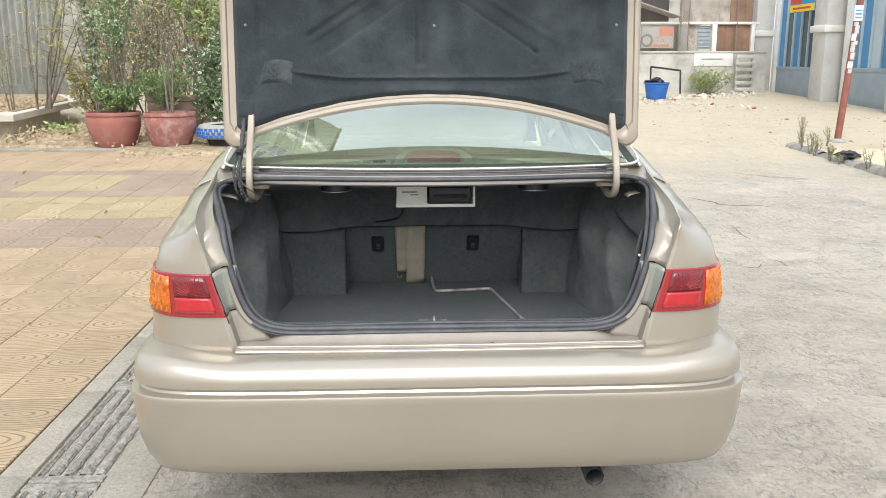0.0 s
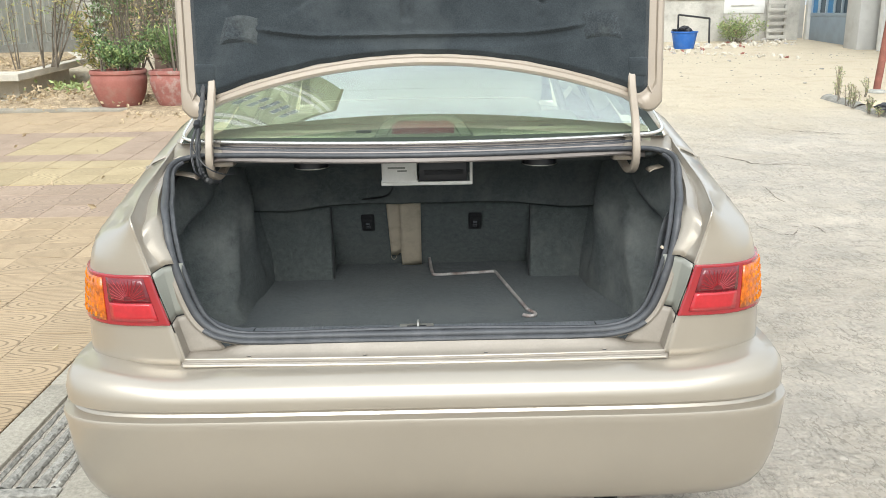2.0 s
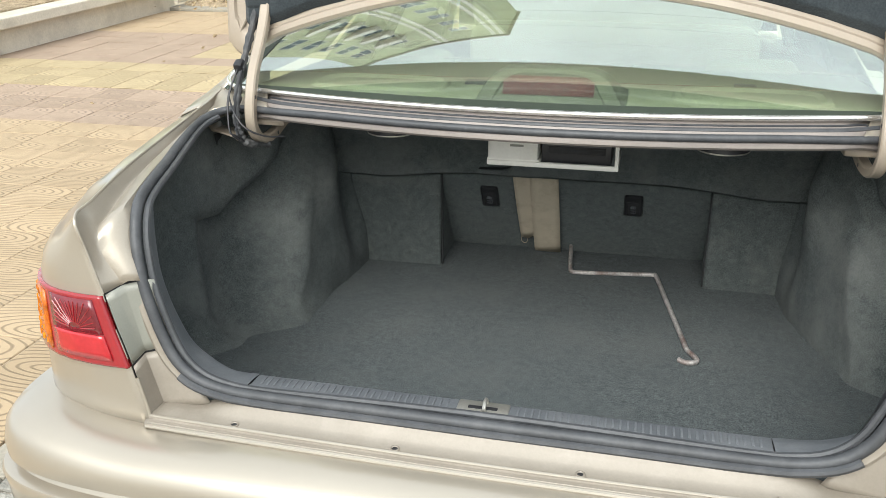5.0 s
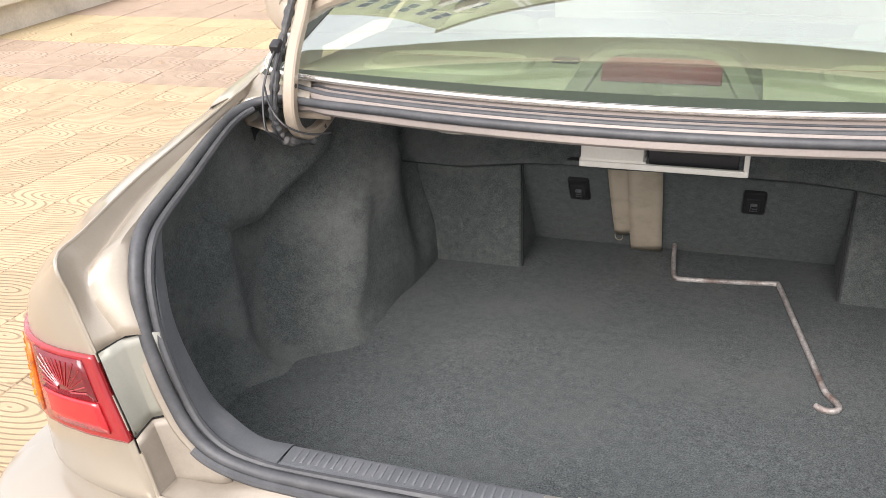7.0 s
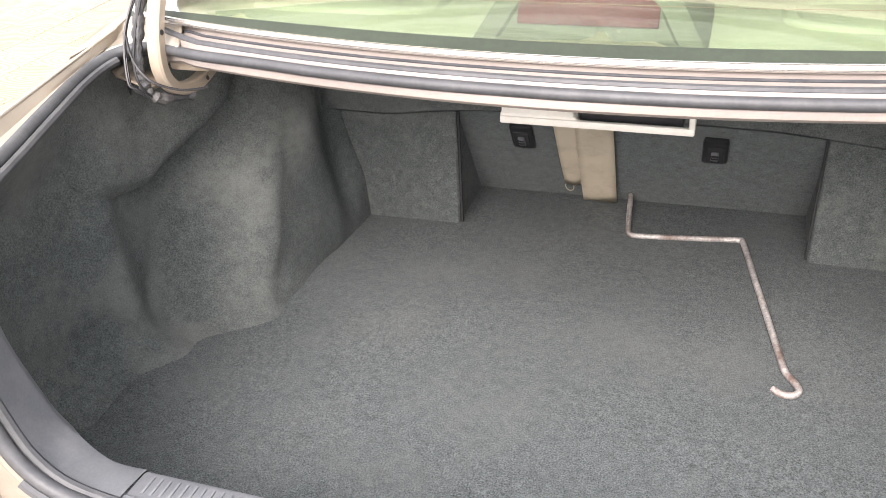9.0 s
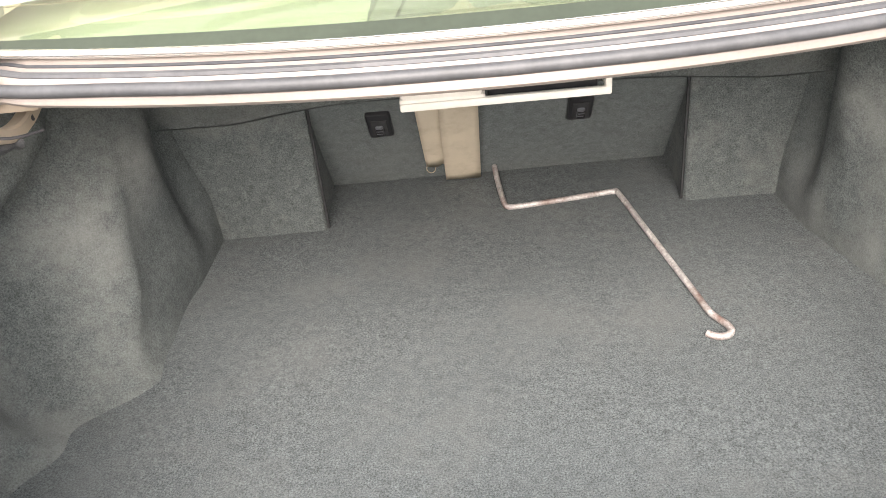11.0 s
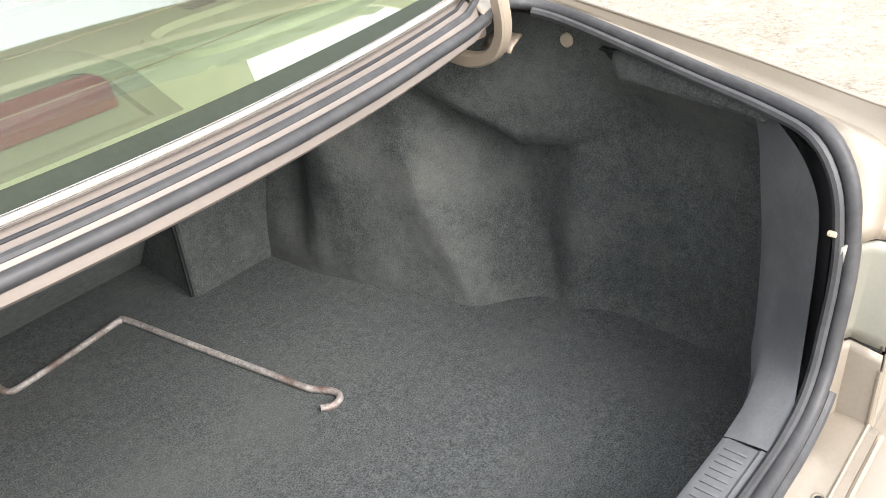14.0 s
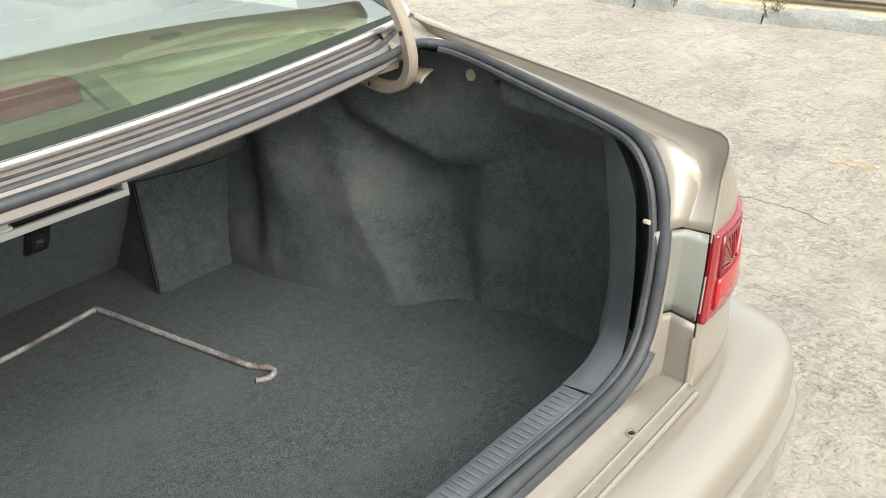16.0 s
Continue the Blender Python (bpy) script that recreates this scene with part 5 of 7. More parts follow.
rows = [[(x * 0.61, y - 0.03 * (1 - x * x), z + 0.035 * (1 - x * x)) for x in np.linspace(-1, 1, 13)] for y, z in ((1.45, 1.375), (1.6, 1.388), (1.9, 1.395), (2.3, 1.39), (2.65, 1.345))]
thick(part("roof", grid(rows), PAINT, car), 0.03, -1)
rows = [[(x * (0.61 + 0.15 * t), 2.64 + 0.62 * t + 0.05 * (1 - x * x), 1.36 - 0.42 * t) for x in np.linspace(-1, 1, 13)] for t in np.linspace(0, 1, 8)]
g = part("windscreen", grid(rows), GLASS, car)
g.visible_shadow = False
rows = [[(x * half_width(y, 0.9) * 0.98, y + 0.03 * (1 - x * x), belt(y) + 0.05 * (1 - x * x)) for x in np.linspace(-1, 1, 15)] for y in np.linspace(3.22, 4.70, 18)]
thick(part("bonnet", grid(rows), PAINT, car), 0.004, 0)
rows = [[(x * half_width(4.45 + 0.29 * (1 - abs(x) ** 3), z), 4.45 + 0.33 * (1 - abs(x) ** 3), z) for x in np.linspace(-1, 1, 21)] for z in np.linspace(0.70, 0.24, 8)]
part("front_bumper", grid(rows), PAINT, car)
part("underbody", box((1.60, 4.1, 0.06), (0, 2.4, 0.27), round_=0.02), TYRE, car)
part("fuel_and_axle", box((1.10, 0.70, 0.14), (0, 0.62, 0.33), round_=0.05), TYRE, car)
for y in WHEELS:
    for s in (1, -1):
        tyre = part("wheel", lathe([(0.19, -0.095), (0.27, -0.10), (0.30, -0.085), (0.312, -0.06), (0.312, 0.06), (0.30, 0.085), (0.27, 0.10), (0.19, 0.095)], 32, (s * 0.775, y, 0.312), axis="x"), TYRE, car)
        part("rim", lathe([(0.0, s * 0.07), (0.05, s * 0.085), (0.06, s * 0.07), (0.15, s * 0.065), (0.185, s * 0.095), (0.195, s * 0.095), (0.195, -s * 0.09)], 24, (s * 0.775, y, 0.312), axis="x"), RIM, tyre)
        part("wheel_housing", lathe([(0.345, 0.05), (0.345, 0.10)] if s > 0 else [(0.345, -0.05), (0.345, -0.10)], 24, (s * 0.76, y, 0.32), axis="x"), TYRE, car)
pipe = part("exhaust_pipe", tube([(0.475, 0.10, 0.225), (0.475, 0.25, 0.232), (0.475, 0.6, 0.25)], 0.030, 16, caps=False), BLACK, car, "dull black exhaust tailpipe")
thick(pipe, 0.003, -1)

# ---- things in the boot ----
rod_path = [(0.008, 1.425, 0.530), (0.013, 1.36, 0.515), (0.020, 1.292, 0.508), (0.026, 1.276, 0.508), (0.045, 1.272, 0.508), (0.15, 1.285, 0.508), (0.240, 1.300, 0.508), (0.256, 1.300, 0.508), (0.266, 1.290, 0.508),
            (0.292, 1.14, 0.508), (0.328, 0.935, 0.508), (0.341, 0.86, 0.508), (0.351, 0.836, 0.508), (0.361, 0.818, 0.508), (0.363, 0.802, 0.508), (0.353, 0.790, 0.508), (0.335, 0.790, 0.508), (0.322, 0.800, 0.508)]
rod = finish("jack_handle", tube(smooth_path(rod_path, 5), 0.0062, 10), STEEL)
tagged(rod, "bent steel jack handle with rust, hooked end, on the carpet", "jack handle")

strap = thing("folded_strap", (-0.08, 1.44, 0.503), "beige webbing strap hanging over the seat back", "strap")
def strap_sheet(x0, x1, z0, z1, out, skew):
    return grid([[seat_pt(x0 + (x1 - x0) * u + skew * (1 - v), z0 + (z1 - z0) * v + (0.012 * (1 - v) if u > 0.6 else 0), out + 0.004 * math.sin(v * 5 + u * 2)) for u in np.linspace(0, 1, 6)] for v in np.linspace(0, 1, 14)])


thick(part("wide_layer", strap_sheet(-0.100, -0.020, 0.505, 0.90, 0.016, -0.004), STRAP, strap), 0.004, 0)
thick(part("narrow_layer", strap_sheet(-0.152, -0.092, 0.562, 0.90, 0.010, 0.008), STRAP, strap), 0.004, 0)
part("string_loop", tube([seat_pt(-0.135 + 0.010 * math.cos(a), 0.553 + 0.016 * math.sin(a), 0.012) for a in np.linspace(0, 2 * math.pi, 14)], 0.0012, 5), STRAP, strap)

unit = thing("audio_changer", (0.01, 0.76, 0.96), "white metal-framed audio changer hung under the parcel shelf", "audio unit")
part("tray", box((0.118, 0.16, 0.012), (-0.078, 0.854, 0.972), round_=0.003), WHITE, unit)
part("front_lip", box((0.290, 0.010, 0.012), (0.008, 0.776, 0.967), round_=0.003), WHITE, unit)
part("cover", box((0.112, 0.15, 0.066), (-0.079, 0.849, 1.008), round_=0.004), WHITE, unit, "white cover with small grey lettering")
part("side_wall", box((0.009, 0.012, 0.066), (0.1485, 0.777, 1.004), round_=0.002), WHITE, unit)
part("side_rail", box((0.006, 0.14, 0.010), (0.150, 0.852, 0.968), round_=0.002), WHITE, unit)
part("changer_body", box((0.152, 0.145, 0.066), (0.060, 0.8585, 0.998), round_=0.003), BLACK, unit, "black changer with a magazine slot")
part("magazine_slot", box((0.125, 0.004, 0.016), (0.061, 0.7855, 1), round_=0.001), TYRE, unit)
part("label_bar", box((0.055, 0.001, 0.006), (-0.088, 0.773, 1.018)), TRIM, unit)
part("label_bar", box((0.03, 0.001, 0.005), (-0.070, 0.773, 1.008)), TRIM, unit)


# wiring loom along one hinge
LOOM = [(-0.672, 0.782, 1.285), (-0.672, 0.752, 1.245), (-0.673, 0.714, 1.197), (-0.675, 0.680, 1.150), (-0.673, 0.652, 1.10), (-0.668, 0.634, 1.062), (-0.660, 0.630, 1.035), (-0.648, 0.645, 1.012), (-0.63, 0.70, 1.0)]
TAPE = mat("loom_tape", (0.045, 0.046, 0.048), 0.55, 0, 0.2, 60, 300, 0.3, dirt=(0.12, 0.115, 0.105), dirt_amount=0.5, dirt_scale=30)
line = smooth_path(LOOM, 8)
loom = finish("wiring_loom", tube(line, [0.0082 + 0.0014 * math.sin(i * 1.9) + 0.0012 * math.sin(i * 0.7) for i in range(len(line))], 9), TAPE, car)
loom["label"] = "taped grey wiring loom along the hinge"
for dx, dy, k in ((0.006, -0.008, 0), (-0.010, 0.004, 1), (-0.004, -0.012, 2)):
    part("loose_wire", tube(smooth_path([(-0.673, 0.722 + dy * 0.3, 1.207), (-0.676 + dx, 0.690 + dy, 1.165), (-0.682 + dx * 1.5, 0.655 + dy, 1.11), (-0.672 + dx * 1.4, 0.626 + dy, 1.065 - 0.008 * k), (-0.662 + dx, 0.618, 1.035), (-0.650, 0.64, 1.012)], 5), 0.0020, 6), BLACK, loom)
part("stray_wire", tube(smooth_path([(-0.690, 0.65, 1.115), (-0.665, 0.62, 1.085), (-0.635, 0.61, 1.055), (-0.60, 0.63, 1.035), (-0.57, 0.66, 1.03)], 5), 0.002, 6), BLACK, loom)
part("loom_plug", box((0.020, 0.024, 0.038), m=Matrix.Translation((-0.678, 0.694, 1.168)) @ Matrix.Rotation(0.5, 4, "X"), round_=0.004), BLACK, loom)
part("shelf_cable", tube(smooth_path([(-0.36, 1.20, 0.845), (-0.28, 1.19, 0.832), (-0.20, 1.16, 0.838), (-0.13, 1.08, 0.87), (-0.10, 0.95, 0.95)], 5), 0.004, 6), BLACK, car)

# ---- surroundings ----
CONC = mat("grey_concrete", (0.36, 0.355, 0.32), 0.9, 0, 0.14, 3, 60, 0.5, spec=0.2, dirt=(0.22, 0.21, 0.18), dirt_amount=0.5, dirt_scale=5, speck=0.06)
DRAIN = mat("worn_drain_concrete", (0.30, 0.285, 0.25), 0.92, 0, 0.2, 7, 45, 0.9, spec=0.2, dirt=(0.17, 0.155, 0.13), dirt_amount=0.6, dirt_scale=12, speck=0.15, bump_dist=0.02)
TERRA = mat("faded_terracotta", (0.30, 0.118, 0.095), 0.8, 0, 0.12, 5, 60, 0.3, spec=0.25, dirt=(0.30, 0.20, 0.16), dirt_amount=0.55, dirt_scale=6)
STAINED = mat("stained_terracotta", (0.30, 0.125, 0.105), 0.85, 0, 0.15, 5, 60, 0.3, spec=0.2, dirt=(0.36, 0.30, 0.26), dirt_amount=0.8, dirt_scale=9)
BROWNPOT = mat("brown_clay", (0.22, 0.15, 0.115), 0.8, 0, 0.15, 5, 60, 0.3, spec=0.25)
SOIL = mat("soil", (0.10, 0.075, 0.05), 1.0, 0, 0.3, 12, 60, 0.8, spec=0.1)
LITTER = mat("dry_litter", (0.46, 0.36, 0.24), 1.0, 0, 0.3, 9, 45, 1.0, spec=0.1, dirt=(0.27, 0.19, 0.115), dirt_amount=0.6, dirt_scale=14, speck=0.25, bump_dist=0.03)
EDGING = mat("edging_concrete", (0.33, 0.30, 0.245), 0.92, 0, 0.14, 3, 60, 0.5, spec=0.2, dirt=(0.20, 0.185, 0.155), dirt_amount=0.5, dirt_scale=5, speck=0.08)
BARK = mat("grey_bark", (0.165, 0.14, 0.11), 0.95, 0, 0.25, 14, 70, 0.7, spec=0.1)
FENCE = mat("grey_fence_sheet", (0.34, 0.345, 0.31), 0.7, 0.1, 0.12, 2, 40, 0.2, dirt=(0.16, 0.15, 0.13), dirt_amount=0.4)
BLUE = mat("blue_plastic", (0.02, 0.12, 0.42), 0.5, 0, 0.1, 6, 60, 0.1, dirt=(0.12, 0.17, 0.28), dirt_amount=0.4, dirt_scale=6)
DOORBLUE = mat("blue_door_paint", (0.06, 0.22, 0.42), 0.4, 0, 0.08, 4, 60, 0.05)
DOORGREY = mat("blue_grey_panel", (0.28, 0.335, 0.38), 0.5, 0.1, 0.06, 3, 60, 0.05, dirt=(0.22, 0.24, 0.25), dirt_amount=0.4)
PLASTER = mat("cream_grey_plaster", (0.50, 0.495, 0.47), 0.85, 0, 0.07, 2, 40, 0.2, dirt=(0.32, 0.30, 0.27), dirt_amount=0.4)
WALL = mat("stained_wall", (0.46, 0.44, 0.39), 0.92, 0, 0.15, 1.5, 40, 0.4, dirt=(0.22, 0.20, 0.17), dirt_amount=0.6, dirt_scale=2)
WHITEP = mat("white_plaster", (0.66, 0.65, 0.61), 0.8, 0, 0.05, 2, 40, 0.15, dirt=(0.45, 0.43, 0.39), dirt_amount=0.35)
RUST = mat("rusty_paint", (0.24, 0.088, 0.064), 0.75, 0.1, 0.2, 6, 60, 0.4, dirt=(0.17, 0.075, 0.05), dirt_amount=0.6, dirt_scale=7)
RUSTSHEET = mat("rusty_sheet", (0.27, 0.165, 0.11), 0.85, 0.1, 0.25, 2, 40, 0.3, dirt=(0.18, 0.10, 0.07), dirt_amount=0.6)
WIRE = mat("fence_wire", (0.25, 0.20, 0.17), 0.7, 0.3, 0.2)
PAPER = mat("old_paper", (0.46, 0.44, 0.41), 0.9, 0, 0.1, 8, 60, 0.1, dirt=(0.42, 0.36, 0.3), dirt_amount=0.5, dirt_scale=8)
YELLOW = mat("sign_yellow", (0.72, 0.55, 0.03), 0.5, 0, 0.04)
SIGNRED = mat("sign_red", (0.52, 0.05, 0.035), 0.5, 0, 0.04)
SIGNBLUE = mat("sign_blue", (0.05, 0.24, 0.50), 0.5, 0, 0.04)
DARKPANE = mat("dark_door_glass", (0.055, 0.085, 0.11), 0.12, 0, 0.1, 3, 40, 0.0)
ORANGE = mat("banner_orange", (0.62, 0.26, 0.16), 0.7, 0, 0.08)
LEAF = {k: mat("leaf_" + k, c, 0.55, 0, 0.3, 9, 30, 0.1, spec=0.3, object_random=0.1) for k, c in dict(
    green=(0.17, 0.25, 0.095), deep=(0.11, 0.18, 0.07), pale=(0.54, 0.56, 0.45), yellow=(0.46, 0.41, 0.15), dry=(0.42, 0.325, 0.20), lime=(0.29, 0.35, 0.14)).items()}


def tile_material(name, base):
    """A cement tile with pressed rings like wood grain; each tile differs."""
    m = mat(name, base, 0.85, 0, 0.06, 2.5, 70, 0.0, spec=0.25, dirt=(base[0] * 0.72, base[1] * 0.7, base[2] * 0.68), dirt_amount=0.45, dirt_scale=3, object_random=0.10)
    n, l = m.node_tree.nodes, m.node_tree.links
    p = n["Principled BSDF"]
    co = n.new("ShaderNodeTexCoord")
    mp = n.new("ShaderNodeMapping")
    mp.inputs["Scale"].default_value = (0.5, 1.25, 1.0)
    l.new(co.outputs["Object"], mp.inputs["Vector"])
    info = n.new("ShaderNodeObjectInfo")
    add = n.new("ShaderNodeVectorMath")
    add.operation = "MULTIPLY_ADD"
    comb = n.new("ShaderNodeCombineXYZ")
    l.new(info.outputs["Random"], comb.inputs[0])
    l.new(info.outputs["Random"], comb.inputs[1])
    l.new(comb.outputs[0], add.inputs[0])
    add.inputs[1].default_value = (0.07, -0.12, 0)
    l.new(mp.outputs[0], add.inputs[2])
    w = n.new("ShaderNodeTexWave")
    w.wave_type, w.rings_direction = "RINGS", "Z"
    w.inputs["Scale"].default_value = 11.0
    w.inputs["Distortion"].default_value = 1.6
    w.inputs["Detail"].default_value = 1.5
    w.inputs["Detail Scale"].default_value = 1.2
    l.new(add.outputs[0], w.inputs["Vector"])
    line = n.new("ShaderNodeMapRange")
    line.inputs["From Min"].default_value, line.inputs["From Max"].default_value = 0.0, 0.32
    l.new(w.outputs[1], line.inputs["Value"])
    mixc = n.new("ShaderNodeMixRGB")
    mixc.blend_type = "MULTIPLY"
    old = p.inputs["Base Color"].links[0].from_socket
    shade = n.new("ShaderNodeMapRange")
    shade.inputs["To Min"].default_value, shade.inputs["To Max"].default_value = 0.60, 1.0
    l.new(line.outputs[0], shade.inputs["Value"])
    mixc.inputs[0].default_value = 1.0
    l.new(old, mixc.inputs[1])
    l.new(shade.outputs[0], mixc.inputs[2])
    l.new(mixc.outputs[0], p.inputs["Base Color"])
    b = n.new("ShaderNodeBump")
    b.inputs["Strength"].default_value, b.inputs["Distance"].default_value = 0.55, 0.004
    l.new(line.outputs[0], b.inputs["Height"])
    l.new(b.outputs[0], p.inputs["Normal"])
    return m


TILES = {"sand": tile_material("sand_tile", (0.415, 0.312, 0.20)), "lilac": tile_material("lilac_tile", (0.36, 0.27, 0.20)), "yellow": tile_material("yellow_tile", (0.42, 0.332, 0.20))}


def leaf_mesh(name, spots, size, material, parent, rng, up=0.3, length=2.2, label=""):
    """Many small bent leaves at the spots given."""
    verts, faces = [], []
    for c in spots:
        d = Vector((rng.uniform(-1, 1), rng.uniform(-1, 1), rng.uniform(-0.6, 0.9) + up)).normalized()
        w = d.cross(Vector((rng.uniform(-1, 1), rng.uniform(-1, 1), rng.uniform(-1, 1)))).normalized()
        nrm = d.cross(w)
        s = 0.72 * size * rng.uniform(0.5, 1.3)
        k = len(verts)
        ln = s * length
        a = Vector(c)
        verts += [a, a + d * ln * 0.45 + w * s * 0.5 + nrm * s * 0.12, a + d * ln - nrm * s * 0.3, a + d * ln * 0.45 - w * s * 0.5 + nrm * s * 0.12]
        faces += [(k, k + 1, k + 2, k + 3)]
    me = bpy.data.meshes.new(name)
    me.from_pydata([tuple(v) for v in verts], [], faces)
    me.materials.append(material)
    ob = new(name, me)
    ob.parent = parent
    if parent.type == "EMPTY":
        ob.matrix_parent_inverse = Matrix.Translation(parent.location).inverted()
    if label:
        ob["label"] = label
    return ob


def bush(name, at, h, r, stems, leaves, size, kinds, seed, label, category="shrub", bare=0.15, lean=0.0, length=2.2, thin=0.010):
    """A plant of tapered stems with side twigs and small leaves along them."""
    rng = random.Random(seed)
    root = thing(name, at, label, category)
    base = Vector(at)
    spots = []
    for i in range(stems):
        bm = bmesh.new()
        a = rng.uniform(0, 2 * math.pi)
        q = rng.uniform(0.25, 1.0) * r
        top = base + Vector((math.cos(a) * q + lean * h, math.sin(a) * q, h * rng.uniform(0.65, 1.05)))
        mid = base.lerp(top, 0.5) + Vector((rng.uniform(-1, 1), rng.uniform(-1, 1), 0)) * r * 0.22
        start = base + Vector((math.cos(a), math.sin(a), 0)) * min(0.10, r * 0.2)
        pth = smooth_path([start, mid, top], 5)
        n = len(pth)
        tube(pth, [thin * (1.25 - k / n) for k in range(n)], 5, bm)
        for k in range(3, n):
            for _ in range(2):
                d = Vector((rng.uniform(-1, 1), rng.uniform(-1, 1), rng.uniform(-0.1, 0.8))).normalized() * r * rng.uniform(0.15, 0.5)
                tw = [pth[k], pth[k] + d * 0.5 + Vector((0, 0, 0.02)), pth[k] + d]
                tube(tw, [thin * 0.4, thin * 0.3, thin * 0.15], 4, bm)
                if k / n > bare:
                    spots += [pth[k].lerp(pth[k] + d, rng.random() ** 0.6) + Vector((rng.gauss(0, 1), rng.gauss(0, 1), rng.gauss(0, 1))) * r * 0.05 for _ in range(leaves * 2)]
        part("stem", bm, BARK, root)
    rng.shuffle(spots)
    k0 = 0
    for kind, share in kinds:
        k1 = k0 + int(len(spots) * share)
        leaf_mesh("leaves", spots[k0:k1], size, LEAF[kind], root, rng, length=length)
        k0 = k1
    return root


# drain channel and its border along the tiled yard
def border_stone(k, y0, y1):
    bm = box((0.116, y1 - y0 - 0.006, 0.10), (-1.530, (y0 + y1) / 2, -0.034), round_=0.006)
    for v in bm.verts:
        v.co.z += 0.002 * math.sin(k * 3.1) + gz(0, v.co.y)
    return bm


border = thing("drain_border", (-1.53, 0.4, 0), "pale concrete edging stones beside the drain", "edging")
border["kind"] = "structure"
ys = [-3.4, -2.75, -2.0, -1.35, -0.6, 0.02, 0.60, 1.42, 2.2, 2.95, 3.7, 4.5, 5.3]
for k in range(len(ys) - 1):
    part("edging_stone", border_stone(k, ys[k], ys[k + 1]), EDGING, border)
drain = thing("drain", (-1.3, 0.4, 0), "worn slotted concrete drain covers along the yard", "drain")
drain["kind"] = "structure"
ys = [-3.3, -2.3, -1.4, -0.45, 0.555, 1.50, 2.45, 3.40, 4.35]
rngd = random.Random(4)
for k in range(len(ys) - 1):
    y0, y1 = ys[k] + 0.006, ys[k + 1] - 0.006
    bm = bmesh.new()
    xs = [-1.468, -1.428, -1.372, -1.316, -1.258, -1.205]
    for i in range(5):
        a, b = xs[i] + 0.007, xs[i + 1] - 0.007
        rows = []
        for y in np.linspace(y0 + 0.05, y1 - 0.05, 22):
            j = [rngd.uniform(-0.003, 0.003) for _ in range(4)]
            rows.append([(a + j[0], y, -0.05), (a + j[0] + 0.002, y, 0.004 + j[1]), (a + 0.010, y, 0.011 + j[2]), ((a + b) / 2, y, 0.013 + j[1]), (b - 0.010, y, 0.011 + j[3]), (b + j[2] - 0.002, y, 0.004), (b + j[2], y, -0.05)])
        grid(rows, bm)
    for y in (y0 + 0.025, y1 - 0.025):
        box((0.268, 0.05, 0.08), (-1.3365, y, -0.029), bm=bm, round_=0.006)
    box((0.268, y1 - y0, 0.01), (-1.3365, (y0 + y1) / 2, -0.055), bm=bm)
    part("drain_cover", bm, DRAIN, drain, smooth=False)
rows = [[(x, y, z) for x, z in ((-1.204, -0.03), (-1.198, 0.008), (-1.17, 0.016), (-1.11, 0.018), (-1.06, 0.014), (-1.03, 0.006), (-1.018, -0.02))] for y in np.linspace(-3.3, 4.4, 60)]
tagged(finish("channel_lip", grid(rows), EDGING), "smooth rounded concrete lip of the drain", "kerb", kind="structure")

# low planter with an overhanging ledge
def prism(poly, z0, z1, bm=None, slope=True):
    bm = bm or bmesh.new()
    lo = [bm.verts.new((x, y, z0 + (gz(x, y) if slope else 0))) for x, y in poly]
    hi = [bm.verts.new((x, y, z1 + (gz(x, y) if slope else 0))) for x, y in poly]
    bm.faces.new(hi)
    bm.faces.new(list(reversed(lo)))
    n = len(poly)
    for i in range(n):
        bm.faces.new((lo[i], lo[(i + 1) % n], hi[(i + 1) % n], hi[i]))
    return bm


PALE = mat("pale_render", (0.58, 0.53, 0.44), 0.9, 0, 0.12, 2, 50, 0.3, spec=0.2, dirt=(0.34, 0.31, 0.26), dirt_amount=0.5, dirt_scale=3)
def planter_box(at, base, lip, soil, label):
    root = thing("planter", at, label, "planter", "planters along the yard")
    bevel(part("planter_body", prism(base, -0.05, 0.29), PALE, root, smooth=False), 0.01)
    bevel(part("ledge", prism(lip, 0.29, 0.40), PALE, root, "pale weathered ledge", smooth=False), 0.012)
    part("soil", prism(soil, 0.39, 0.415), LITTER, root, "dry soil strewn with leaves", smooth=False)


planter_box((-7.5, 13, 0), [(-9.4, 11.8), (-6.28, 11.5), (-6.35, 13.6), (-7.0, 15.2), (-9.4, 15.2)], [(-9.5, 11.4), (-6.07, 11.08), (-6.08, 13.9), (-6.9, 15.4), (-9.5, 15.4)],
            [(-9.3, 11.8), (-6.24, 11.48), (-6.26, 13.8), (-7.0, 15.2), (-9.3, 15.2)], "low pale planter with an overhanging ledge and leaf-strewn soil")
planter_box((-7, 7, 0), [(-6.27, 4.0), (-6.27, 9.95), (-9.3, 9.95), (-9.3, 4.0)], [(-6.14, 3.9), (-6.14, 10.1), (-9.4, 10.1), (-9.4, 3.9)],
            [(-6.45, 4.2), (-6.45, 9.7), (-9.2, 9.7), (-9.2, 4.2)], "long pale planter with a broad ledge and weeds")
block = finish("wall_block", box((0.30, 0.30, 0.75), (-6.75, 10.75, gz(0, 10.7) + 0.32), round_=0.012), PALE, smooth=False)
tagged(block, "pale rendered block between the planters", "wall", kind="structure")
slab = finish("step_slab", prism([(-6.3, 9.80), (-3.2, 9.72), (-3.1, 9.9), (-3.2, 10.9), (-6.2, 11.2)], 0.0, 0.05), EDGING, smooth=False)
tagged(bevel(slab, 0.012), "flat concrete slab in front of the pots", "slab", kind="structure")

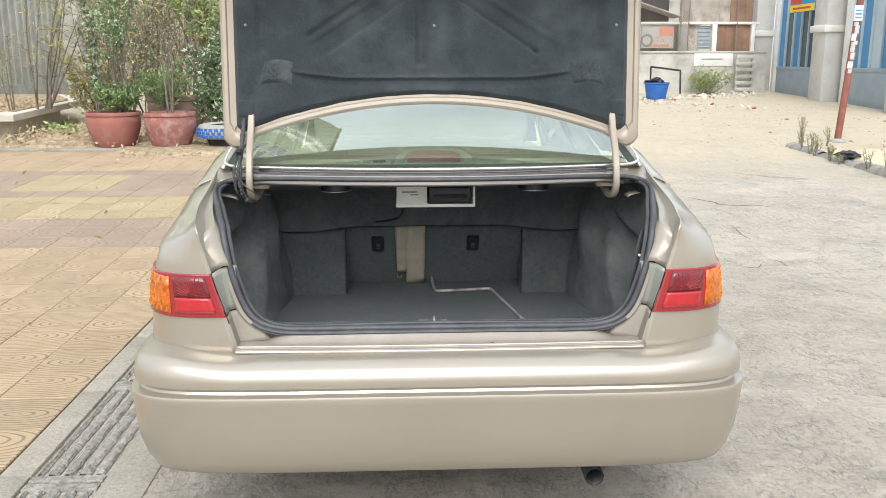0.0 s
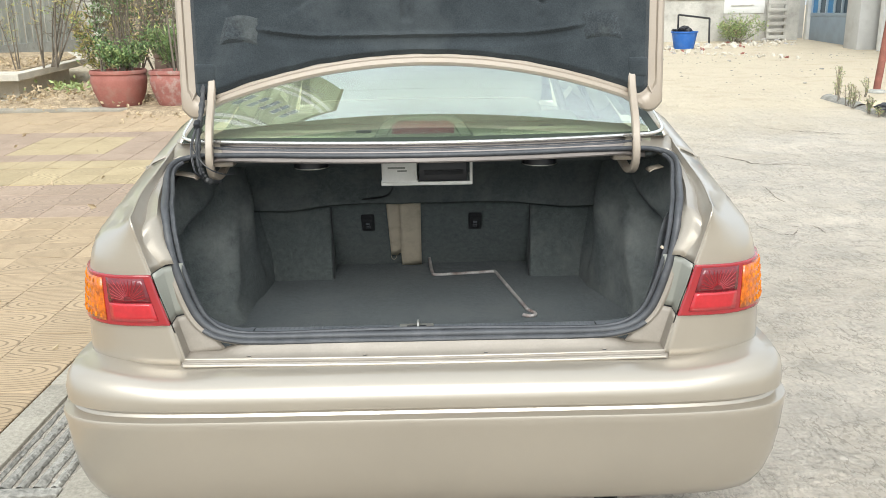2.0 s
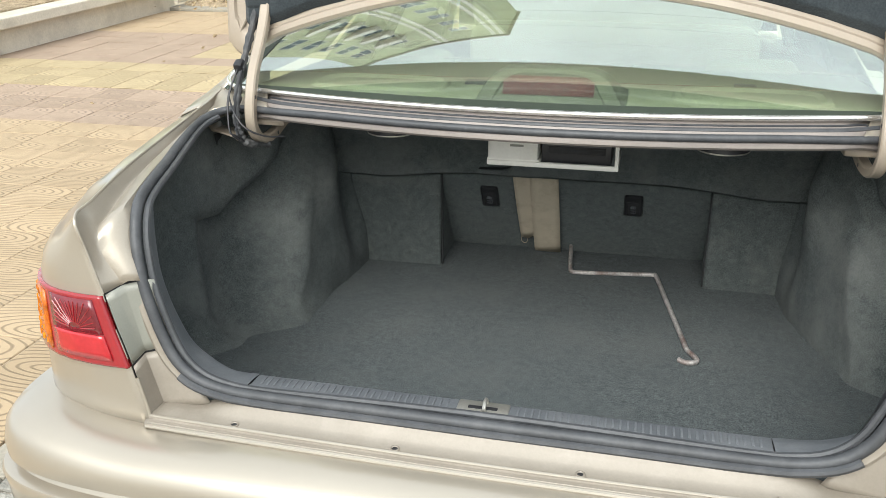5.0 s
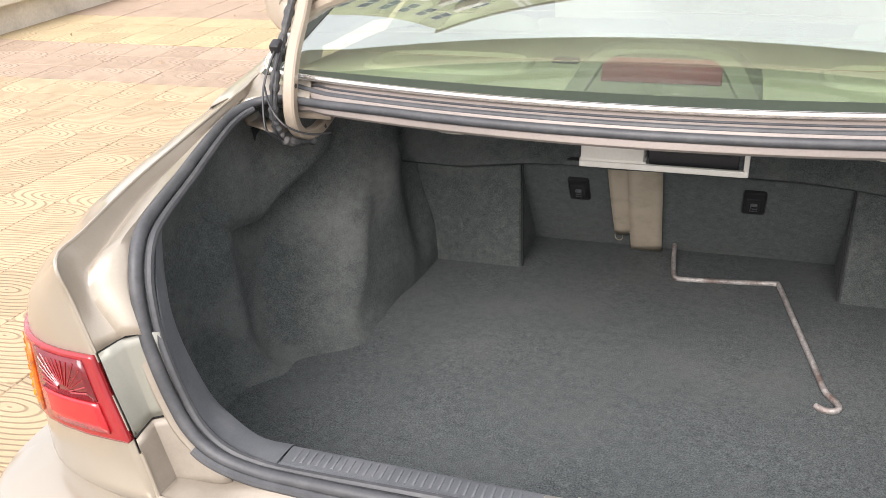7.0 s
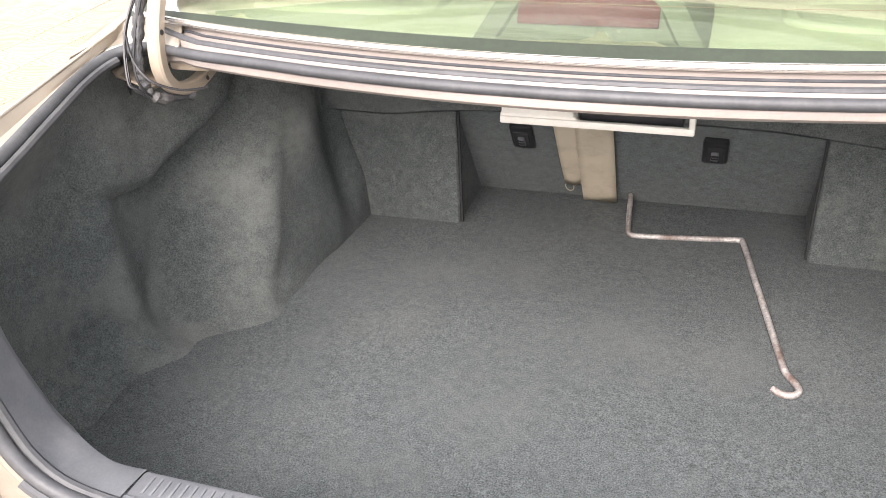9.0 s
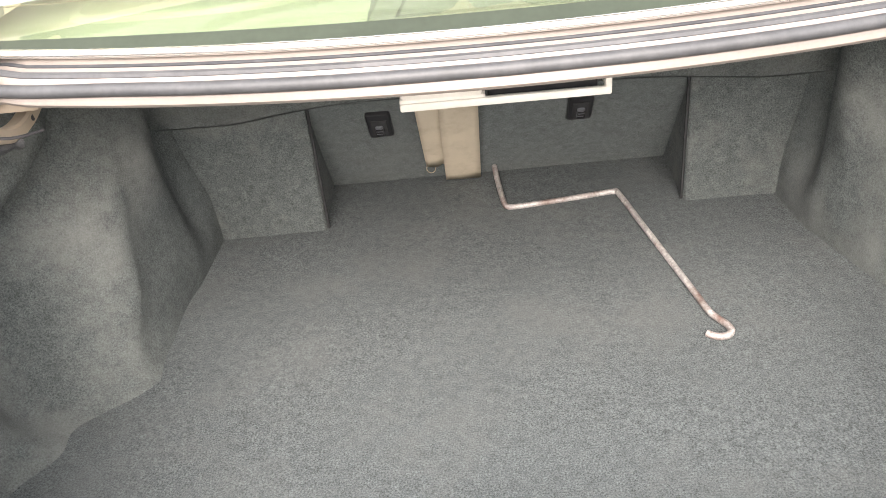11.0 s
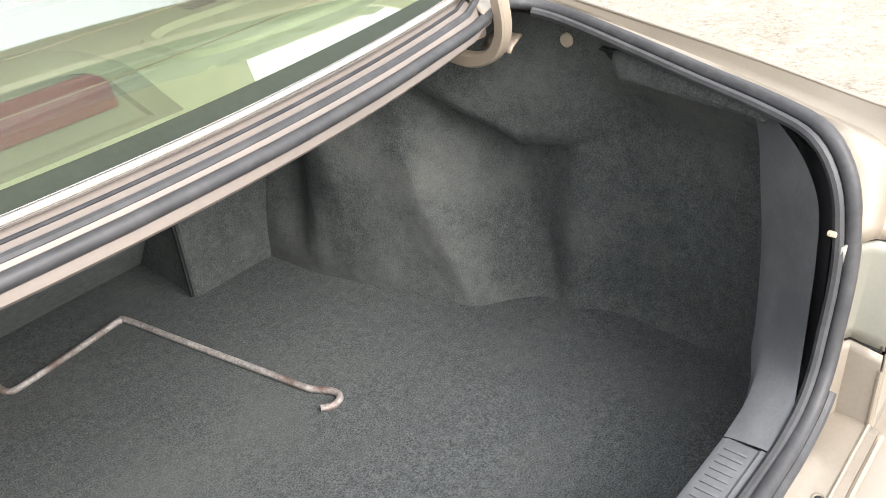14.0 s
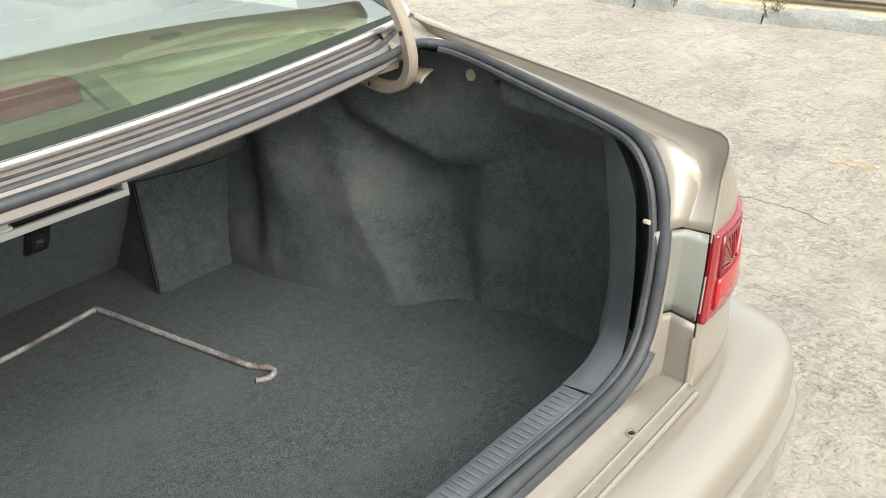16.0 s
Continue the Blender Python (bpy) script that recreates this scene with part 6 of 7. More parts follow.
# grey sheet fence on its plinth behind the planter
fence = thing("sheet_fence", (-8.97, 17, 0.4), "grey vertical sheet fence on a low concrete wall", "fence")
fa, fb = Vector((-8.95, 14.5, 0)), Vector((-9.0, 20.8, 0))
fd = (fb - fa).normalized()
fn = Vector((fd.y, -fd.x, 0))
bm = bmesh.new()
rows = []
for o, z in ((0.09, 0.3), (0.09, 0.78), (-0.09, 0.78), (-0.09, 0.3)):
    rows.append([fa + fd * t + fn * o + Vector((0, 0, z + gz(0, 17) - 0.33)) for t in np.linspace(-3, 6.3, 12)])
part("plinth", grid(rows, close_v=True), CONC, fence, smooth=False)
for k in range(26):
    c = fa + fd * (-2.9 + 0.36 * k) + Vector((0, 0, 0.40 + gz(0, 17)))
    m = Matrix.Translation(c + Vector((0, 0, 1.4))) @ Matrix.Rotation(math.atan2(fd.y, fd.x), 4, "Z")
    part("fence_slat", box((0.25, 0.06, 2.8), m=m, round_=0.025, seg=1), FENCE, fence)
for h in (2.9,):
    part("fence_rail", tube([fa + fd * -3 + Vector((0, 0, h + 0.2)) - fn * 0.04, fa + fd * 6.3 + Vector((0, 0, h + 0.2)) - fn * 0.04], 0.03, 6), FENCE, fence)
post = finish("gate_post", box((0.42, 0.42, 3.6), (-8.78, 21.15, 2.1), round_=0.02), WALL, smooth=False)
tagged(post, "dark weathered gate post at the fence's end", "post", kind="structure")

# pots
def pot(name, at, r, h, material, label, seed):
    root = thing(name, at, label, "flower pot", "pots in the yard")
    prof = [(0.0, 0.0), (r * 0.66, 0.0), (r * 0.69, h * 0.02), (r * 0.80, h * 0.2), (r * 0.92, h * 0.45), (r * 0.985, h * 0.68), (r * 0.985, h * 0.78), (r * 0.955, h * 0.86), (r * 0.95, h * 0.88), (r * 0.995, h * 0.90), (r * 1.005, h * 0.95), (r * 0.985, h), (r * 0.92, h * 0.995), (r * 0.90, h * 0.90)]
    part("pot_body", lathe(prof, 36, at, wobble=0.006), material, root)
    part("pot_soil", lathe([(0.0, h * 0.93), (r * 0.5, h * 0.925), (r * 0.905, h * 0.90)], 24, at), SOIL, root)
    return root


p1, p2, p3 = (-4.24, 10.10, gz(0, 10.1) + 0.03), (-3.42, 9.98, gz(0, 9.98) + 0.03), (-3.66, 11.3, gz(0, 11.3))
pot("flower_pot", p1, 0.375, 0.50, TERRA, "large faded terracotta pot holding a variegated shrub", 1)
pot("flower_pot", p2, 0.355, 0.50, STAINED, "stained faded terracotta pot with a thin dry shrub", 2)
pot("flower_pot", p3, 0.44, 0.66, BROWNPOT, "wide dark brown pot behind the terracotta ones", 3)
bush("variegated_shrub", (-4.43, 10.1, p1[2] + 0.46), 1.95, 0.17, 6, 12, 0.034, (("pale", 0.5), ("deep", 0.25), ("green", 0.25)), 11, "slender white-edged shrub growing in a terracotta pot", thin=0.010)
bush("leafy_shrub", (-4.12, 10.1, p1[2] + 0.46), 1.9, 0.44, 9, 11, 0.032, (("deep", 0.40), ("green", 0.42), ("pale", 0.18)), 18, "fine-leaved grey-green shrub in a terracotta pot", bare=0.50, thin=0.010)
bush("low_shrub", (p1[0] + 0.08, p1[1] - 0.05, p1[2] + 0.46), 0.40, 0.44, 9, 9, 0.034, (("green", 0.45), ("deep", 0.3), ("lime", 0.25)), 12, "low leafy green plant in a terracotta pot", bare=0.0, thin=0.008)
bush("thin_shrub", (p2[0] + 0.03, p2[1], p2[2] + 0.46), 1.25, 0.22, 3, 2, 0.020, (("pale", 0.6), ("green", 0.4)), 13, "nearly bare pale-stemmed shrub in a stained terracotta pot", bare=0.4, length=2.5, thin=0.016)
bush("spiky_plant", (-3.62, 10.6, p2[2] + 0.46), 0.62, 0.34, 12, 4, 0.020, (("green", 0.5), ("lime", 0.3), ("deep", 0.2)), 19, "spiky long-leaved green plant behind the pots", length=8.0, bare=0.0, thin=0.006)
bush("dark_shrub", (-3.02, 11.2, gz(0, 11.2)), 1.55, 0.50, 13, 9, 0.048, (("deep", 0.6), ("green", 0.15), ("pale", 0.25)), 14, "dark glossy green shrub with white flowers behind the pots", bare=0.05)
bush("bright_shrub", (-3.45, 12.7, gz(0, 12.7)), 3.0, 0.85, 12, 11, 0.06, (("lime", 0.5), ("green", 0.4), ("yellow", 0.1)), 24, "tall bright green shrub behind the pots", bare=0.62, thin=0.012)
bush("bamboo_clump", (-5.95, 11.95, gz(0, 11.9) + 0.41), 2.4, 0.62, 9, 4, 0.020, (("yellow", 0.5), ("lime", 0.3), ("dry", 0.2)), 15, "yellowing thin bamboo clump in the planter", "bamboo", bare=0.35, length=6.0, lean=0.16, thin=0.013)
bush("bamboo_clump", (-6.30, 11.65, gz(0, 11.6) + 0.41), 1.1, 0.28, 3, 2, 0.016, (("yellow", 0.5), ("lime", 0.3), ("dry", 0.2)), 16, "small sparse bamboo shoots in the planter", "bamboo", bare=0.45, length=5.0, thin=0.010)
bush("dry_bush", (-5.35, 13.2, gz(0, 13.2)), 1.1, 0.65, 12, 6, 0.040, (("yellow", 0.5), ("dry", 0.25), ("green", 0.25)), 17, "dry yellow-green undergrowth beside the planter", bare=0.0, length=3.5)
for k, (x, y, h, r) in enumerate(((-4.9, 14.2, 3.0, 1.0), (-2.4, 14.0, 3.0, 1.2), (-6.4, 16.2, 3.0, 1.2))):
    bush("shrub", (x, y, gz(0, y)), h, r, 12, 7, 0.05, (("green", 0.42), ("yellow", 0.18), ("deep", 0.25), ("dry", 0.15)), 20 + k, "tall loose green shrub with dry twigs", bare=0.35)
for k, (x, y, h, r) in enumerate(((-4.2, 12.3, 2.3, 0.75), (-3.9, 13.6, 2.6, 1.0), (-5.0, 12.9, 2.2, 0.8), (-2.6, 12.9, 2.4, 0.9), (-4.6, 15.6, 3.0, 1.3))):
    bush("dry_shrub", (x, y, gz(0, y)), h, r, 20, 1, 0.040, (("dry", 0.55), ("yellow", 0.25), ("green", 0.2)), 80 + k, "tangled leafless shrub of brown twigs", bare=0.05, thin=0.011)
YARDWALL = mat("brown_stained_wall", (0.27, 0.235, 0.175), 0.92, 0, 0.2, 1.5, 40, 0.4, dirt=(0.16, 0.14, 0.09), dirt_amount=0.7, dirt_scale=1.2)
hedge_wall = finish("wall_yard", box((20, 0.2, 3.6), (-6.0, 22.0, 2.1)), YARDWALL, smooth=False)
tagged(hedge_wall, "weathered yard wall behind the shrubs", "wall", kind="structure")
# tall pale house beyond the yard wall, and a lattice mast at its corner; the rear window mirrors both
PALEGREEN = mat("pale_green_render", (0.40, 0.43, 0.30), 0.9, 0, 0.08, 0.5, 20, 0.2, dirt=(0.28, 0.30, 0.20), dirt_amount=0.4, dirt_scale=0.6)
house = thing("apartment_house", (-15, 27, gz(0, 24)), "tall pale green rendered house with white bands", "house")
part("wall", box((13.0, 7.0, 38.0), (-15.4, 27.0, 18.9), round_=0.03, seg=1), PALEGREEN, house, smooth=False)
part("roof", box((13.6, 7.6, 0.3), (-15.4, 27.0, 38.05), round_=0.05, seg=1), CONC, house, smooth=False)
for x in (-9.25, -9.9, -14.0, -14.6):
    part("white_band", box((0.30, 0.12, 37.6), (x, 23.46, 19.0)), WHITEP, house)
for f in range(11):
    for x in (-12.0, -17.0, -20.0):
        z = 2.6 + 3.1 * f
        w = part("window", box((1.5, 0.10, 1.5), (x, 23.47, z), round_=0.01, seg=1), WHITEP, house, "white framed window")
        for q in (-0.36, 0.36):
            part("pane", box((0.62, 0.03, 1.3), (x + q, 23.41, z)), DARKPANE, w)
for f in range(10):
    part("balcony", box((2.2, 1.0, 0.9), (-17.0, 23.0, 4.2 + 3.1 * f), round_=0.02, seg=1), WHITEP, house)
mast = thing("lattice_mast", (-8.3, 22.6, gz(0, 22.6)), "thin steel lattice mast with short arms", "mast")
for dx in (-0.16, 0.16):
    part("mast_leg", tube([(-8.3 + dx, 22.6, 0.5), (-8.3 + dx, 22.6, 30.0)], 0.05, 6), FENCE, mast)
for k in range(40):
    part("mast_brace", tube([(-8.46, 22.6, 1.0 + 0.7 * k), (-8.14, 22.6, 1.35 + 0.7 * k)], 0.018, 5), FENCE, mast)
for k in range(9):
    part("mast_arm", tube([(-8.75, 22.6, 9.0 + 2.1 * k), (-7.7, 22.6, 9.2 + 2.1 * k)], 0.03, 5), FENCE, mast)
# planter weeds seen over the ledge
for k, (x, y) in enumerate(((-6.7, 5.2), (-6.9, 6.6), (-6.75, 7.9), (-6.85, 8.8))):
    bush("planter_plant", (x, y, gz(0, y) + 0.40), 0.50, 0.40, 9, 8, 0.035, (("lime", 0.5), ("yellow", 0.35), ("green", 0.15)), 30 + k, "small green and dry plants in the planter", bare=0.0, thin=0.006)

# blue and white chequered tyre planter
tyrep = thing("tyre_planter", (-2.62, 10.0, gz(0, 10)), "blue and white chequered tyre planter on a dark base", "planter")
zt = gz(0, 10)
part("tyre_soil", lathe([(0.0, 0.34), (0.2, 0.335), (0.25, 0.33)], 24, (-2.62, 10.0, zt)), SOIL, tyrep)
part("dark_base", lathe([(0.0, 0.0), (0.26, 0.0), (0.30, 0.16), (0.0, 0.16)], 24, (-2.62, 10.0, zt)), TYRE, tyrep)
part("tyre", lathe([(0.22, 0.17), (0.36, 0.165), (0.42, 0.20), (0.43, 0.28), (0.40, 0.35), (0.33, 0.37), (0.24, 0.35)], 40, (-2.62, 10.0, zt)), CONC, tyrep)
for r_, h in ((0.432, 0.21), (0.436, 0.255), (0.43, 0.30)):
    for k in range(32):
        a = 2 * math.pi * (k + 0.5 * (h > 0.22 and h < 0.27)) / 32
        m = Matrix.Translation((-2.62 + r_ * math.cos(a), 10.0 + r_ * math.sin(a), zt + h)) @ Matrix.Rotation(a, 4, "Z")
        part("blue_check", box((0.012, 0.05, 0.036), m=m), BLUE, tyrep)

# dirt and leaf mould heaped between the pots and the planter
for k, (x0, y0, rx, ry, h) in enumerate(((-5.0, 10.35, 0.75, 0.55, 0.11), (-2.9, 9.75, 1.3, 0.55, 0.03), (-3.85, 10.6, 1.0, 0.6, 0.06), (-5.7, 10.35, 0.7, 0.45, 0.05), (-5.2, 11.3, 0.8, 0.75, 0.16), (-4.6, 12.6, 1.5, 1.1, 0.10), (-5.3, 13.6, 0.8, 1.2, 0.12))):
    rows = []
    for r_ in (0.0, 0.25, 0.5, 0.7, 0.85, 1.0):
        row = []
        for a in np.linspace(0, 2 * math.pi, 36, endpoint=False):
            q = r_ * (1 + 0.22 * noise.noise((math.cos(a) * 2, math.sin(a) * 2, k)))
            x, y = x0 + rx * q * math.cos(a), y0 + ry * q * math.sin(a)
            row.append((x, y, gz(x, y) + 0.055 + h * (1 - r_ ** 1.6) + 0.018 * noise.noise((x * 7, y * 7, k)) * (1 - r_) - 0.06 * (r_ == 1.0)))
        rows.append(row)
    tagged(finish("dirt_heap", grid(rows, close_u=True), LITTER), "brown dirt and leaf mould heaped on the yard", "dirt", kind="stuff")

# fallen leaves
rl = random.Random(5)
spots = []
for _ in range(1500):
    x, y = rl.uniform(-6.0, -1.7), rl.gauss(10.5, 0.45)
    if rl.random() < 0.35:
        x, y = rl.uniform(-5.9, -4.7), rl.gauss(10.8, 0.45)
    spots.append((x, y, gz(x, y) + 0.09 + abs(rl.gauss(0, 0.05))))
for _ in range(45):
    x, y = rl.uniform(-5.5, -1.7), rl.uniform(1.0, 9.0)
    spots.append((x, y, gz(x, y) + 0.02))
for _ in range(700):
    x, y = rl.uniform(-7.6, -6.25), rl.uniform(11.6, 13.8)
    spots.append((x, y, gz(x, y) + 0.425))
for _ in range(500):
    x, y = rl.uniform(-3.9, -1.8), rl.gauss(9.7, 0.35)
    spots.append((x, y, gz(x, y) + 0.03))
litter = new("leaf_litter")
tagged(litter, "brown fallen leaves strewn round the pots", "leaves", kind="stuff")
leaf_mesh("fallen_leaves", spots, 0.045, LEAF["dry"], litter, rl, up=-0.2, length=1.8)
spots = [(rl.gauss(-5.25, 0.2), rl.gauss(11.0, 0.15), gz(0, 11.0) + 0.17 + abs(rl.gauss(0, 0.07))) for _ in range(110)]
leaf_mesh("green_cuttings", spots, 0.06, LEAF["lime"], litter, rl, up=-0.1)

# ---- right side: kerb, pole, back wall, doors ----
kerb = thing("kerb", (5.5, 3, 0), "low crumbling concrete kerb along the lane", "kerb")
kerb["kind"] = "structure"
for k in range(12):
    y0 = -2.0 + k * 1.0
    bm = bmesh.new()
    rows = []
    for y in np.linspace(y0 + 0.006, y0 + 0.994, 14):
        low = 0.02 * (k % 3 == 1) + 0.035 * sstep(y, 6.0, 10.0)
        rows.append([(5.50 + x + 0.025 * noise.noise((x * 9, y * 6, k)), y, gz(0, y) + max(-0.03, z - low + 0.035 * noise.noise((x * 14, y * 7, k + z)))) for x, z in ((-0.11, -0.06), (-0.085, 0.03), (-0.05, 0.075), (0.0, 0.088), (0.05, 0.085), (0.09, 0.05), (0.11, -0.06))])
    part("kerb_stone", grid(rows, bm), CONC if k < 8 else DRAIN, kerb)
SANDY = mat("sandy_ground", (0.58, 0.49, 0.35), 0.95, 0, 0.12, 1.5, 40, 0.6, spec=0.15, dirt=(0.42, 0.345, 0.24), dirt_amount=0.5, dirt_scale=1.5, speck=0.12)
rows = [[(x, y, gz(0, y) + (0.075 - 0.10 * max(0.0, min(1.0, (y - 8.6) / 1.3)) + 0.015 * noise.noise((x * 1.5, y * 1.5, 0)) if x > 5.5 else -0.06)) for x in (5.49, 5.57, 6.2, 7.0, 8.0, 9.0, 10.0, 12.0)] for y in (-6, -3, -1, 0, 1, 2, 3, 4, 5, 6, 7, 8, 9, 9.6, 10.0)]
tagged(finish("verge", grid(rows), SANDY), "bare sandy verge behind the kerb", "verge", kind="structure")
stack = thing("plank_stack", (6.2, 1.2, 0.1), "grey weathered planks lying behind the kerb", "planks")
for k in range(4):
    part("plank", box((0.13, 3.4, 0.03), m=Matrix.Translation((5.78 + 0.16 * k, 0.9 + 0.05 * k, 0.155 + 0.004 * k)) @ Matrix.Rotation(0.03, 4, "Z"), round_=0.004), WALL, stack)

px, py = 6.42, 10.45


def post_axis(z):
    """The post leans towards the houses."""
    return px + 0.070 * (z - gz(0, py)), py


pole = thing("signpost", (px, py, gz(0, py)), "leaning rusty red post with torn notices stuck on it", "post")
part("post_shaft", tube([(*post_axis(z), z) for z in (gz(0, py) - 0.02, 0.8, 1.6, 3.6)], 0.050, 14), RUST, pole)
part("post_foot", lathe([(0.0, 0.0), (0.13, 0.0), (0.12, 0.03), (0.05, 0.05)], 14, (px, py, gz(0, py)), wobble=0.02), CONC, pole)
for k, (z, h, a) in enumerate(((1.40, 0.10, -2.0), (1.53, 0.10, -1.7), (1.66, 0.14, -1.9), (1.80, 0.10, -2.3), (1.91, 0.12, -1.5), (1.31, 0.06, -1.7), (1.72, 0.05, -1.2), (1.99, 0.06, -2.1))):
    rows = []
    for q in (-h / 2, 0.01 * (k % 2), h / 2):
        x0, y0 = post_axis(z + q)
        rows.append([(x0 + 0.0525 * math.cos(a + t), y0 + 0.0525 * math.sin(a + t), z + q) for t in np.linspace(-0.75 + 0.1 * (k % 2), 0.75 - 0.15 * (k % 3), 7)])
    part("notice", grid(rows), PAPER if k % 3 else WHITEP, pole)
part("blue_plate", box((0.13, 0.012, 0.22), (post_axis(2.14)[0] - 0.03, py - 0.060, 2.14), round_=0.003), WHITEP, pole)
for k in range(3):
    part("plate_bar", box((0.10, 0.004, 0.022), (post_axis(2.14)[0] - 0.03, py - 0.068, 2.08 + 0.05 * k)), SIGNBLUE, pole)


def crumple(at, size, seed):
    """A crumpled plastic bag."""
    bm = bmesh.new()
    bmesh.ops.create_icosphere(bm, subdivisions=4, radius=1.0)
    for v in bm.verts:
        q = v.co.copy()
        d = 1 + 0.45 * noise.noise(q * 1.7 + Vector((seed, 0, 0))) + 0.30 * abs(noise.noise(q * 4.0 + Vector((0, seed, 0)))) - 0.1
        v.co = Vector((q.x * d * size[0], q.y * d * size[1], max(q.z * d, -0.5) * size[2])) + Vector(at)
    return bm


bag = finish("black_bag", crumple((0, 0, 0.03), (0.14, 0.09, 0.055), 7), BLACK)
bag.matrix_world = Matrix.Translation((5.50, 8.35, gz(0, 8.35) + 0.07))
tagged(bag, "crumpled black plastic bag on the kerb", "bag")
for k, (x, y, h) in enumerate(((5.45, 9.5, 0.5), (5.55, 9.85, 0.28), (5.38, 9.0, 0.2), (5.35, 8.5, 0.2), (5.40, 7.2, 0.35), (5.46, 2.7, 0.16), (5.44, 1.95, 0.18), (5.8, 10.3, 0.45), (5.42, 9.2, 0.3), (5.5, 8.75, 0.16), (5.36, 8.25, 0.12), (5.44, 7.7, 0.25), (5.6, 7.4, 0.3), (5.40, 6.8, 0.2), (6.05, 10.0, 0.25), (5.62, 9.4, 0.22))):
    bush("weed", (x, y, gz(0, y)), h, 0.10, 4, 1, 0.012, (("lime", 0.5), ("dry", 0.4), ("green", 0.1)), 50 + k, "small dusty weeds along the kerb", "weed", bare=0.0, thin=0.004, length=3.0)

# facade along the lane's far side, with columns and blue doors
GF = gz(0, 18)
fac = thing("shop_house", (9.9, 18, GF), "plastered house front with white-ringed columns and blue metal doors", "house")
part("wall", box((0.25, 8.0, 5.0), (10.25, 17.0, GF + 2.2)), PLASTER, fac, smooth=False)
def column(y, w, x=9.72):
    c = part("column", box((0.50, w, 5.0), (x + 0.1, y, GF + 2.3), round_=0.01), PLASTER, fac)
    part("column_ring", box((0.60, w + 0.12, 0.16), (x + 0.08, y, GF + 1.66), round_=0.025), WHITEP, c)
    return c


column(22.05, 0.66)
column(17.95, 0.64)
column(14.55, 0.64)
BARBLUE = mat("pale_blue_bars", (0.42, 0.50, 0.56), 0.45, 0.1, 0.06, 4, 60, 0.05)


def door(y0, y1, kinds):
    """Metal double door: a plain foot panel, then tall panes between pale bars; kinds gives each pane its look from the far side on."""
    g, foot = gz(0, y0) - 0.02, 1.22
    ob = part("door", box((0.06, y1 - y0, foot - g), (9.98, (y0 + y1) / 2, (foot + g) / 2), round_=0.005), DOORGREY, fac, "blue-grey metal door with tall barred panes")
    for y in (y0 - 0.06, y1 + 0.06):
        part("door_frame", box((0.16, 0.14, 3.4), (9.94, y, g + 1.7), round_=0.006), WHITEP, ob)
    part("top_rail", box((0.07, y1 - y0, 0.10), (9.975, (y0 + y1) / 2, foot + 0.02), round_=0.006), DOORGREY, ob)
    n = len(kinds)
    w = (y1 - y0) / n
    for k, kind in enumerate(kinds):
        y = y1 - w * (k + 0.5)
        part("pane", box((0.014, w - 0.05, 2.5), (10.00, y, foot + 1.25)), {"b": DOORBLUE, "d": DARKPANE, "w": BARBLUE}[kind], ob)
    for k in range(n + 1):
        part("door_bar", box((0.06, 0.055, 2.5), (9.975, y1 - w * k, foot + 1.25), round_=0.006), BARBLUE, ob)
    part("lock_box", box((0.04, 0.05, 0.14), (9.945, y0 + w, foot - 0.12), round_=0.006), DOORGREY, ob)


door(18.50, 21.05, "bdbddd")
door(15.05, 17.20, "bbwbw")
sign = thing("hanging_sign", (9.56, 18.92, 2.6), "red, blue and yellow sign hanging over the doors", "sign")
part("sign_plate", box((0.03, 1.30, 0.62), (9.56, 18.92, 2.92), round_=0.006), SIGNBLUE, sign)
part("red_field", box((0.010, 0.60, 0.40), (9.542, 19.27, 3.02)), SIGNRED, sign)
part("yellow_band", box((0.012, 1.30, 0.17), (9.540, 18.92, 2.70)), YELLOW, sign)
part("lettering_bar", box((0.006, 0.95, 0.05), (9.532, 18.92, 2.70)), SIGNRED, sign)
part("sign_bracket", tube([(9.56, 18.92, 3.2), (9.56, 18.92, 3.35), (10.12, 18.92, 3.35)], 0.014, 6), WIRE, sign)

# back wall, netting and clutter
GB = gz(0, 20.6)
back = tagged(finish("wall_back", box((6.2, 0.16, 1.10), (6.5, 21.0, GB + 0.5), round_=0.01), WALL, smooth=False), "stained low concrete wall across the yard", "wall", kind="structure")
part("coping", box((6.2, 0.22, 0.05), (6.5, 21.0, GB + 1.075), round_=0.01), WALL, back)
part("wall_panel", box((1.05, 0.02, 0.34), (8.15, 20.912, 1.47), round_=0.004), WHITEP, back)
part("panel_bar", box((0.60, 0.03, 0.035), (8.10, 20.895, 1.50), round_=0.008), WALL, back)
STAINWALL = mat("mottled_render", (0.36, 0.32, 0.27), 0.92, 0, 0.2, 3, 40, 0.4, dirt=(0.20, 0.165, 0.13), dirt_amount=0.8, dirt_scale=4, speck=0.15)
shed = thing("lean_to_shed", (7.6, 21.3, GB + 1.1), "patched shed of grey posts, brown boards and mottled render", "shed")
part("beam", box((3.4, 0.14, 0.07), (7.7, 21.12, 2.43), round_=0.01), WHITEP, shed, "pale cross beam")
for x, w in ((6.14, 0.08), (7.33, 0.25), (8.19, 0.13), (9.24, 0.10)):
    part("shed_post", box((w, 0.14, 0.75), (x, 21.12, 2.03), round_=0.01), CONC if w > 0.2 else WHITEP, shed)
part("render_panel", box((0.36, 0.08, 0.74), (7.62, 21.20, 2.03)), STAINWALL, shed, "mottled grey-brown render")
part("render_panel", box((1.35, 0.08, 1.3), (7.95, 21.24, 3.11)), STAINWALL, shed, "mottled grey-brown render")
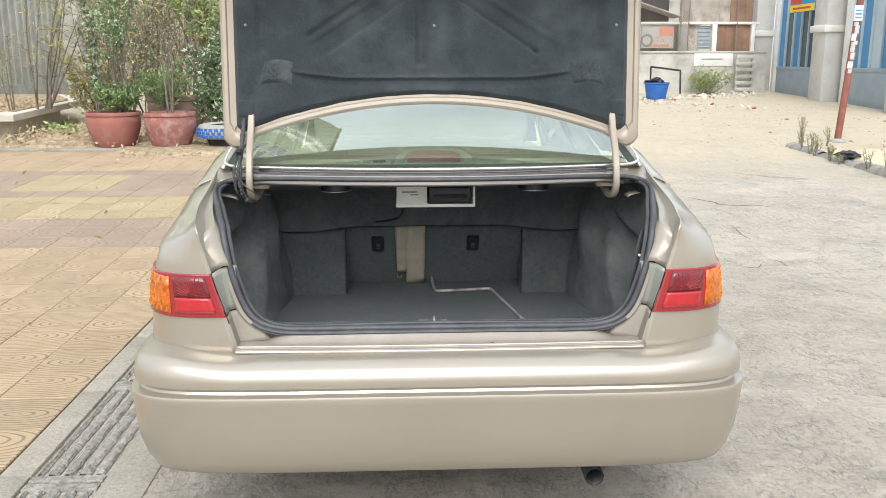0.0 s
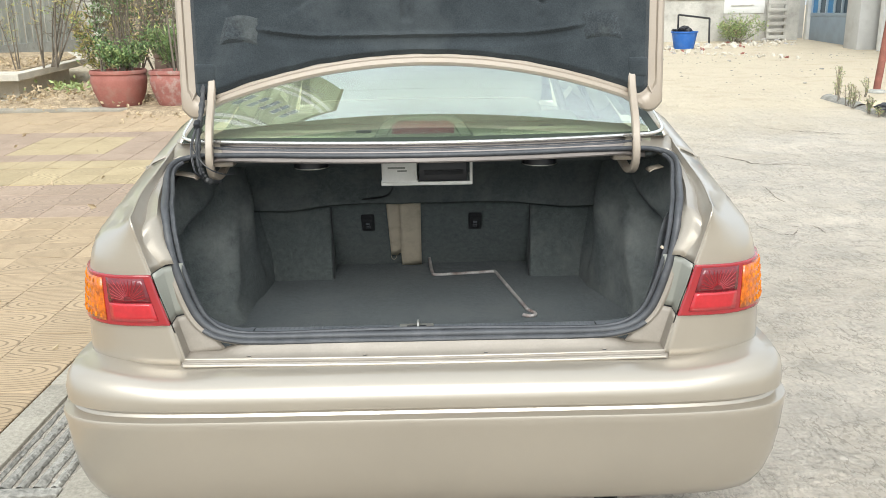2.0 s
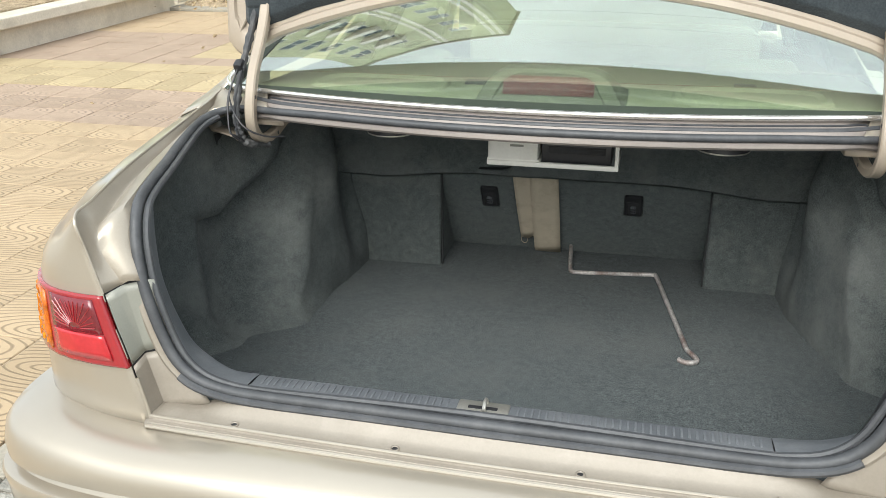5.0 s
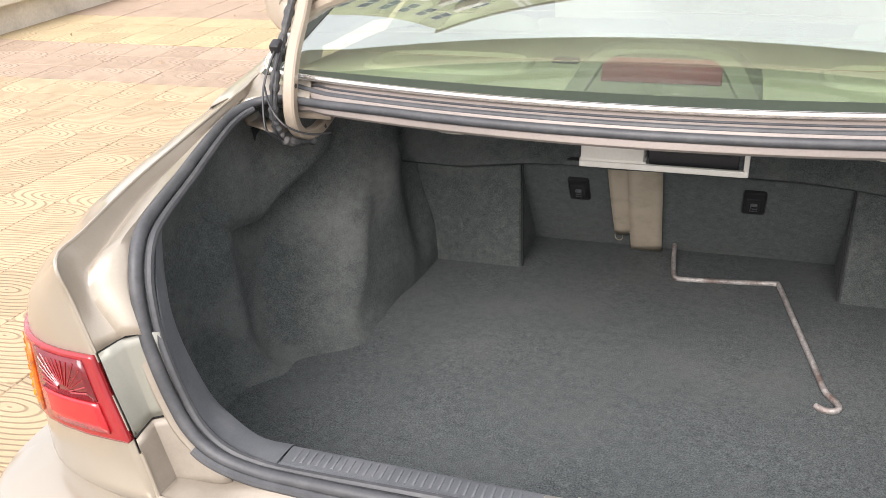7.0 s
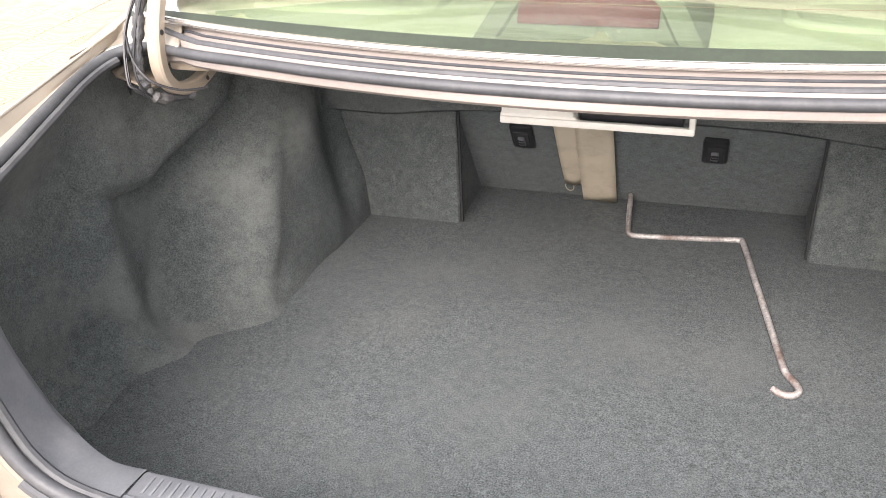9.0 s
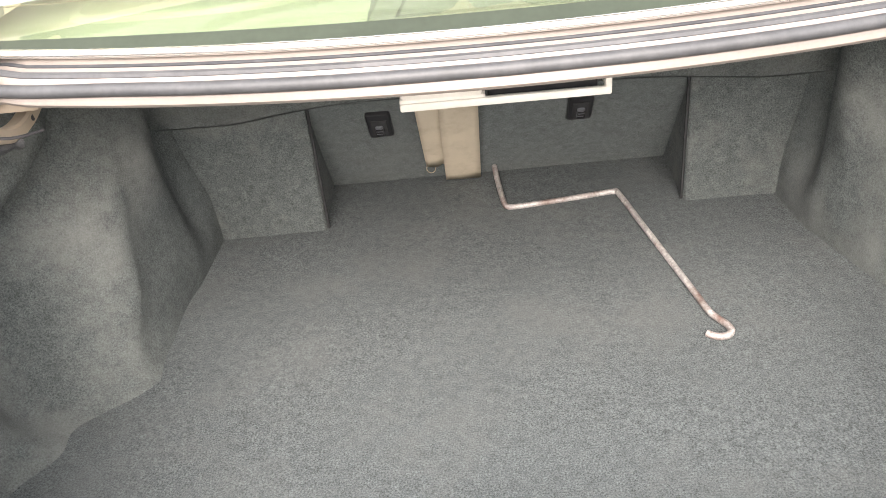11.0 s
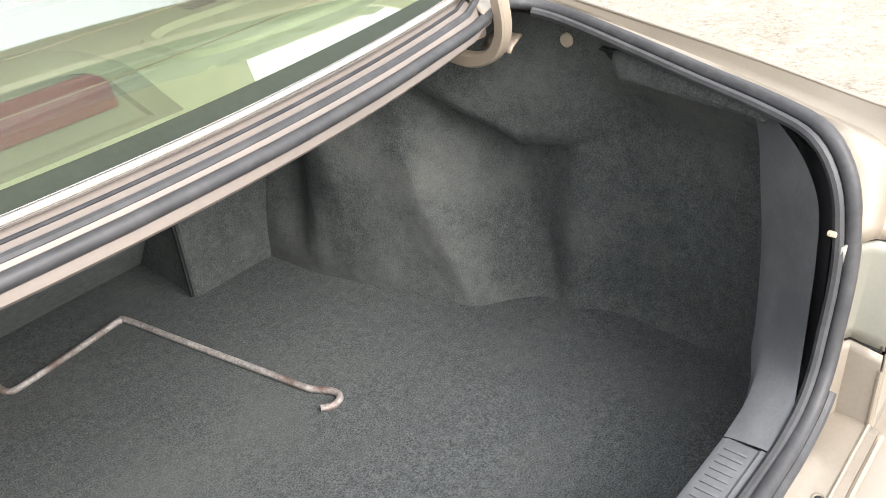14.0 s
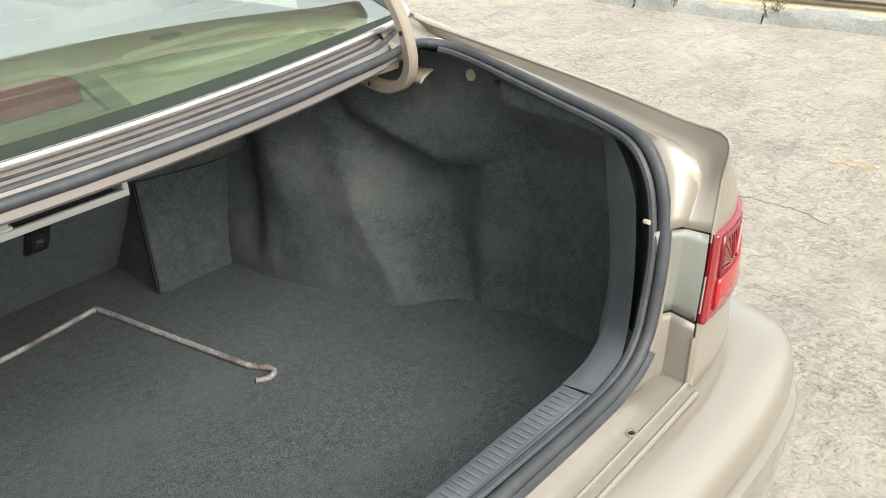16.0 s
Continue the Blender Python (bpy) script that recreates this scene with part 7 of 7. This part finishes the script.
grille = part("metal_grille", box((0.36, 0.03, 0.60), (7.93, 21.17, 2.06), round_=0.004), DOORGREY, shed, "blue-grey lattice window")
for k in range(6):
    part("grille_bar", box((0.34, 0.02, 0.03), (7.93, 21.145, 1.81 + 0.10 * k), round_=0.003), CONC, grille)
for k in range(4):
    part("brown_board", box((0.235, 0.03, 0.74), (8.38 + 0.24 * k, 21.16 + 0.012 * (k % 2), 2.03), round_=0.004), RUSTSHEET, shed)
for k in range(3):
    part("brown_board", box((0.20, 0.03, 1.2), (8.72 + 0.205 * k, 21.17 + 0.012 * (k % 2), 3.07), round_=0.004), RUSTSHEET, shed)
for x in (7.46, 8.77):
    part("rod", tube([(x, 21.05, 1.7), (x + 0.02, 21.05, 3.6)], 0.014, 6), WIRE, shed)
part("dark_bay", box((1.06, 0.05, 1.2), (6.66, 22.0, 3.05)), BLACK, shed, "dark open bay under the roof")
part("roof_sheet", box((1.3, 0.9, 0.03), m=Matrix.Translation((6.7, 21.6, 2.80)) @ Matrix.Rotation(radians(18), 4, "Y"), round_=0.006), WALL, shed)
part("bay_back", box((1.3, 0.05, 0.8), (6.7, 21.5, 2.05)), STAINWALL, shed)
ban = thing("banner", (6.65, 21.03, 1.78), "faded white banner with an orange corner behind the netting", "banner")
part("banner_sheet", box((0.88, 0.02, 0.56), (6.65, 21.10, 2.06)), PAPER, ban)
part("orange_corner", box((0.36, 0.01, 0.22), (6.88, 21.087, 2.21)), ORANGE, ban)
part("wheel_shape", lathe([(0.11, -0.004), (0.17, -0.004)], 20, (6.36, 21.085, 1.98), axis="y"), TRIM, ban)
txt = bpy.data.curves.new("word", "FONT")
txt.body, txt.size, txt.extrude = "To", 0.20, 0.003
word = new("lettering", txt)
word.matrix_world = Matrix.Translation((6.60, 21.083, 1.94)) @ Matrix.Rotation(radians(90), 4, "X")
word.parent = ban
word.matrix_parent_inverse = Matrix.Translation(ban.location).inverted()
txt.materials.append(ORANGE)
part("lettering_bar", box((0.52, 0.006, 0.055), (6.72, 21.085, 1.85)), ORANGE, ban)
mesh_f = thing("netting_fence", (6.8, 21.0, GB + 1.05), "rusty wire netting on thin posts in front of the shed", "fence")
for x in (6.12, 7.22):
    part("netting_post", tube([(x, 20.95, 1.45), (x, 20.95, 3.5)], 0.020, 8), WIRE, mesh_f)
part("netting_rail", tube([(5.2, 20.94, 1.66), (9.2, 20.94, 1.64)], 0.010, 6), WIRE, mesh_f)
bm = bmesh.new()
for k in range(-34, 30):
    for run in (1, -1):
        x0 = 6.1 + 0.065 * k + (0 if run > 0 else 1.2)
        ends = []
        for z in (1.40, 3.4):
            ends.append([x0 + run * (z - 1.40) * 0.6, 20.96 if run > 0 else 20.955, z])
        a, b = Vector(ends[0]), Vector(ends[1])
        lo, hi = 6.0, 7.5
        ts = sorted(((lo - a.x) / (b.x - a.x), (hi - a.x) / (b.x - a.x)))
        t0, t1 = max(0.0, ts[0]), min(1.0, ts[1])
        if t1 - t0 > 0.02:
            tube([a.lerp(b, t0), a.lerp(b, t1)], 0.0032, 3, bm, caps=False)
net = part("wire_net", bm, WIRE, mesh_f)
net["kind"] = "stuff"
tagged(finish("wall_far", box((9, 0.2, 5.5), (6.0, 26.0, GB + 2.6)), WALL, smooth=False), "stained grey building wall beyond the yard", "wall", kind="structure")
louv = thing("louvre_window", (6.4, 25.85, GB + 3), "dark opening with slanting bars in the far wall", "window")
part("dark_opening", box((2.2, 0.05, 1.0), (6.6, 25.88, GB + 2.9)), BLACK, louv)
for k in range(5):
    part("slat", box((2.2, 0.04, 0.05), m=Matrix.Translation((6.6, 25.84, GB + 2.5 + 0.2 * k)) @ Matrix.Rotation(0.06, 4, "Y")), WALL, louv)

bucket = thing("bucket", (6.0, 18.7, gz(0, 18.7)), "blue plastic tub with a black bag in it", "bucket")
bp_ = (6.0, 18.7, gz(0, 18.7))
part("tub", lathe([(0.0, 0.0), (0.22, 0.0), (0.23, 0.02), (0.29, 0.36), (0.315, 0.37), (0.315, 0.40), (0.285, 0.40), (0.27, 0.30), (0.0, 0.28)], 28, bp_), BLUE, bucket)
part("black_liner", crumple((bp_[0] - 0.05, bp_[1], bp_[2] + 0.38), (0.24, 0.22, 0.13), 3), BLACK, bucket)
fr = thing("metal_frame", (6.6, 20.0, gz(0, 20.0)), "black rectangular metal frame leaning on rubble", "frame")
for a, b in (((6.20, 20.0, 1.30), (6.98, 20.0, 1.20)), ((6.20, 20.0, 1.30), (6.19, 19.9, 0.58)), ((6.98, 20.0, 1.20), (6.99, 19.95, 0.58))):
    part("bar", tube([a, b], 0.024, 6), BLACK, fr)
bush("weeds", (7.75, 20.2, gz(0, 20.2)), 0.50, 0.75, 14, 5, 0.035, (("green", 0.3), ("lime", 0.6), ("dry", 0.1)), 70, "green weeds growing out of the rubble", "weed", bare=0.0, thin=0.008)
pal = thing("wooden_pallet", (9.0, 20.7, GB), "grey wooden pallet standing against the wall", "pallet")
for x in (8.72, 9.15):
    part("pallet_post", box((0.06, 0.08, 1.05), (x, 20.72, GB + 0.5), round_=0.004), WALL, pal)
for k in range(6):
    part("pallet_slat", box((0.50, 0.025, 0.09), (8.93, 20.67, GB + 0.1 + 0.17 * k), round_=0.004), WALL, pal)
rub = new("rubble")
tagged(rub, "heap of broken bricks, stones and rubbish", "rubble", kind="stuff")
rr = random.Random(8)
for kind, material, count in (("stones", PALE, 330), ("bricks", TERRA, 30), ("scraps", PAPER, 60)):
    bm = bmesh.new()
    for _ in range(count):
        x = rr.uniform(5.0, 9.2)
        y = 18.2 + 0.55 * (x - 5.0) + rr.gauss(0, 0.5)
        y = min(y, 20.75)
        if rr.random() < 0.3:
            x, y = rr.uniform(5.4, 7.6), rr.uniform(15.8, 18.0)
            if x > 5.3 and abs(y - (17.6 - 1.0 * (x - 5.7))) > 0.5:
                continue
        s_ = rr.uniform(0.012, 0.055) * (1.6 if rr.random() < 0.12 else 1.0)
        bmesh.ops.create_icosphere(bm, subdivisions=1, radius=s_, matrix=Matrix.Translation((x, y, gz(0, y) + s_ * 0.3)) @ Matrix.Rotation(rr.uniform(0, 6), 4, Vector((rr.random(), rr.random(), 1)).normalized()) @ Matrix.Diagonal((1.3, rr.uniform(0.6, 1.2), rr.uniform(0.35, 0.8), 1)))
    ob = part(kind, bm, material, rub, smooth=False)

bm = bmesh.new()
for _ in range(170):
    x, y = rr.uniform(4.2, 9.4), rr.uniform(10.0, 17.2)
    s_ = rr.uniform(0.005, 0.016) * (2.0 if rr.random() < 0.08 else 1.0)
    bmesh.ops.create_icosphere(bm, subdivisions=1, radius=s_, matrix=Matrix.Translation((x, y, gz(0, y) + s_ * 0.3)) @ Matrix.Diagonal((rr.uniform(0.9, 1.8), rr.uniform(0.7, 1.3), 0.6, 1)))
part("pebbles", bm, DRAIN, rub, smooth=False)

# cracks in the lane
def long_crack(pts, w, seed):
    rk = random.Random(seed)
    p = smooth_path([(x, y, 0) for x, y in pts], 8)
    rows = []
    for q in p:
        j, ww = rk.gauss(0, 0.024), w * rk.uniform(0.0, 1.4)
        z = gz(0, q.y) + 0.010 * noise.fractal((q.x * 2.3, (q.y + j) * 2.3, 0), 1.0, 2.0, 4) - 0.004 + 0.008
        rows.append([(q.x, q.y + j - ww, z), (q.x, q.y + j + ww, z)])
    return grid(rows)


CRACKS = mat("crack_dirt", (0.10, 0.085, 0.07), 1.0, 0, 0.3, 12, 60, 0.3, spec=0.05)
for k, pts in enumerate((((3.67, 9.8), (3.67, 8.75), (3.74, 7.8), (4.03, 7.34), (4.45, 7.18)), ((1.7, 4.3), (2.2, 3.9), (2.6, 3.1), (3.1, 2.6)))):
    tagged(finish("crack", long_crack(pts, 0.010 if k == 0 else 0.005, k), CRACKS), "dark jagged crack across the concrete", "crack", kind="structure")

# tiled yard: ringed cement tiles
yard = thing("tiled_yard", (-3.7, 4, 0), "pink, sand and yellow cement tiles with pressed rings", "paving")
yard["kind"] = "structure"
T = 0.335


def tile_kind(x, y):
    if y < 4.25:
        return "sand"
    if y < 5.25:
        return "lilac"
    if y < 6.3:
        return "yellow"
    if -4.4 < x < -3.3 and 6.6 < y < 7.7:
        return "yellow"
    return "lilac" if y < 8.2 else "sand"


BED = mat("joint_mortar", (0.33, 0.26, 0.18), 0.95, 0, 0.2, 6, 60, 0.3, spec=0.1)
part("joint_bed", grid([[(x, y, gz(0, y) + 0.0115) for x in (-6.28, -4, -1.597)] for y in np.linspace(-1.0, 9.7, 40)]), BED, yard, smooth=False)
tile_meshes = {}
for kind, material in TILES.items():
    bm = box((T - 0.006, T - 0.006, 0.03), round_=0.003, seg=1)
    me = bpy.data.meshes.new("tile")
    bm.to_mesh(me)
    bm.free()
    me.materials.append(material)
    tile_meshes[kind] = me
rt = random.Random(9)
count, far = 0, {k: bmesh.new() for k in TILES}
cells = [(-1.595 - T * (i + 0.5), -1.0 + T * (j + 0.5)) for j in range(32) for i in range(14)]
for x, y in cells:
    kind = tile_kind(x, y)
    g = (gz(0, y + 0.1) - gz(0, y - 0.1)) / 0.2
    m = Matrix.Translation((x, y, gz(0, y) + rt.uniform(-0.0015, 0.0015))) @ Matrix.Rotation(math.atan(g) + rt.gauss(0, 0.002), 4, "X") @ Matrix.Rotation(rt.gauss(0, 0.002), 4, "Y") @ Matrix.Rotation(rt.choice((0, math.pi)), 4, "Z")
    if y < 6.1 and count < 300:
        t = new("tile", tile_meshes[kind])
        t.parent = yard
        t.matrix_parent_inverse = Matrix.Translation(yard.location).inverted()
        t.matrix_basis = m
        count += 1
    else:
        box((T - 0.006, T - 0.006, 0.03), m=m, bm=far[kind])
for kind, bm in far.items():
    if bm.verts:
        ob = part("far_tiles", bm, TILES[kind], yard, smooth=False)
        ob["kind"] = "stuff"
    else:
        bm.free()
